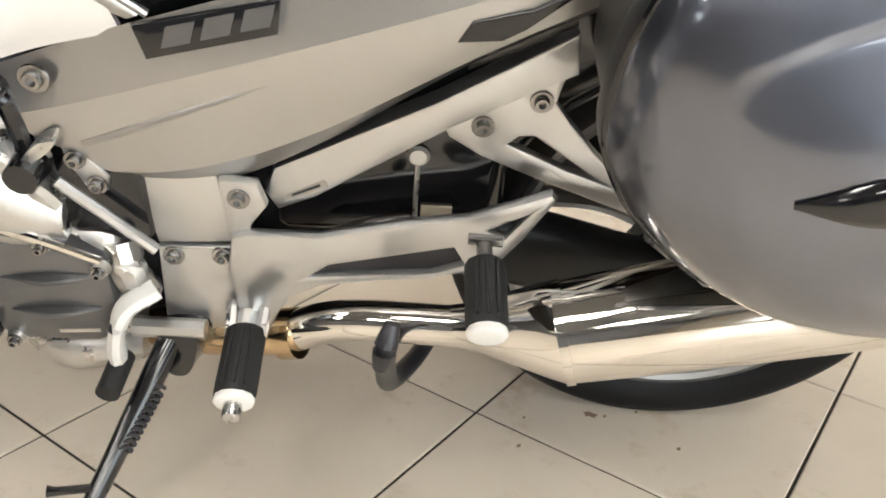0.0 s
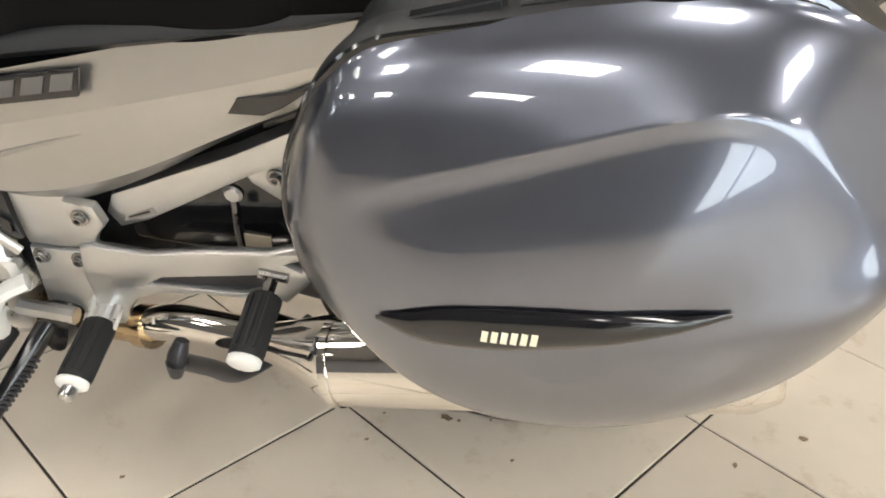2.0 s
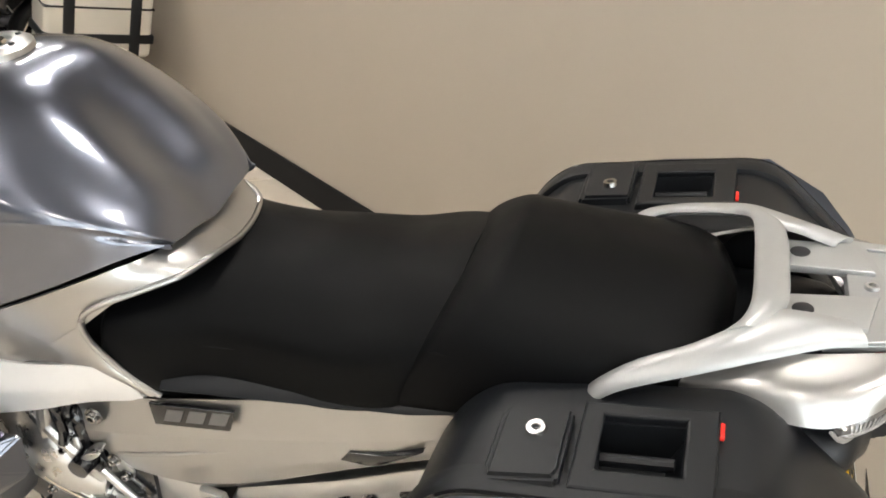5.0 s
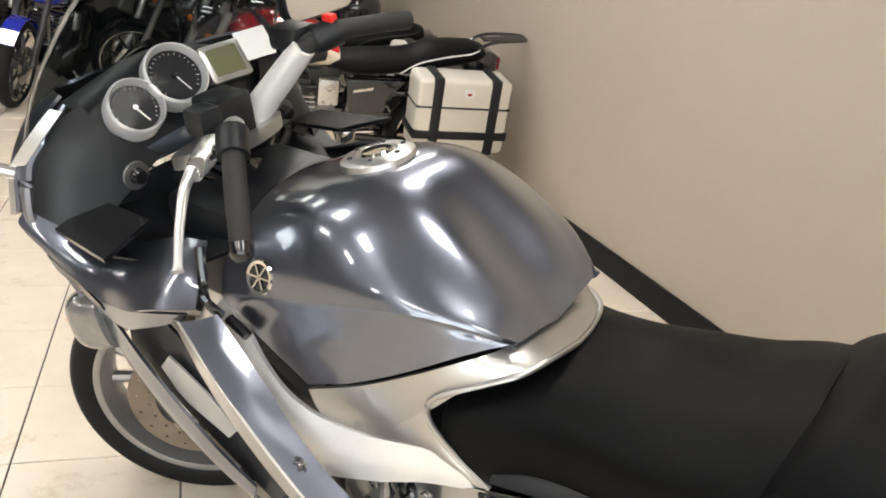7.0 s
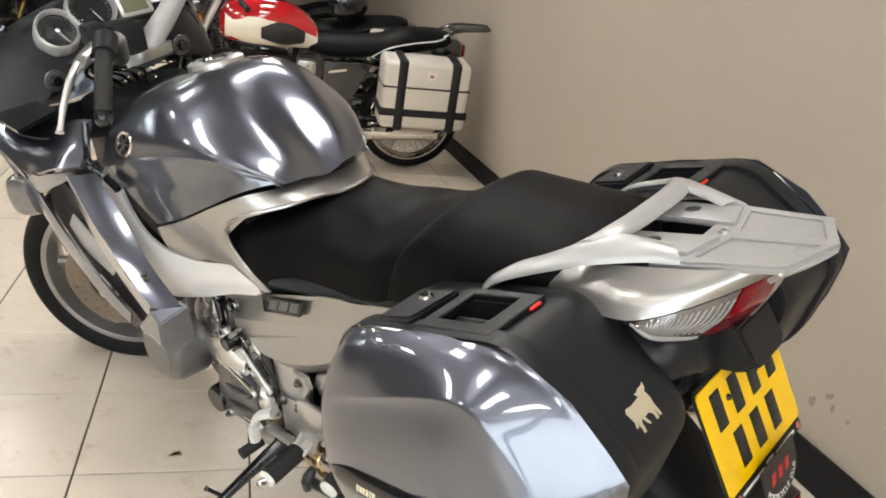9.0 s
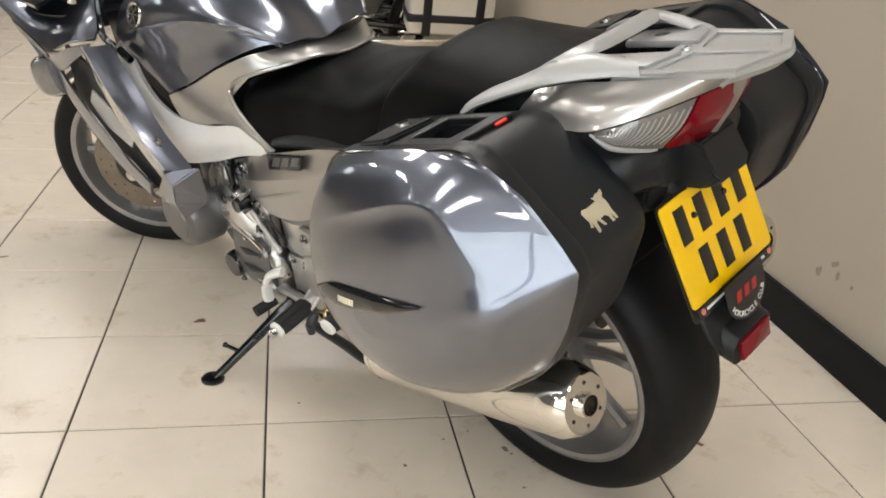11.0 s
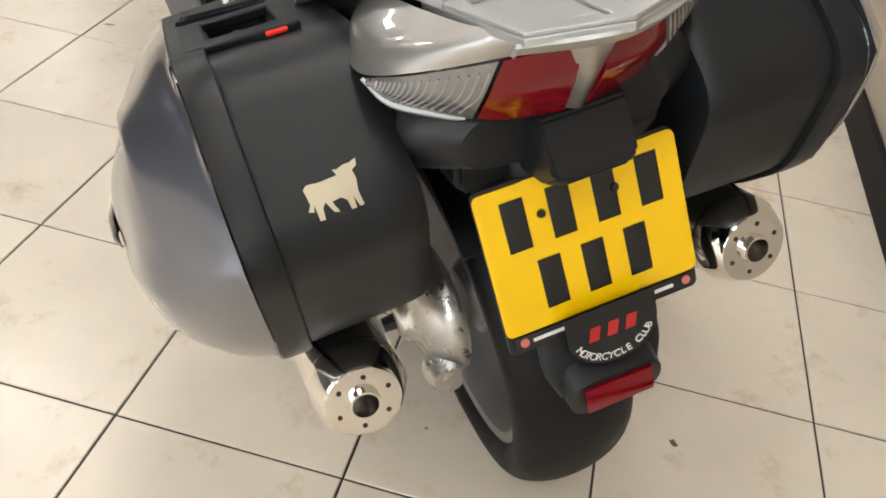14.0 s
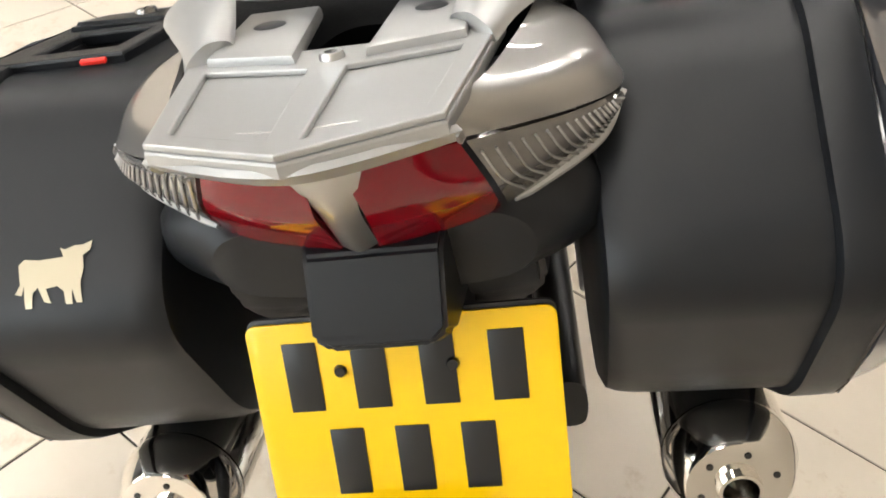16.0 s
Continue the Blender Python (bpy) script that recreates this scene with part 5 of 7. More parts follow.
part("generator_cover", side_slab([(-0.435, 0.30), (-0.402, 0.418), (-0.375, 0.412), (-0.329, 0.403), (-0.275, 0.374), (-0.276, 0.32), (-0.288, 0.268), (-0.306, 0.258), (-0.39, 0.256), (-0.42, 0.274)], -0.222, 0.03, bevel=0.009), ENGINE_GREY, eng, "grey engine side cover with oval pads")
for z in (0.354, 0.308):
    part("cover_pad", tube([(-0.388, -0.221, z - 0.004), (-0.340, -0.225, z), (-0.292, -0.221, z + 0.004)], [0.003, 0.011, 0.003], 10, 20, 0.5), ENGINE_GREY, eng)
part("cover_stamp", side_slab([(-0.345, 0.272), (-0.300, 0.276), (-0.300, 0.281), (-0.345, 0.277)], -0.2228, 0.002), CAST, eng)
for x, z in ((-0.335, 0.398), (-0.283, 0.368), (-0.284, 0.276), (-0.395, 0.262), (-0.395, 0.408)):
    part("cover_lug", turned([(0, -0.008), (0.008, -0.008), (0.011, 0), (0, 0)], 14, "y", (x, -0.219, z)), CAST, eng)
    bolt(eng, (x, -0.227, z), 0.006)
part("cover_rail", tube([(-0.405, -0.224, 0.428), (-0.375, -0.226, 0.418), (-0.335, -0.226, 0.406), (-0.281, -0.222, 0.378)], 0.005, 8, 14), CHROME, eng)
# added black box that darkens the gap behind the gear linkage
part("dark_gap_panel", box_bm((-0.318, -0.196, 0.385), (-0.232, -0.15, 0.545), 0.01), GLOSS_BLACK, eng)
part("sump", loft([[(x, -w, z0), (x, -w, z1), (x, w, z1), (x, w, z0)] for x, w, z0, z1 in ((-0.44, 0.13, 0.19, 0.25), (-0.36, 0.17, 0.175, 0.25), (-0.27, 0.16, 0.19, 0.25))], 24, 10), CAST, eng)
random.seed(4)
for i in range(22):
    x, z = random.uniform(-0.44, -0.315), random.uniform(0.41, 0.55)
    r = random.uniform(0.006, 0.013)
    if z > 0.66 + 0.5 * (x + 0.27) + 0.2:
        continue
    part("casting_boss", turned([(0, -r * 0.5), (r * 0.5, -r * 0.45), (r, -r * 0.1), (r * 1.5, 0.02), (0, 0.02)], 14, "y", (x, -0.190 + 0.03 * (z - 0.4), z)), CAST, eng)
for a, b, r in (((-0.45, -0.20, 0.46), (-0.38, -0.215, 0.43), 0.013), ((-0.44, -0.19, 0.55), (-0.34, -0.205, 0.47), 0.012), ((-0.40, -0.19, 0.58), (-0.40, -0.205, 0.44), 0.012), ((-0.36, -0.19, 0.50), (-0.325, -0.195, 0.43), 0.014), ((-0.27, -0.19, 0.38), (-0.255, -0.19, 0.31), 0.020)):
    part("casting_rib", tube([a, ((a[0] + b[0]) / 2, a[1] - 0.012, (a[2] + b[2]) / 2 + 0.004), b], r, 10, 8), CAST, eng)
part("clutch_cover", turned([(0, -0.055), (0.055, -0.053), (0.072, -0.045), (0.080, -0.03), (0.083, 0.03), (0, 0.03)], 44, "y", (-0.515, -0.245, 0.42)), ENGINE_GREY, eng, "round grey engine cover")
part("cover_disc", turned([(0, -0.058), (0.05, -0.057), (0.052, -0.053), (0, -0.053)], 40, "y", (-0.515, -0.245, 0.42)), ENGINE_GREY, eng)
part("water_hose", tube([(-0.36, -0.165, 0.56), (-0.345, -0.195, 0.555), (-0.335, -0.20, 0.50), (-0.35, -0.205, 0.46)], 0.010, 10, 20), GLOSS_BLACK, eng, "black rubber hose")
part("water_hose", tube([(-0.40, -0.17, 0.60), (-0.372, -0.205, 0.585), (-0.362, -0.21, 0.53), (-0.375, -0.21, 0.48)], 0.008, 10, 20), GLOSS_BLACK, eng, "black rubber hose")
part("sensor_cap", turned([(0, -0.02), (0.016, -0.02), (0.018, 0.01), (0, 0.01)], 16, "y", (-0.33, -0.215, 0.485)), GLOSS_BLACK, eng)
part("oil_filter", turned([(0, -0.03), (0.030, -0.03), (0.034, -0.02), (0.034, 0.04), (0, 0.04)], 20, "y", (-0.44, -0.20, 0.28)), GLOSS_BLACK, eng)
lk = part("gear_linkage", tube([(-0.308, -0.212, 0.470), (-0.225, -0.212, 0.390)], 0.0062, 8), ALU, bike, "silver gear linkage rod")
part("link_joint", tube([(-0.345, -0.205, 0.478), (-0.325, -0.210, 0.463)], 0.013, 10), DARK_METAL, lk)
part("link_clamp", loft([[(-0.335, -0.205, 0.492), (-0.315, -0.205, 0.505), (-0.295, -0.205, 0.525), (-0.312, -0.205, 0.520)], [(-0.335, -0.225, 0.492), (-0.312, -0.225, 0.503), (-0.293, -0.225, 0.522), (-0.312, -0.225, 0.518)]], 16), CAST, lk)
mt = part("engine_mount", side_slab([(-0.302, 0.500), (-0.288, 0.502), (-0.262, 0.468), (-0.266, 0.452), (-0.284, 0.450), (-0.298, 0.480)], -0.2, 0.012, bevel=0.003), ALU, bike, "small silver mounting plate")
for x, z in ((-0.290, 0.489), (-0.274, 0.461)):
    bolt(mt, (x, -0.201, z), 0.008)
part("gear_pedal", tube([(-0.232, -0.215, 0.338), (-0.262, -0.235, 0.325), (-0.276, -0.242, 0.285), (-0.279, -0.240, 0.252)], 0.015, 8, 24, 0.6), WHITE_PLASTIC, bike, "pale bent gear pedal")
part("pedal_rubber", tube([(-0.279, -0.228, 0.246), (-0.281, -0.282, 0.243)], 0.013, 12), PEG_RUBBER, bike, "black pedal rubber")
part("lower_bar", tube([(-0.27, -0.205, 0.270), (-0.19, -0.205, 0.270)], 0.012, 8), ALU, bike)
# side stand, reaching the floor
st = part("side_stand", tube([(-0.225, -0.19, 0.262), (-0.248, -0.25, 0.225), (-0.285, -0.34, 0.162), (-0.316, -0.410, 0.112)], [0.016, 0.014, 0.011, 0.010], 12, 24), GLOSS_BLACK, bike, "black side stand, folded out")
part("stand_foot", moved(turned([(0, 0.008), (0.022, 0.007), (0.027, 0.002), (0.027, -0.003), (0, -0.003)], 20, "z"), Matrix.Translation((-0.318, -0.414, 0.1125)) @ pose(0, 0, 0, -LEAN_ON_STAND)), GLOSS_BLACK, st)
part("stand_tang", tube([(-0.285, -0.345, 0.165), (-0.325, -0.352, 0.165), (-0.336, -0.354, 0.166)], [0.005, 0.005, 0.007], 8, 10), GLOSS_BLACK, st)
part("stand_bracket", loft([[(-0.235, -0.165, 0.275), (-0.18, -0.165, 0.275), (-0.19, -0.165, 0.235), (-0.225, -0.165, 0.235)], [(-0.24, -0.215, 0.27), (-0.20, -0.215, 0.27), (-0.21, -0.225, 0.22), (-0.235, -0.225, 0.22)]], 20), GLOSS_BLACK, st)
random.seed(2)
sp = []
for i in range(90):
    a, k = i * 0.75, i / 89
    c = V(-0.240, -0.245, 0.225).lerp(V(-0.268, -0.305, 0.186), k)
    sp.append(c + V(0.0065 * math.cos(a) + 0.004, -0.010, 0.0065 * math.sin(a)))
part("stand_spring", tube(sp, 0.0022, 6, 360), DARK_METAL, st, "dark coil spring")
# centre stand tang and its foot lever
cs = part("centre_stand", tube([(0.075, -0.05, 0.150), (0.045, -0.12, 0.150), (0.016, -0.190, 0.184), (0.014, -0.255, 0.280), (0.017, -0.312, 0.366)], [0.012, 0.012, 0.013, 0.011, 0.010], 12, 30), DARK_METAL, bike, "dark bent centre stand lever")
part("lever_pad", tube([(0.022, -0.306, 0.396), (0.016, -0.318, 0.374), (0.012, -0.320, 0.350)], [0.008, 0.012, 0.008], 10, 8), DARK_METAL, cs)
part("stand_leg", tube([(0.02, -0.13, 0.24), (0.14, -0.14, 0.225), (0.18, -0.14, 0.22)], 0.014, 12, 8), GLOSS_BLACK, cs)

# ---- fairing, cockpit and steering ----
for s in (-1, 1):
    f = (lambda r: [Vector(q) for q in r]) if s < 0 else (lambda r: mirror_y([Vector(q) for q in r]))
    k = Matrix.Scale(-1, 4, V(0, 1, 0)) if s > 0 else Matrix()
    # twin-spar frame beam
    part("frame_beam", skin([f([(-0.70, -0.215, 0.80), (-0.628, -0.235, 0.772), (-0.590, -0.240, 0.728), (-0.548, -0.238, 0.685), (-0.492, -0.226, 0.655), (-0.40, -0.214, 0.655), (-0.30, -0.200, 0.672), (-0.24, -0.19, 0.66)]),
         f([(-0.72, -0.225, 0.775), (-0.655, -0.250, 0.745), (-0.610, -0.258, 0.700), (-0.565, -0.258, 0.650), (-0.500, -0.246, 0.615), (-0.40, -0.228, 0.615), (-0.30, -0.206, 0.635), (-0.235, -0.188, 0.64)]),
         f([(-0.73, -0.215, 0.735), (-0.67, -0.245, 0.700), (-0.625, -0.255, 0.650), (-0.58, -0.257, 0.595), (-0.505, -0.248, 0.555), (-0.40, -0.224, 0.572), (-0.31, -0.200, 0.60), (-0.23, -0.182, 0.615)])], 40, 14, 0.012), BEAM, bike, "bright satin aluminium frame beam")
    # dark sheet added for the shade behind the frame beam
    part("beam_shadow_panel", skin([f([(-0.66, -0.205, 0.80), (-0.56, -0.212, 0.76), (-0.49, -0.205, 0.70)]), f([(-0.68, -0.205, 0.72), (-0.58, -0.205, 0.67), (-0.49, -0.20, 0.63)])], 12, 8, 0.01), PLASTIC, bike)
    part("vent_tab", tube(f([(-0.655, -0.243, 0.792), (-0.615, -0.243, 0.774)]), 0.009, 8), GLOSS_BLACK, bike)
    # side strip panel
    part("fairing_strip", skin([f([(-0.652, -0.262, 0.812), (-0.56, -0.272, 0.735), (-0.47, -0.282, 0.655), (-0.385, -0.282, 0.590)]), f([(-0.662, -0.288, 0.814), (-0.565, -0.300, 0.735), (-0.475, -0.306, 0.650), (-0.393, -0.306, 0.588)]), f([(-0.681, -0.316, 0.818), (-0.59, -0.327, 0.742), (-0.50, -0.333, 0.668), (-0.413, -0.333, 0.596)])], 30, 10, 0.006, (-0.5, 0, 0.6)), GUNMETAL, bike, "gunmetal fairing side strip")
    part("strip_return", skin([f([(-0.681, -0.317, 0.818), (-0.59, -0.328, 0.742), (-0.50, -0.334, 0.668), (-0.413, -0.334, 0.596)]), f([(-0.725, -0.300, 0.795), (-0.64, -0.315, 0.705), (-0.55, -0.320, 0.622), (-0.46, -0.318, 0.545)])], 30, 6, 0.004, (-0.5, 0, 0.6)), SILVER, bike)
    bolt(bike, (-0.640, s * 0.292, 0.778), 0.011, (0.1, s, 0.25))
    bolt(bike, (-0.462, s * 0.304, 0.636), 0.011, (0.1, s, 0.25))
    # lower end block
    part("fairing_end", hull(f([(-0.384, -0.282, 0.586), (-0.413, -0.334, 0.591), (-0.462, -0.319, 0.541), (-0.388, -0.335, 0.566), (-0.404, -0.333, 0.508), (-0.545, -0.312, 0.486), (-0.362, -0.276, 0.592), (-0.375, -0.270, 0.500), (-0.45, -0.25, 0.54), (-0.50, -0.25, 0.46), (-0.43, -0.31, 0.455)])), GUNMETAL, bike, "gunmetal fairing end piece", smooth=False)
    # forward lower lip with slot
    part("fairing_lip", skin([f([(-0.985, -0.285, 0.735), (-0.90, -0.290, 0.655), (-0.80, -0.292, 0.580), (-0.70, -0.290, 0.515), (-0.630, -0.285, 0.475)]), f([(-1.01, -0.285, 0.705), (-0.93, -0.290, 0.615), (-0.83, -0.292, 0.540), (-0.73, -0.290, 0.478), (-0.645, -0.285, 0.440)]), f([(-1.04, -0.270, 0.680), (-0.965, -0.275, 0.575), (-0.86, -0.278, 0.500), (-0.75, -0.275, 0.448), (-0.655, -0.270, 0.415)])], 30, 8, 0.006, (-0.8, 0, 0.6)), GUNMETAL, bike, "gunmetal lower fairing lip")
    part("fairing_inner", skin([f([(-0.95, -0.255, 0.76), (-0.80, -0.262, 0.72), (-0.70, -0.268, 0.66), (-0.58, -0.270, 0.55), (-0.50, -0.262, 0.46)]), f([(-0.98, -0.255, 0.62), (-0.84, -0.262, 0.54), (-0.73, -0.265, 0.49), (-0.62, -0.262, 0.43), (-0.55, -0.255, 0.38)])], 24, 8, 0.006, (-0.8, 0, 0.6)), PLASTIC, bike)
    part("slot_panel", skin([f([(-0.815, -0.276, 0.672), (-0.725, -0.276, 0.632), (-0.655, -0.276, 0.585)]), f([(-0.853, -0.276, 0.633), (-0.799, -0.276, 0.582), (-0.69, -0.276, 0.550)])], 14, 5, 0.004, (-0.8, 0, 0.6)), RACK_SILVER, bike, "pale inner slot panel")
    part("cockpit_rim", tube(f([(-1.055, -0.208, 1.065), (-1.068, -0.252, 1.018), (-1.073, -0.290, 0.982), (-1.073, -0.310, 0.920), (-1.068, -0.312, 0.872), (-1.02, -0.298, 0.850)]), [0.006, 0.013, 0.014, 0.014, 0.013, 0.006], 10, 30), GUNMETAL, bike, "gunmetal cockpit rim")
    part("cockpit_ledge", tube(f([(-1.06, -0.300, 0.880), (-1.045, -0.268, 0.893), (-1.03, -0.163, 0.893)]), 0.008, 8, 16), DARK_METAL, bike)
    part("knob_plate", turned([(0, 0.004), (0.024, 0.003), (0.026, 0.0), (0, 0)], 20, "x", (-0.952, s * 0.171, 0.940)), ENGINE_GREY, bike)
    # fairing side below the cockpit
    part("fairing_side", skin([f([(-1.080, -0.318, 0.908), (-1.01, -0.285, 0.866), (-0.95, -0.248, 0.838), (-0.87, -0.232, 0.862), (-0.78, -0.224, 0.893), (-0.705, -0.222, 0.908)]), f([(-1.085, -0.335, 0.888), (-1.01, -0.318, 0.845), (-0.93, -0.295, 0.815), (-0.84, -0.300, 0.822), (-0.745, -0.285, 0.845), (-0.690, -0.260, 0.850)]),
         f([(-1.07, -0.335, 0.868), (-1.00, -0.325, 0.818), (-0.92, -0.318, 0.780), (-0.83, -0.322, 0.790), (-0.745, -0.318, 0.818), (-0.672, -0.285, 0.828)])], 30, 12, 0.006, (-0.9, 0, 0.8)), GUNMETAL, bike, "gunmetal fairing side under the cockpit")
    part("fairing_gill", skin([f([(-1.06, -0.325, 0.862), (-0.97, -0.310, 0.795), (-0.88, -0.308, 0.768), (-0.78, -0.310, 0.795), (-0.69, -0.295, 0.815)]), f([(-1.08, -0.300, 0.800), (-0.99, -0.298, 0.735), (-0.90, -0.300, 0.715), (-0.80, -0.305, 0.755), (-0.70, -0.295, 0.800)])], 26, 8, 0.006, (-0.9, 0, 0.8)), GUNMETAL, bike, "gunmetal fairing gill")
    part("gill_slot", skin([f([(-1.045, -0.324, 0.826), (-0.98, -0.314, 0.786), (-0.925, -0.313, 0.758)]), f([(-1.040, -0.318, 0.795), (-0.98, -0.311, 0.762), (-0.925, -0.311, 0.746)])], 14, 5, 0.004, (-0.9, 0, 0.8)), GLOSS_BLACK, bike)
    # nose shell
    part("nose_shell", skin([f([(-1.085, -0.333, 0.905), (-1.09, -0.310, 0.97), (-1.07, -0.262, 1.04), (-1.05, -0.215, 1.085)]), f([(-1.15, -0.315, 0.875), (-1.17, -0.285, 0.95), (-1.16, -0.235, 1.03), (-1.14, -0.18, 1.07)]), f([(-1.30, -0.18, 0.80), (-1.33, -0.15, 0.90), (-1.32, -0.11, 0.98), (-1.28, -0.09, 1.03)]), f([(-1.37, 0, 0.76), (-1.41, 0, 0.88), (-1.39, 0, 0.96), (-1.33, 0, 1.02)])], 20, 18, 0.006, (-1.1, 0, 0.9)), GUNMETAL, bike, "gunmetal fairing nose")
    part("nose_chin", skin([f([(-1.08, -0.322, 0.865), (-1.14, -0.305, 0.855), (-1.29, -0.18, 0.79), (-1.36, 0, 0.75)]), f([(-1.04, -0.285, 0.690), (-1.12, -0.26, 0.70), (-1.24, -0.16, 0.69), (-1.29, 0, 0.67)])], 20, 10, 0.006, (-1.1, 0, 0.8)), GUNMETAL, bike)
    part("white_trim", skin([f([(-1.085, -0.318, 0.985), (-1.06, -0.285, 1.03), (-1.035, -0.245, 1.072)]), f([(-1.065, -0.300, 0.985), (-1.04, -0.270, 1.025), (-1.02, -0.232, 1.066)])], 14, 5, 0.004, (-1.1, 0, 0.9)), SILVER, bike)
    # cockpit: dark inner panels
    part("cockpit_panel", skin([f([(-1.080, -0.322, 0.915), (-1.075, -0.290, 0.985), (-1.055, -0.245, 1.035), (-1.04, -0.19, 1.06)]), f([(-1.02, -0.300, 0.885), (-1.02, -0.270, 0.94), (-1.01, -0.225, 0.99), (-1.0, -0.17, 1.01)]), f([(-0.98, -0.24, 0.858), (-0.98, -0.20, 0.89), (-0.97, -0.16, 0.92), (-0.97, -0.10, 0.95)])], 16, 10, 0.004, (-1.2, 0, 0.9)), PLASTIC, bike, "black cockpit inner panel")
    part("glove_box_lid", skin([f([(-1.000, -0.315, 0.888), (-1.031, -0.214, 0.895)]), f([(-0.811, -0.336, 0.898), (-0.852, -0.223, 0.905)])], 8, 8, 0.008, (-1.0, 0, 0.6)), GLOSS_BLACK, bike, "black glove box lid")
    part("cockpit_floor", skin([f([(-1.08, -0.31, 0.865), (-1.0, 0, 0.85)]), f([(-0.92, -0.275, 0.842), (-0.90, 0, 0.83)]), f([(-0.72, -0.235, 0.868), (-0.72, 0, 0.84)])], 10, 12, 0.005, (-0.9, 0, 0.5)), PLASTIC, bike)
    part("round_knob", turned([(0, 0.016), (0.012, 0.016), (0.015, 0.0), (0, 0)], 18, "x", (-0.949, s * 0.171, 0.940)), GLOSS_BLACK, bike)
    # indicator, mirror
    ind = part("indicator", loft([f([(-1.000, -0.296, 0.712), (-0.975, -0.298, 0.645), (-0.98, -0.270, 0.635), (-1.01, -0.262, 0.71)]), f([(-1.06, -0.316, 0.706), (-1.04, -0.320, 0.632), (-1.04, -0.270, 0.620), (-1.07, -0.262, 0.71)]), f([(-1.12, -0.290, 0.688), (-1.115, -0.290, 0.645), (-1.11, -0.255, 0.640), (-1.12, -0.250, 0.69)])], 20, 10), CLEAR_LENS, bike, "clear indicator lens with orange bulb")
    part("bulb", tube(f([(-1.045, -0.312, 0.672), (-1.085, -0.306, 0.668)]), 0.009, 8), ORANGE, ind)
mr = part("mirror", moved(slab(round_rect(0.092, 0.058, 0.030), 0.03, bevel=0.010), Matrix.Translation((-1.005, 0.335, 1.145)) @ V(0.97, -0.06, 0.04).to_track_quat("Z", "Y").to_matrix().to_4x4()), PLASTIC, bike, "rounded rear-view mirror")
part("mirror_glass", moved(slab(round_rect(0.086, 0.052, 0.026), 0.002), Matrix.Translation((-1.005, 0.335, 1.145)) @ V(0.97, -0.06, 0.04).to_track_quat("Z", "Y").to_matrix().to_4x4() @ pose(0, 0, 0.0302)), MIRROR, mr)
part("mirror_stem", tube([(-1.10, 0.27, 0.98), (-1.04, 0.30, 1.06), (-1.02, 0.335, 1.12)], 0.012, 10), PLASTIC, mr)
ml = part("mirror", moved(slab(round_rect(0.092, 0.058, 0.030), 0.03, bevel=0.010), Matrix.Translation((-1.15, -0.390, 1.080)) @ V(0.82, -0.22, 0.08).to_track_quat("Z", "Y").to_matrix().to_4x4()), PLASTIC, bike, "rounded rear-view mirror")
part("mirror_glass", moved(slab(round_rect(0.086, 0.052, 0.026), 0.002), Matrix.Translation((-1.15, -0.390, 1.080)) @ V(0.82, -0.22, 0.08).to_track_quat("Z", "Y").to_matrix().to_4x4() @ pose(0, 0, 0.0302)), MIRROR, ml)
part("mirror_stem", tube([(-1.10, -0.29, 0.955), (-1.13, -0.34, 0.985), (-1.14, -0.385, 1.02)], 0.012, 10), SILVER, ml)
# windscreen
scr = [[(-1.10, -0.285, 0.985), (-1.05, -0.268, 1.08), (-0.97, -0.245, 1.18), (-0.87, -0.21, 1.28), (-0.80, -0.15, 1.345)], [(-1.22, -0.20, 0.985), (-1.15, -0.185, 1.09), (-1.05, -0.165, 1.20), (-0.93, -0.14, 1.30), (-0.83, -0.10, 1.37)], [(-1.29, 0, 0.985), (-1.21, 0, 1.10), (-1.09, 0, 1.21), (-0.96, 0, 1.32), (-0.85, 0, 1.385)]]
screen = part("windscreen", skin([*scr, *[mirror_y([Vector(p) for p in r]) for r in scr[-2::-1]]], 30, 33, 0.003, (-1.0, 0, 0.9)), SCREEN_GLASS, bike, "clear curved plastic windscreen")
both_edges = [[Vector(p) for p in scr[0]], mirror_y([Vector(p) for p in scr[0]])]
for e in both_edges:
    part("screen_edge", tube(e, 0.0035, 6, 24), CLEAR_LENS, screen)
part("screen_edge", tube([r[-1] for r in scr] + [V(r[-1][0], -r[-1][1], r[-1][2]) for r in scr[-2::-1]], 0.0035, 6, 30), CLEAR_LENS, screen)
part("screen_base", tube([(-1.10, -0.285, 0.985), (-1.22, -0.20, 0.988), (-1.29, 0, 0.99), (-1.22, 0.20, 0.988), (-1.10, 0.285, 0.985)], 0.014, 8, 40), PLASTIC, bike)
part("dash_top", skin([[(-1.25, -0.14, 1.0), (-1.27, 0, 1.0), (-1.25, 0.14, 1.0)], [(-1.12, -0.19, 1.045), (-1.12, 0, 1.09), (-1.12, 0.19, 1.045)], [(-1.035, -0.19, 1.04), (-1.03, 0, 1.09), (-1.035, 0.19, 1.04)], [(-1.0, -0.17, 0.95), (-0.985, 0, 0.98), (-1.0, 0.17, 0.95)]], 16, 16, 0.005, (-1.1, 0, 0.8)), PLASTIC, bike, "black dashboard")
DIAL_N = V(0.80, -0.10, 0.60)


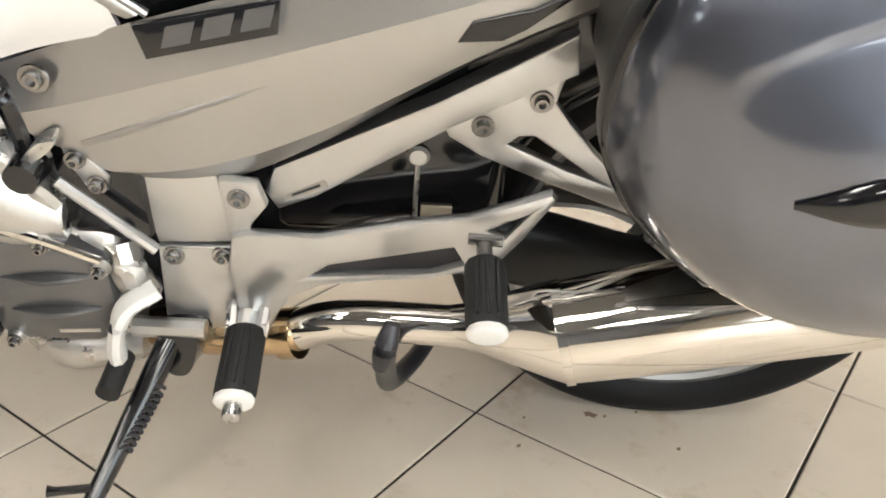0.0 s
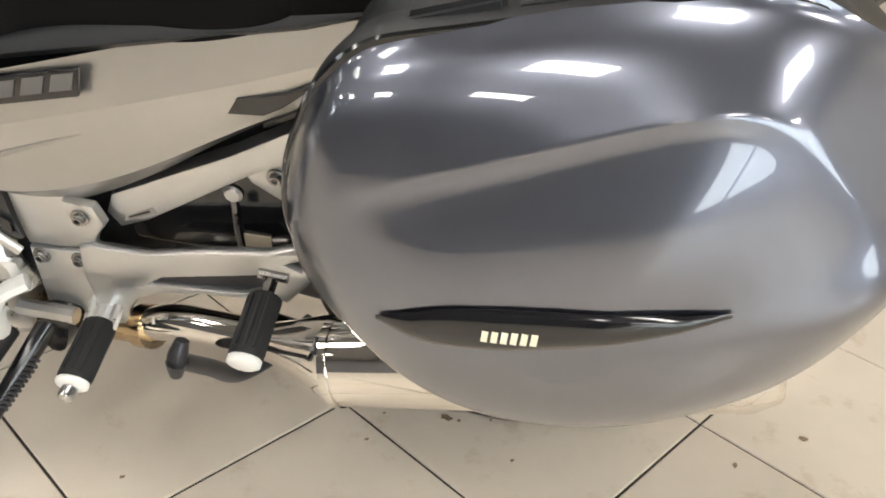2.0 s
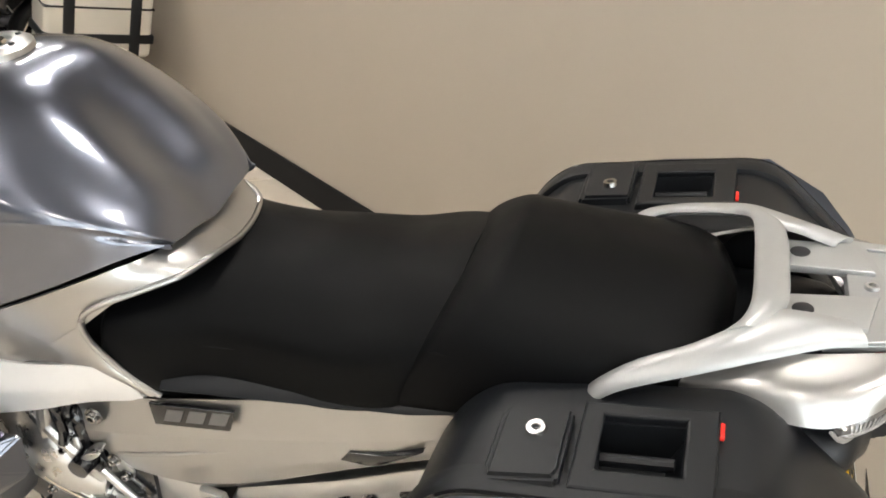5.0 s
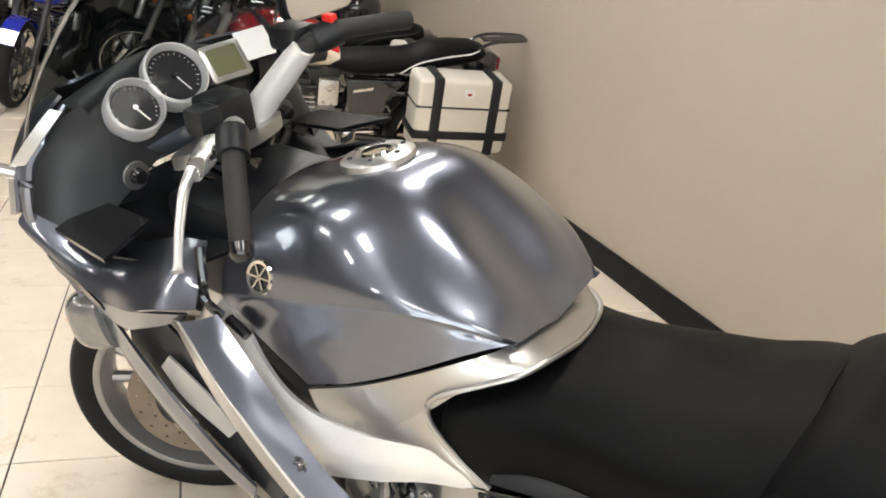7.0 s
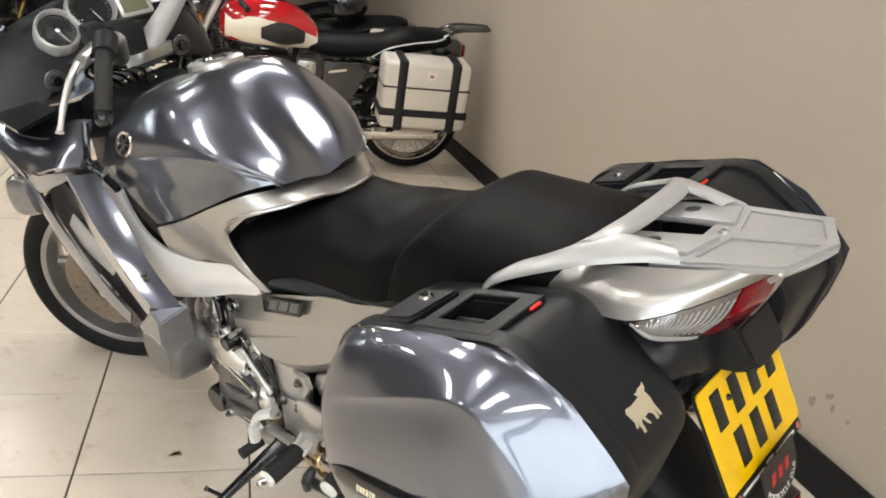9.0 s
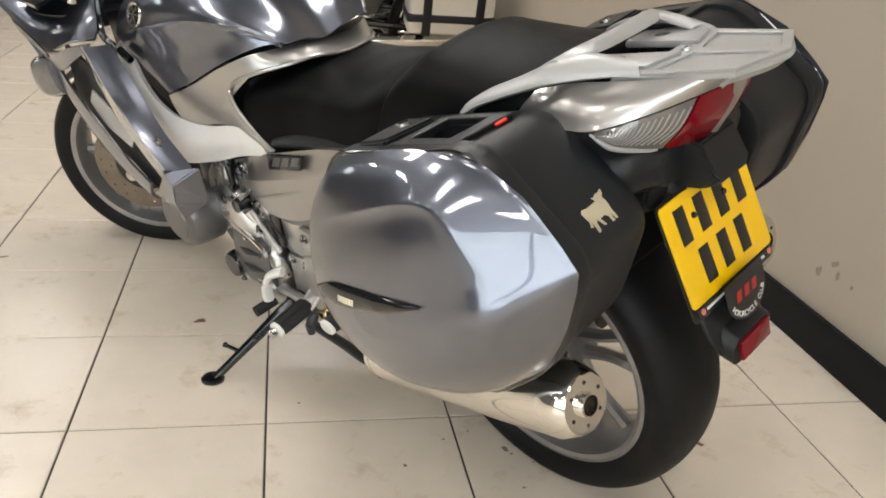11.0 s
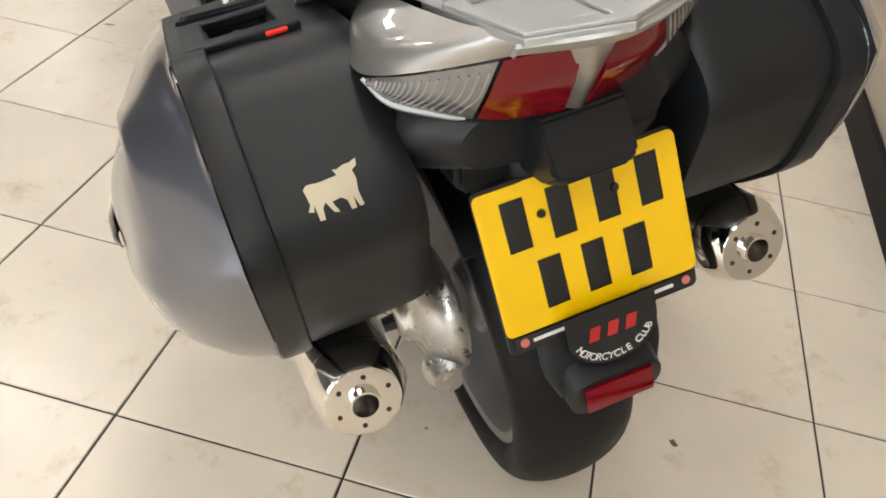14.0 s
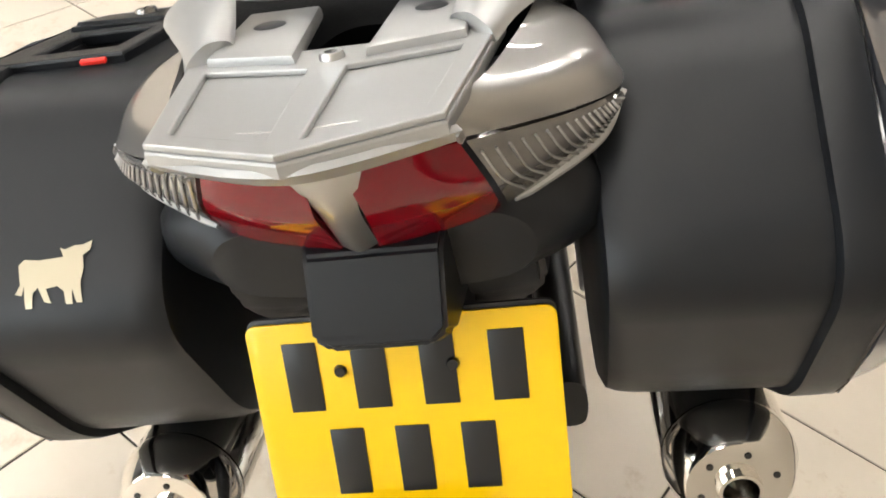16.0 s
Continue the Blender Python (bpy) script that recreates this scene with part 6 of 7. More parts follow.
def dial(p, r):
    m = Matrix.Translation(p) @ DIAL_N.to_track_quat("Z", "Y").to_matrix().to_4x4()
    d = part("gauge", turned([(r, -0.03), (r, 0.010), (r * 0.97, 0.014), (r * 0.92, 0.016), (r * 0.82, 0.003), (r * 0.83, -0.004), (r * 0.8, -0.03)], 40, "z"), BEZEL, bike, "round gauge with satin silver bezel", local=m)
    part("gauge_face", turned([(0, -0.002), (r * 0.84, -0.002), (r * 0.84, -0.006), (0, -0.006)], 36, "z"), DIAL_FACE, d)
    for q in range(21):
        a = radians(-130 + 13 * q)
        part("tick", box_bm((-0.0004, r * 0.68, -0.002), (0.0004, r * (0.76 if q % 2 == 0 else 0.72), -0.0012)), STICKER_WHITE, d, local=pose(0, 0, 0, 0, 0, math.degrees(a)))
    part("needle", box_bm((-0.0009, 0.0, 0), (0.0009, r * 0.62, 0.0015)), STICKER_WHITE, d, local=pose(0, 0, 0, 0, 0, 205))
    part("gauge_boss", turned([(0, 0.003), (0.005, 0.003), (0.006, -0.002), (0, -0.002)], 16, "z"), GLOSS_BLACK, d)
    part("gauge_glass", turned([(0, 0.007), (r * 0.85, 0.006)], 32, "z"), DIAL_GLASS, d).visible_shadow = False


dial((-1.000, -0.020, 1.067), 0.060)
dial((-0.992, -0.117, 1.039), 0.052)
lc = part("lcd_display", moved(slab(round_rect(0.044, 0.038, 0.008), 0.03, bevel=0.004), Matrix.Translation((-1.005, 0.085, 1.05)) @ DIAL_N.to_track_quat("Z", "Y").to_matrix().to_4x4()), SILVER, bike, "small grey-green display in silver frame")
part("lcd", moved(slab(round_rect(0.032, 0.027, 0.003), 0.0015), Matrix.Translation((-1.005, 0.085, 1.05)) @ DIAL_N.to_track_quat("Z", "Y").to_matrix().to_4x4() @ pose(0, 0, 0.0302)), LCD, lc)
part("document_card", moved(slab(round_rect(0.035, 0.03, 0.003), 0.002), Matrix.Translation((-1.01, 0.16, 1.06)) @ DIAL_N.to_track_quat("Z", "Y").to_matrix().to_4x4() @ pose(0, 0, 0.032)), STICKER_WHITE, bike)
# handlebars, turned to the left
part("top_yoke", loft([[(-0.93, -0.11, 0.93), (-0.83, -0.02, 0.955), (-0.87, 0.10, 0.955), (-0.98, 0.06, 0.93)], [(-0.93, -0.11, 0.955), (-0.83, -0.02, 0.98), (-0.87, 0.10, 0.98), (-0.98, 0.06, 0.955)]], 24), ALU, bike, "silver top yoke")
part("ignition_block", box_bm((-0.93, -0.05, 0.96), (-0.85, 0.03, 1.05), 0.012), PLASTIC, bike)
part("handlebar", tube([(-0.90, 0.05, 0.975), (-0.85, 0.085, 1.04), (-0.785, 0.108, 1.112)], [0.029, 0.026, 0.022], 14, 14), BEAM, bike, "silver handlebar riser")
part("handlebar", tube([(-0.83, -0.06, 0.985), (-0.74, -0.10, 1.045), (-0.655, -0.165, 1.062)], [0.022, 0.018, 0.016], 14, 14), ALU, bike, "silver handlebar riser")
gl = part("grip", tube([(-0.645, -0.178, 1.058), (-0.605, -0.215, 1.010), (-0.568, -0.250, 0.955)], [0.017, 0.0175, 0.017], 16, 20), PEG_RUBBER, bike, "black rubber handlebar grip")
part("bar_end", tube([(-0.569, -0.249, 0.957), (-0.560, -0.258, 0.942), (-0.556, -0.262, 0.936)], [0.0185, 0.017, 0.008], 16, 8), GLOSS_BLACK, gl)
part("switch_gear", tube([(-0.665, -0.158, 1.075), (-0.638, -0.184, 1.050)], 0.025, 12), PLASTIC, bike, "black handlebar switch block")
part("clutch_perch", loft([[(-0.72, -0.175, 1.06), (-0.68, -0.165, 1.065), (-0.68, -0.19, 1.03), (-0.72, -0.20, 1.03)], [(-0.71, -0.215, 1.04), (-0.68, -0.205, 1.045), (-0.68, -0.22, 1.015), (-0.71, -0.225, 1.015)]], 16), CAST, bike)
part("clutch_reservoir", box_bm((-0.792, -0.158, 1.040), (-0.742, -0.112, 1.088), 0.010), PLASTIC, bike, "black fluid reservoir")
part("clutch_lever", tube([(-0.700, -0.215, 1.030), (-0.690, -0.245, 1.005), (-0.662, -0.285, 0.965), (-0.640, -0.312, 0.932), (-0.634, -0.319, 0.924)], [0.011, 0.009, 0.0075, 0.007, 0.010], 10, 30, 0.7), ALU, bike, "silver clutch lever")
gr = part("grip", tube([(-0.790, 0.105, 1.108), (-0.755, 0.150, 1.130), (-0.72, 0.25, 1.125), (-0.71, 0.30, 1.118)], 0.017, 14, 20), PEG_RUBBER, bike, "black rubber handlebar grip")
part("switch_gear", tube([(-0.775, 0.125, 1.120), (-0.752, 0.165, 1.130)], 0.026, 12), PLASTIC, bike, "black handlebar switch block")
part("kill_switch", box_bm((-0.770, 0.142, 1.146), (-0.745, 0.160, 1.162), 0.004), RED_PLASTIC, bike, "red engine switch")
part("brake_reservoir", box_bm((-0.86, 0.09, 1.10), (-0.79, 0.15, 1.145), 0.01), PLASTIC, bike, "black fluid reservoir")
part("brake_lever", tube([(-0.82, 0.15, 1.105), (-0.80, 0.20, 1.105), (-0.775, 0.28, 1.098)], [0.010, 0.008, 0.007], 8, 12), ALU, bike, "silver brake lever")
for i in range(5):
    o = 0.014 * i
    part("cable", tube([(-0.70 - o * 0.5, -0.17 + o, 1.04 - o * 0.4), (-0.80, -0.16 + o, 0.98), (-0.88, -0.10 + o * 2, 0.93), (-0.90, -0.03 + o, 0.88)], 0.0045, 8, 24), GLOSS_BLACK, bike, "black control cable")
part("head_cover", box_bm((-0.95, -0.14, 0.70), (-0.68, 0.14, 0.90), 0.03), PLASTIC, bike)
part("radiator", box_bm((-0.80, -0.17, 0.36), (-0.76, 0.17, 0.70), 0.01), DARK_METAL, bike)
part("fairing_gap_seal", tube([(-0.700, -0.236, 0.905), (-0.690, -0.250, 0.862), (-0.676, -0.262, 0.828), (-0.660, -0.250, 0.800)], 0.008, 8, 16), GLOSS_BLACK, bike)

# ---- the other motorcycles in the showroom ----


def simple_wheel(parent, x, r, w, spokes):
    wh = part("wheel", turned([(r - 0.085, -0.02), (r - 0.07, -w * 0.7), (r - 0.062, -w * 0.7), (r - 0.075, 0), (r - 0.062, w * 0.7), (r - 0.07, w * 0.7), (r - 0.085, 0.02), (r - 0.085, -0.02)], 48, "y"), CHROME, parent, local=Matrix.Translation((x, 0, r)))
    sec = [(r - 0.062, -w * 0.75)] + [(r - 0.045 * (1 - math.cos(a)) - 0.004, w * math.sin(a)) for a in [math.pi * (i / 10 - 0.5) for i in range(11)]] + [(r - 0.062, w * 0.75)]
    part("tyre", turned(sec, 56, "y"), RUBBER, wh, "black tyre")
    part("hub", turned([(0, -0.05), (0.04, -0.05), (0.045, 0.05), (0, 0.05)], 20, "y"), DARK_METAL, wh)
    bm = bmesh.new()
    for q in range(spokes):
        a = 2 * math.pi * q / spokes
        e = 0.03 if q % 2 else -0.03
        bm = merge(bm, tube([(0.04 * math.cos(a), e, 0.04 * math.sin(a)), ((r - 0.08) * math.cos(a + 0.2), 0, (r - 0.08) * math.sin(a + 0.2))], 0.002 if spokes > 12 else 0.012, 5))
    part("spokes", bm, CHROME if spokes > 12 else DARK_METAL, wh)
    part("brake_disc", turned([(0.07, -0.056), (0.14, -0.056), (0.14, -0.052), (0.07, -0.052)], 32, "y"), CHROME, wh)
    return wh


def street_bike(label, u, v, turn, lean, paint, second, spokes=10, fork=ALU, cases=False):
    """A parked motorcycle: x to its rear from the rear axle, y to its right."""
    b = thing("motorcycle", label, "motorcycle", ROOM @ pose(u, v, 0, 0, 0, turn) @ pose(0, 0, 0, lean), "parked motorcycles")
    simple_wheel(b, 0.0, 0.325, 0.065, spokes)
    simple_wheel(b, -1.46, 0.325, 0.05, spokes)
    part("frame", tube([(0.05, -0.12, 0.62), (-0.45, -0.13, 0.60), (-0.55, -0.13, 0.35), (-1.0, -0.12, 0.25), (-1.12, -0.06, 0.70), (-1.15, 0, 0.85)], 0.018, 8, 30), BLACK_PAINT, b)
    part("frame", tube([(0.05, 0.12, 0.62), (-0.45, 0.13, 0.60), (-0.55, 0.13, 0.35), (-1.0, 0.12, 0.25), (-1.12, 0.06, 0.70), (-1.15, 0, 0.85)], 0.018, 8, 30), BLACK_PAINT, b)
    part("crankcase", box_bm((-1.02, -0.17, 0.25), (-0.58, 0.17, 0.47), 0.05, 3), CAST if cases else BLACK_PAINT, b)
    for i in range(7):
        part("cylinder_fin", box_bm((-0.98, -0.15, 0.475 + i * 0.027), (-0.74, 0.15, 0.485 + i * 0.027), 0.003), ALU if i < 5 and cases else DARK_METAL, b)
    part("cylinder", box_bm((-0.96, -0.13, 0.46), (-0.76, 0.13, 0.68), 0.02), BLACK_PAINT, b)
    part("carburettor", box_bm((-0.73, -0.17, 0.55), (-0.62, -0.10, 0.69), 0.012), CAST, b)
    part("engine_cover", turned([(0, -0.05), (0.07, -0.045), (0.085, -0.02), (0.085, 0.02), (0, 0.02)], 28, "y", (-0.70, -0.17, 0.38)), CHROME if cases else BLACK_PAINT, b)
    part("engine_cover", turned([(0, -0.05), (0.07, -0.045), (0.085, -0.02), (0.085, 0.02), (0, 0.02)], 28, "y", (-0.90, -0.17, 0.36)), CHROME if cases else BLACK_PAINT, b)
    part("side_panel", side_slab([(-0.58, 0.70), (-0.28, 0.70), (-0.42, 0.42), (-0.56, 0.45)], -0.16, 0.05, bevel=0.012), BLACK_PAINT, b, "gloss black side panel")
    part("panel_script", side_slab([(-0.545, 0.625), (-0.44, 0.645), (-0.435, 0.660), (-0.54, 0.640)], -0.1612, 0.003), CHROME, b)
    ring = lambda x, w, z0, z1: [(x, -w * 0.55, z0), (x, -w, z0 + (z1 - z0) * 0.3), (x, -w * 0.9, z0 + (z1 - z0) * 0.75), (x, -w * 0.4, z1), (x, w * 0.4, z1), (x, w * 0.9, z0 + (z1 - z0) * 0.75), (x, w, z0 + (z1 - z0) * 0.3), (x, w * 0.55, z0)]
    tk = part("fuel_tank", loft([ring(-1.17, 0.08, 0.78, 0.90), ring(-1.12, 0.13, 0.75, 0.95), ring(-1.0, 0.155, 0.745, 0.985), ring(-0.85, 0.15, 0.74, 0.985), ring(-0.70, 0.12, 0.74, 0.93), ring(-0.62, 0.09, 0.75, 0.86)], 32, 26), paint, b, "two-tone fuel tank" if cases else "")
    if cases:
        part("tank_flash", loft([ring(-1.14, 0.132, 0.765, 0.925), ring(-1.0, 0.163, 0.742, 0.965), ring(-0.85, 0.158, 0.737, 0.955), ring(-0.70, 0.127, 0.737, 0.895), ring(-0.615, 0.095, 0.745, 0.835)], 32, 22), second, tk, "cream lower tank panel")
        for s in (-1, 1):
            part("knee_pad", tube([(-0.94, s * 0.150, 0.83), (-0.82, s * 0.150, 0.83), (-0.70, s * 0.128, 0.815)], [0.035, 0.065, 0.035], 12, 10, 1.0), PEG_RUBBER, tk, "black knee pad")
    part("seat", loft([ring(-0.66, 0.10, 0.72, 0.80), ring(-0.5, 0.14, 0.70, 0.815), ring(-0.25, 0.15, 0.73, 0.835), ring(-0.1, 0.145, 0.76, 0.885), ring(0.1, 0.13, 0.80, 0.90), ring(0.18, 0.09, 0.82, 0.885)], 32, 26), VINYL, b, "black bench seat")
    part("seat_piping", tube([(-0.30, -0.152, 0.74), (-0.2, -0.15, 0.80), (-0.05, -0.143, 0.84), (0.08, -0.134, 0.862), (0.14, -0.11, 0.88)], 0.004, 6, 24), STICKER_WHITE if cases else PLASTIC, b)
    part("tail_unit", box_bm((0.08, -0.10, 0.74), (0.26, 0.10, 0.86), 0.03, 3), BLACK_PAINT, b)
    part("tail_lamp", box_bm((0.26, -0.05, 0.76), (0.29, 0.05, 0.83), 0.01), RED_LENS, b)
    part("rear_mudguard", skin([[(0.36 * math.cos(radians(a)), y, 0.325 + 0.36 * math.sin(radians(a))) for a in (150, 120, 90, 60, 30)] for y in (-0.075, 0, 0.075)], 20, 8, 0.004, (0, 0, 0.325)), BLACK_PAINT, b)
    for s in (-1, 1):
        part("shock", tube([(0.0, s * 0.14, 0.33), (-0.06, s * 0.14, 0.65)], 0.03, 12), BLACK_PAINT, b)
        part("swingarm", tube([(0.02, s * 0.11, 0.325), (-0.50, s * 0.11, 0.36)], 0.022, 8), BLACK_PAINT, b)
        part("silencer", tube([(-0.95, s * 0.15, 0.22), (-0.6, s * 0.17, 0.25), (-0.52, s * 0.175, 0.265), (-0.48, s * 0.18, 0.27), (0.10, s * 0.18, 0.30), (0.13, s * 0.18, 0.302)], [0.02, 0.022, 0.024, 0.042, 0.042, 0.03], 16, 30), CHROME if cases else DARK_METAL, b, "long silencer")
        part("fork_leg", tube([(-1.46, s * 0.10, 0.32), (-1.30, s * 0.10, 0.70), (-1.18, s * 0.10, 0.98)], [0.026, 0.024, 0.02], 12, 10), fork, b)
        part("mirror", tube([(-1.12, s * 0.26, 1.02), (-1.13, s * 0.33, 1.18)], 0.006, 6), BLACK_PAINT, b)
        part("mirror_head", tube([(-1.145, s * 0.34, 1.20), (-1.12, s * 0.34, 1.20)], [0.055, 0.05], 20), BLACK_PAINT, b)
        part("indicator", tube([(-1.28, s * 0.10, 0.88), (-1.28, s * 0.19, 0.88)], [0.012, 0.018], 10), ORANGE, b)
        part("grip", tube([(-1.06, s * 0.27, 1.02), (-1.02, s * 0.38, 1.0)], 0.017, 10), PEG_RUBBER, b)
    part("handlebar", tube([(-1.03, -0.37, 1.0), (-1.08, -0.24, 1.03), (-1.14, -0.08, 0.99), (-1.14, 0.08, 0.99), (-1.08, 0.24, 1.03), (-1.03, 0.37, 1.0)], 0.011, 8, 30), CHROME, b)
    part("headlamp_shell", loft([[(x, r * math.cos(a), 0.90 + r * math.sin(a)) for a in [2 * math.pi * k / 10 for k in range(10)]] for x, r in ((-1.20, 0.03), (-1.24, 0.075), (-1.30, 0.09), (-1.335, 0.092))], 28, 12), BLACK_PAINT, b)
    part("headlamp_lens", turned([(0, -0.02), (0.06, -0.014), (0.085, 0.0), (0.09, 0.008), (0, 0.008)], 28, "x", (-1.336, 0, 0.90)), CLEAR_LENS, b, "clear headlamp lens")
    part("front_mudguard", skin([[(-1.46 + 0.345 * math.cos(radians(a)), y, 0.325 + 0.345 * math.sin(radians(a))) for a in (150, 120, 90, 60, 40)] for y in (-0.06, 0, 0.06)], 20, 8, 0.004, (-1.46, 0, 0.325)), paint if not cases else BLACK_PAINT, b)
    part("side_stand", tube([(-0.72, -0.15, 0.28), (-0.74, -0.28, 0.13), (-0.755, -0.34, 0.34 * math.tan(radians(lean)) + 0.006)], 0.012, 8, 12), BLACK_PAINT, b)
    if cases:
        for s in (-1, 1):
            k = Matrix.Scale(-1, 4, V(0, 1, 0)) if s > 0 else Matrix()
            cs = part("aluminium_case", box_bm((-0.25, -0.37, 0.385), (0.265, -0.15, 0.79), 0.03, 4), BRUSHED_CASE, b, "brushed aluminium hard case with black straps", local=k)
            for x in (-0.14, 0.175):
                part("strap", box_bm((x - 0.028, -0.379, 0.378), (x + 0.028, -0.145, 0.797), 0.012, 2), PLASTIC, cs)
            part("band", box_bm((-0.258, -0.378, 0.462), (0.272, -0.142, 0.510), 0.010, 2), PLASTIC, cs)
            part("lid_seam", box_bm((-0.2525, -0.3725, 0.632), (0.2675, -0.1475, 0.644), 0.004), GLOSS_BLACK, cs)
            part("badge", side_slab([(0.0, 0.72), (0.01, 0.70), (0.03, 0.692), (0.05, 0.70), (0.06, 0.72), (0.06, 0.74), (0.0, 0.74)], -0.3715, 0.002), STICKER_WHITE, cs)
            part("badge_mark", side_slab([(0.018, 0.708), (0.042, 0.708), (0.042, 0.722), (0.018, 0.722)], -0.3722, 0.002), STICKER_RED, cs)
            part("case_rail", tube([(-0.28, -0.16, 0.74), (0.05, -0.165, 0.76), (0.25, -0.16, 0.72), (0.24, -0.16, 0.45), (-0.2, -0.16, 0.42)], 0.009, 8, 30), BLACK_PAINT, cs)
        rk2 = part("luggage_rack", tube([(0.10, -0.09, 0.86), (0.22, -0.085, 0.92), (0.40, -0.06, 0.935), (0.43, 0, 0.935), (0.40, 0.06, 0.935), (0.22, 0.085, 0.92), (0.10, 0.09, 0.86)], 0.010, 8, 44), BLACK_PAINT, b, "black tubular luggage rack")
        for y in (-0.03, 0.0, 0.03):
            part("rack_bar", tube([(0.18, y, 0.915), (0.42, y, 0.937)], 0.006, 6), BLACK_PAINT, rk2)
    return b


street_bike("black classic motorcycle with red and cream tank and aluminium cases", 0.60, 3.72, 0, 10, RED_PAINT, CREAM, 32, ALU, True)
street_bike("black motorcycle parked tail to the wall behind the classic", 0.55, 4.75, -6, 10, BLACK_PAINT, BLACK_PAINT, 10, ALU)
street_bike("black naked motorcycle with silver fork facing the room", -3.35, 9.3, 82, 10, BLACK_PAINT, BLACK_PAINT, 10, ALU)
street_bike("black motorcycle with gold fork facing the room", -2.55, 9.0, 84, 10, BLACK_PAINT, BLACK_PAINT, 10, GOLD_METAL)
street_bike("blue motorcycle with dark fork facing the room", -1.75, 7.3, 80, 10, BLUE_PAINT, BLUE_PAINT, 10, DARK_METAL)
street_bike("black motorcycle with red tail lamp among the far motorcycles", -0.7, 8.6, 60, 10, BLACK_PAINT, BLACK_PAINT, 10, ALU)
street_bike("black motorcycle among the far parked motorcycles", 0.3, 6.2, -4, 10, BLACK_PAINT, BLACK_PAINT, 10, ALU)


def helmet(m):
    h = thing("helmet", "glossy black full-face helmet lying on a motorcycle seat", "helmet", m)
    rows = []
    for x, r, z in ((-0.14, 0.03, 0.10), (-0.13, 0.075, 0.11), (-0.09, 0.11, 0.125), (-0.02, 0.128, 0.135), (0.06, 0.118, 0.135), (0.11, 0.08, 0.13), (0.135, 0.03, 0.125)):
        rows.append([(x, r * math.cos(a) * 0.92, max(0.0, z + r * math.sin(a))) for a in [2 * math.pi * k / 12 for k in range(12)]])
    part("shell", loft(rows, 32, 24), BLACK_PAINT, h, "glossy black shell")
    part("visor", skin([[(-0.142, -0.05, 0.10), (-0.155, 0, 0.10), (-0.142, 0.05, 0.10)], [(-0.125, -0.088, 0.15), (-0.142, 0, 0.165), (-0.125, 0.088, 0.15)], [(-0.09, -0.07, 0.21), (-0.105, 0, 0.218), (-0.09, 0.07, 0.21)]], 14, 10, 0.003, (0, 0, 0.13)), GLOSS_BLACK, h)
    return h


helmet(ROOM @ pose(0.28, 4.58, 0.835, 10, 0, 20))


# small dirt marks on the floor and scuffs on the wall
random.seed(9)


def blot(name, label, m, r, mat, n=14):
    pts = []
    for q in range(n):
        a, k = 2 * math.pi * q / n, random.uniform(0.55, 1.2)
        pts.append((r * k * math.cos(a), r * 0.6 * k * math.sin(a)))
    ob = part(name, slab(pts, 0.0012), mat, None, smooth=False, local=m)
    return tagged(ob, label, "dirt", "dirt marks")


for x, y, r in ((0.298, -0.1, 0.011), (0.318, -0.102, 0.004), (0.366, -0.088, 0.003), (0.202, -0.115, 0.003), (-0.115, -0.334, 0.004), (0.407, -0.168, 0.004), (-0.591, -0.3, 0.014), (-0.59, -0.309, 0.012), (-1.28, -0.545, 0.013), (-0.587, -0.299, 0.012), (0.564, 0.253, 0.01), (0.203, -0.303, 0.006), (0.74, -0.093, 0.006), (0.19, -0.178, 0.004), (0.563, 0.25, 0.008), (0.858, -0.003, 0.009)):
    blot("dirt_mark", "small dried mud mark on the floor tiles", pose(x, y, 0.0004, 0, 0, random.uniform(0, 360)), r, DIRT)

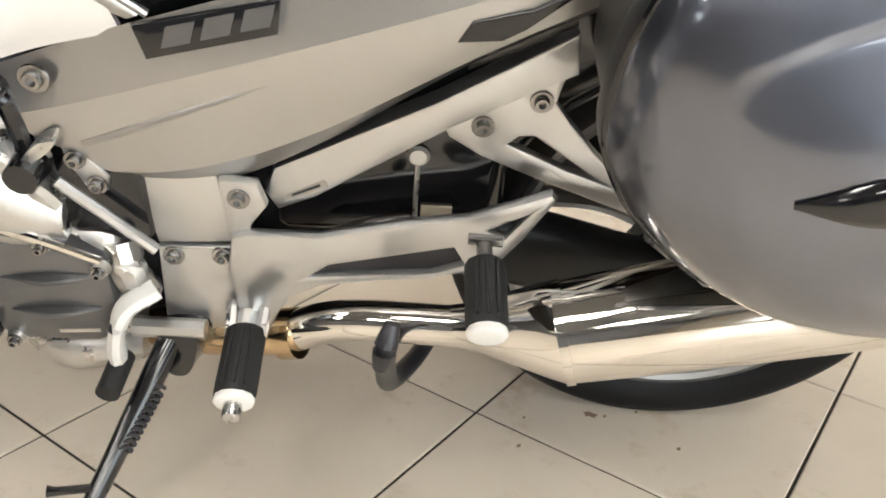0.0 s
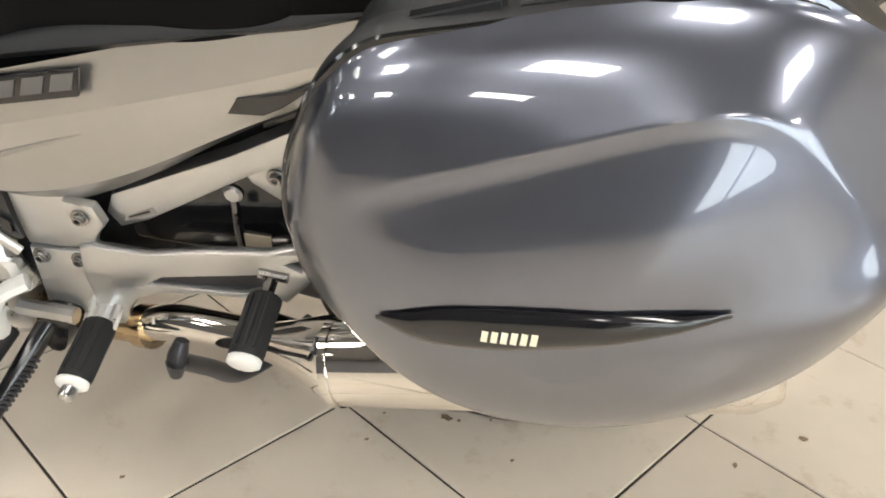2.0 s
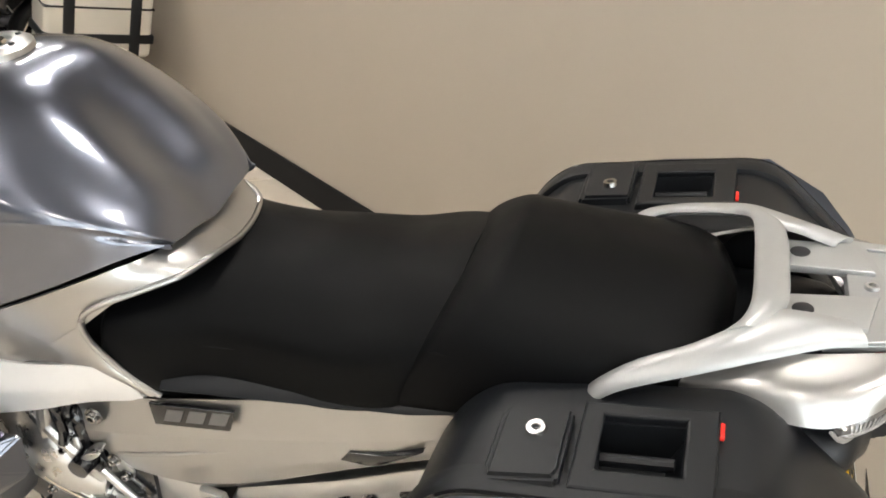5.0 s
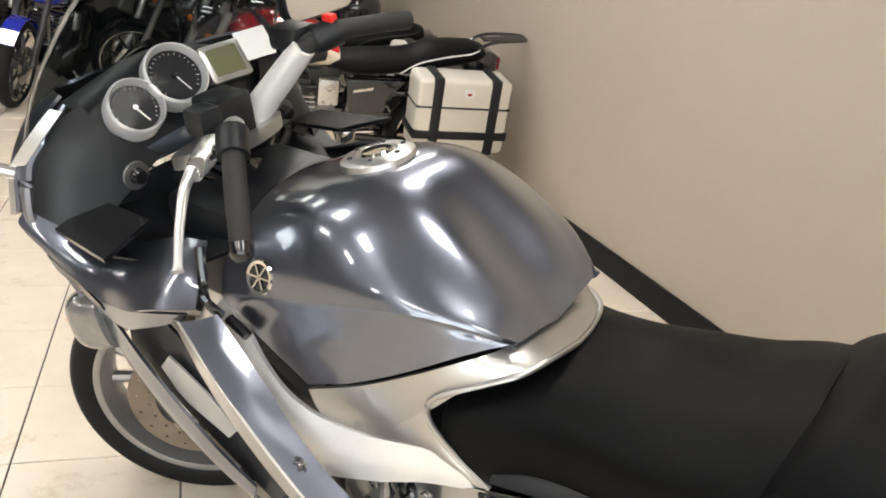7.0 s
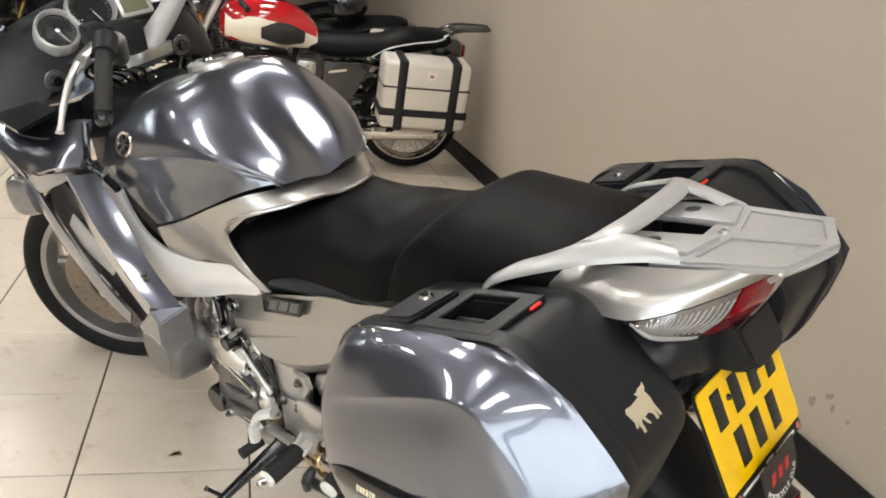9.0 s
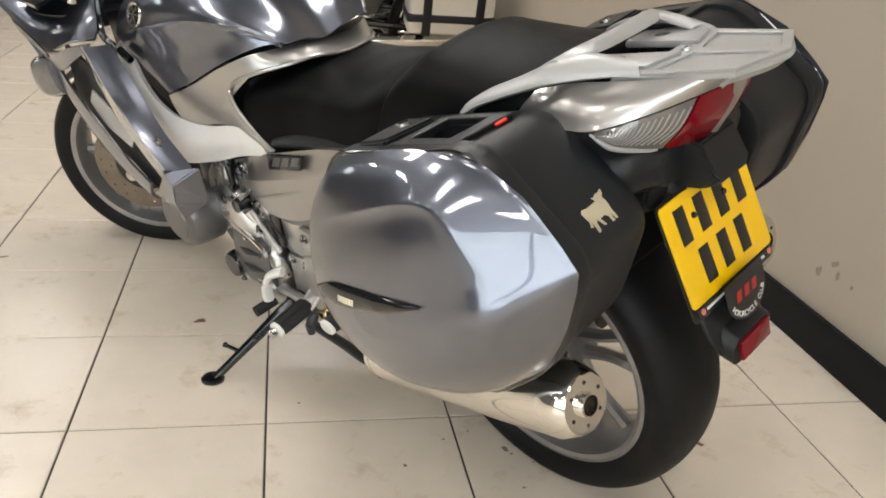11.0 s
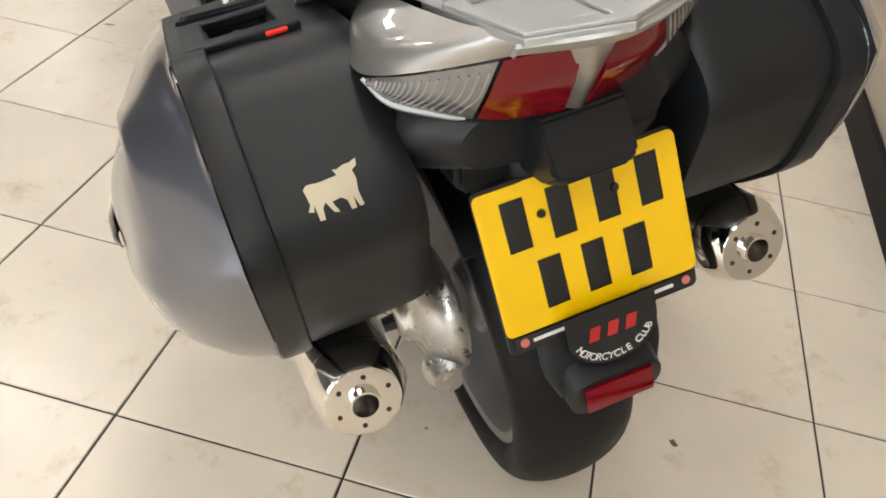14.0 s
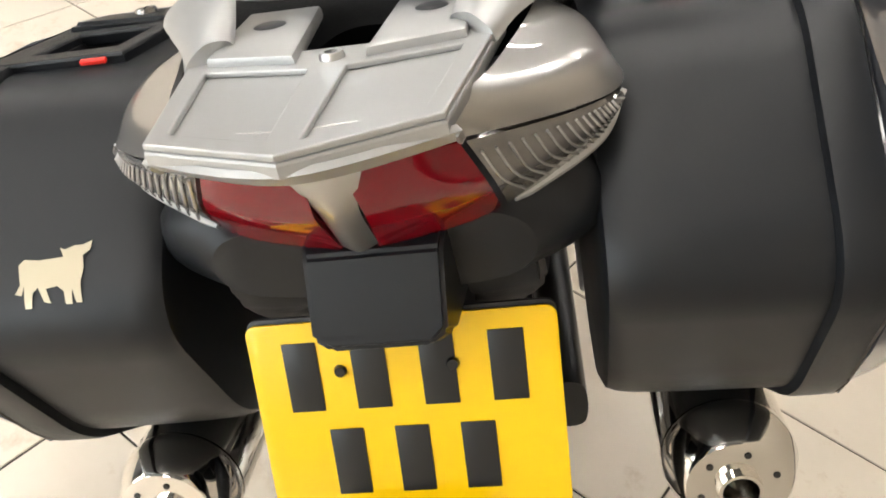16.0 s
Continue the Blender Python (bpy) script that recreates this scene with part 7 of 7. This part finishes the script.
# grey scuffs low on the beige wall, beside the rear wheel
SCUFF = material("grey_scuff", (0.29, 0.262, 0.215), 0.75, grain=0.2, stain=0.12, stain_size=40)
WALL_FACE = Matrix.Translation(ROOM @ V(U1 - 0.0006, 0, 0)) @ ROOM.to_3x3().to_4x4() @ Matrix(((0, 0, -1, 0), (-1, 0, 0, 0), (0, 1, 0, 0), (0, 0, 0, 1)))
for x, y, r, turn in ((0.498, 0.930, 0.018, 70), (0.548, 0.900, 0.016, 20), (0.564, 0.886, 0.014, 80), (0.615, 0.850, 0.008, 60)):
    v = (ROOM.inverted() @ V(x, y, 0)).y
    blot("scuff_mark", "faint grey scuff on the beige wall", WALL_FACE @ pose(-v, {0.498: 0.218, 0.548: 0.262, 0.564: 0.238, 0.615: 0.232}[x], 0, 0, 0, turn), r, SCUFF)

# small white chips in the wall paint
WALL_CHIPS = [(-0.537, 0.505, 0.004), (-0.609, 0.479, 0.004), (-0.655, 0.509, 0.004), (-0.67, 0.511, 0.004), (-0.59, 0.649, 0.004), (-0.571, 0.541, 0.004), (-0.57, 0.652, 0.004)]
for v, z, r in WALL_CHIPS:
    blot("paint_chip", "tiny pale chip in the beige wall paint", WALL_FACE @ pose(-v, z, 0, 0, 0, 40), r, WHITE_PLASTIC, 8)

# ---- floor tiles, one by one ----


def tile_mesh():
    h = TILE_SIZE / 2 - 0.0022
    bm = box_bm((-h, -h, -0.012), (h, h, 0.0))
    for v in bm.verts:
        if v.co.z < -0.001:
            v.co.x *= 1.002
            v.co.y *= 1.002
    top = [e for e in bm.edges if e.verts[0].co.z > -0.001 and e.verts[1].co.z > -0.001]
    bmesh.ops.bevel(bm, geom=top, offset=0.0015, segments=1, affect="EDGES")
    me = bpy.data.meshes.new("tile")
    bm.to_mesh(me)
    bm.free()
    me.materials.append(TILE)
    return me


tile_data = tile_mesh()
spots = []
for i in range(-16, 5):
    for j in range(-12, 36):
        u, v = TILE_U + (i + 0.5) * TILE_SIZE, TILE_V + (j + 0.5) * TILE_SIZE
        if U0 - 0.1 < u < U1 + 0.15 and V0 - 0.1 < v < V1 + 0.15:
            spots.append((abs(u + 1.0) + 0.6 * abs(v - 1.0), u, v))
spots.sort()
for _, u, v in spots[:300]:
    t = new("tile", tile_data)
    t.parent = floor
    t.matrix_basis = pose(u, v, 0, 0, 0, 0)
rest = bmesh.new()
for _, u, v in spots[300:]:
    k = len(rest.verts)
    rest.from_mesh(tile_data)
    rest.verts.ensure_lookup_table()
    bmesh.ops.translate(rest, vec=(u, v, 0), verts=rest.verts[k:])
far_tiles = part("far_tiles", rest, TILE, floor, smooth=False)
far_tiles["kind"] = "stuff"
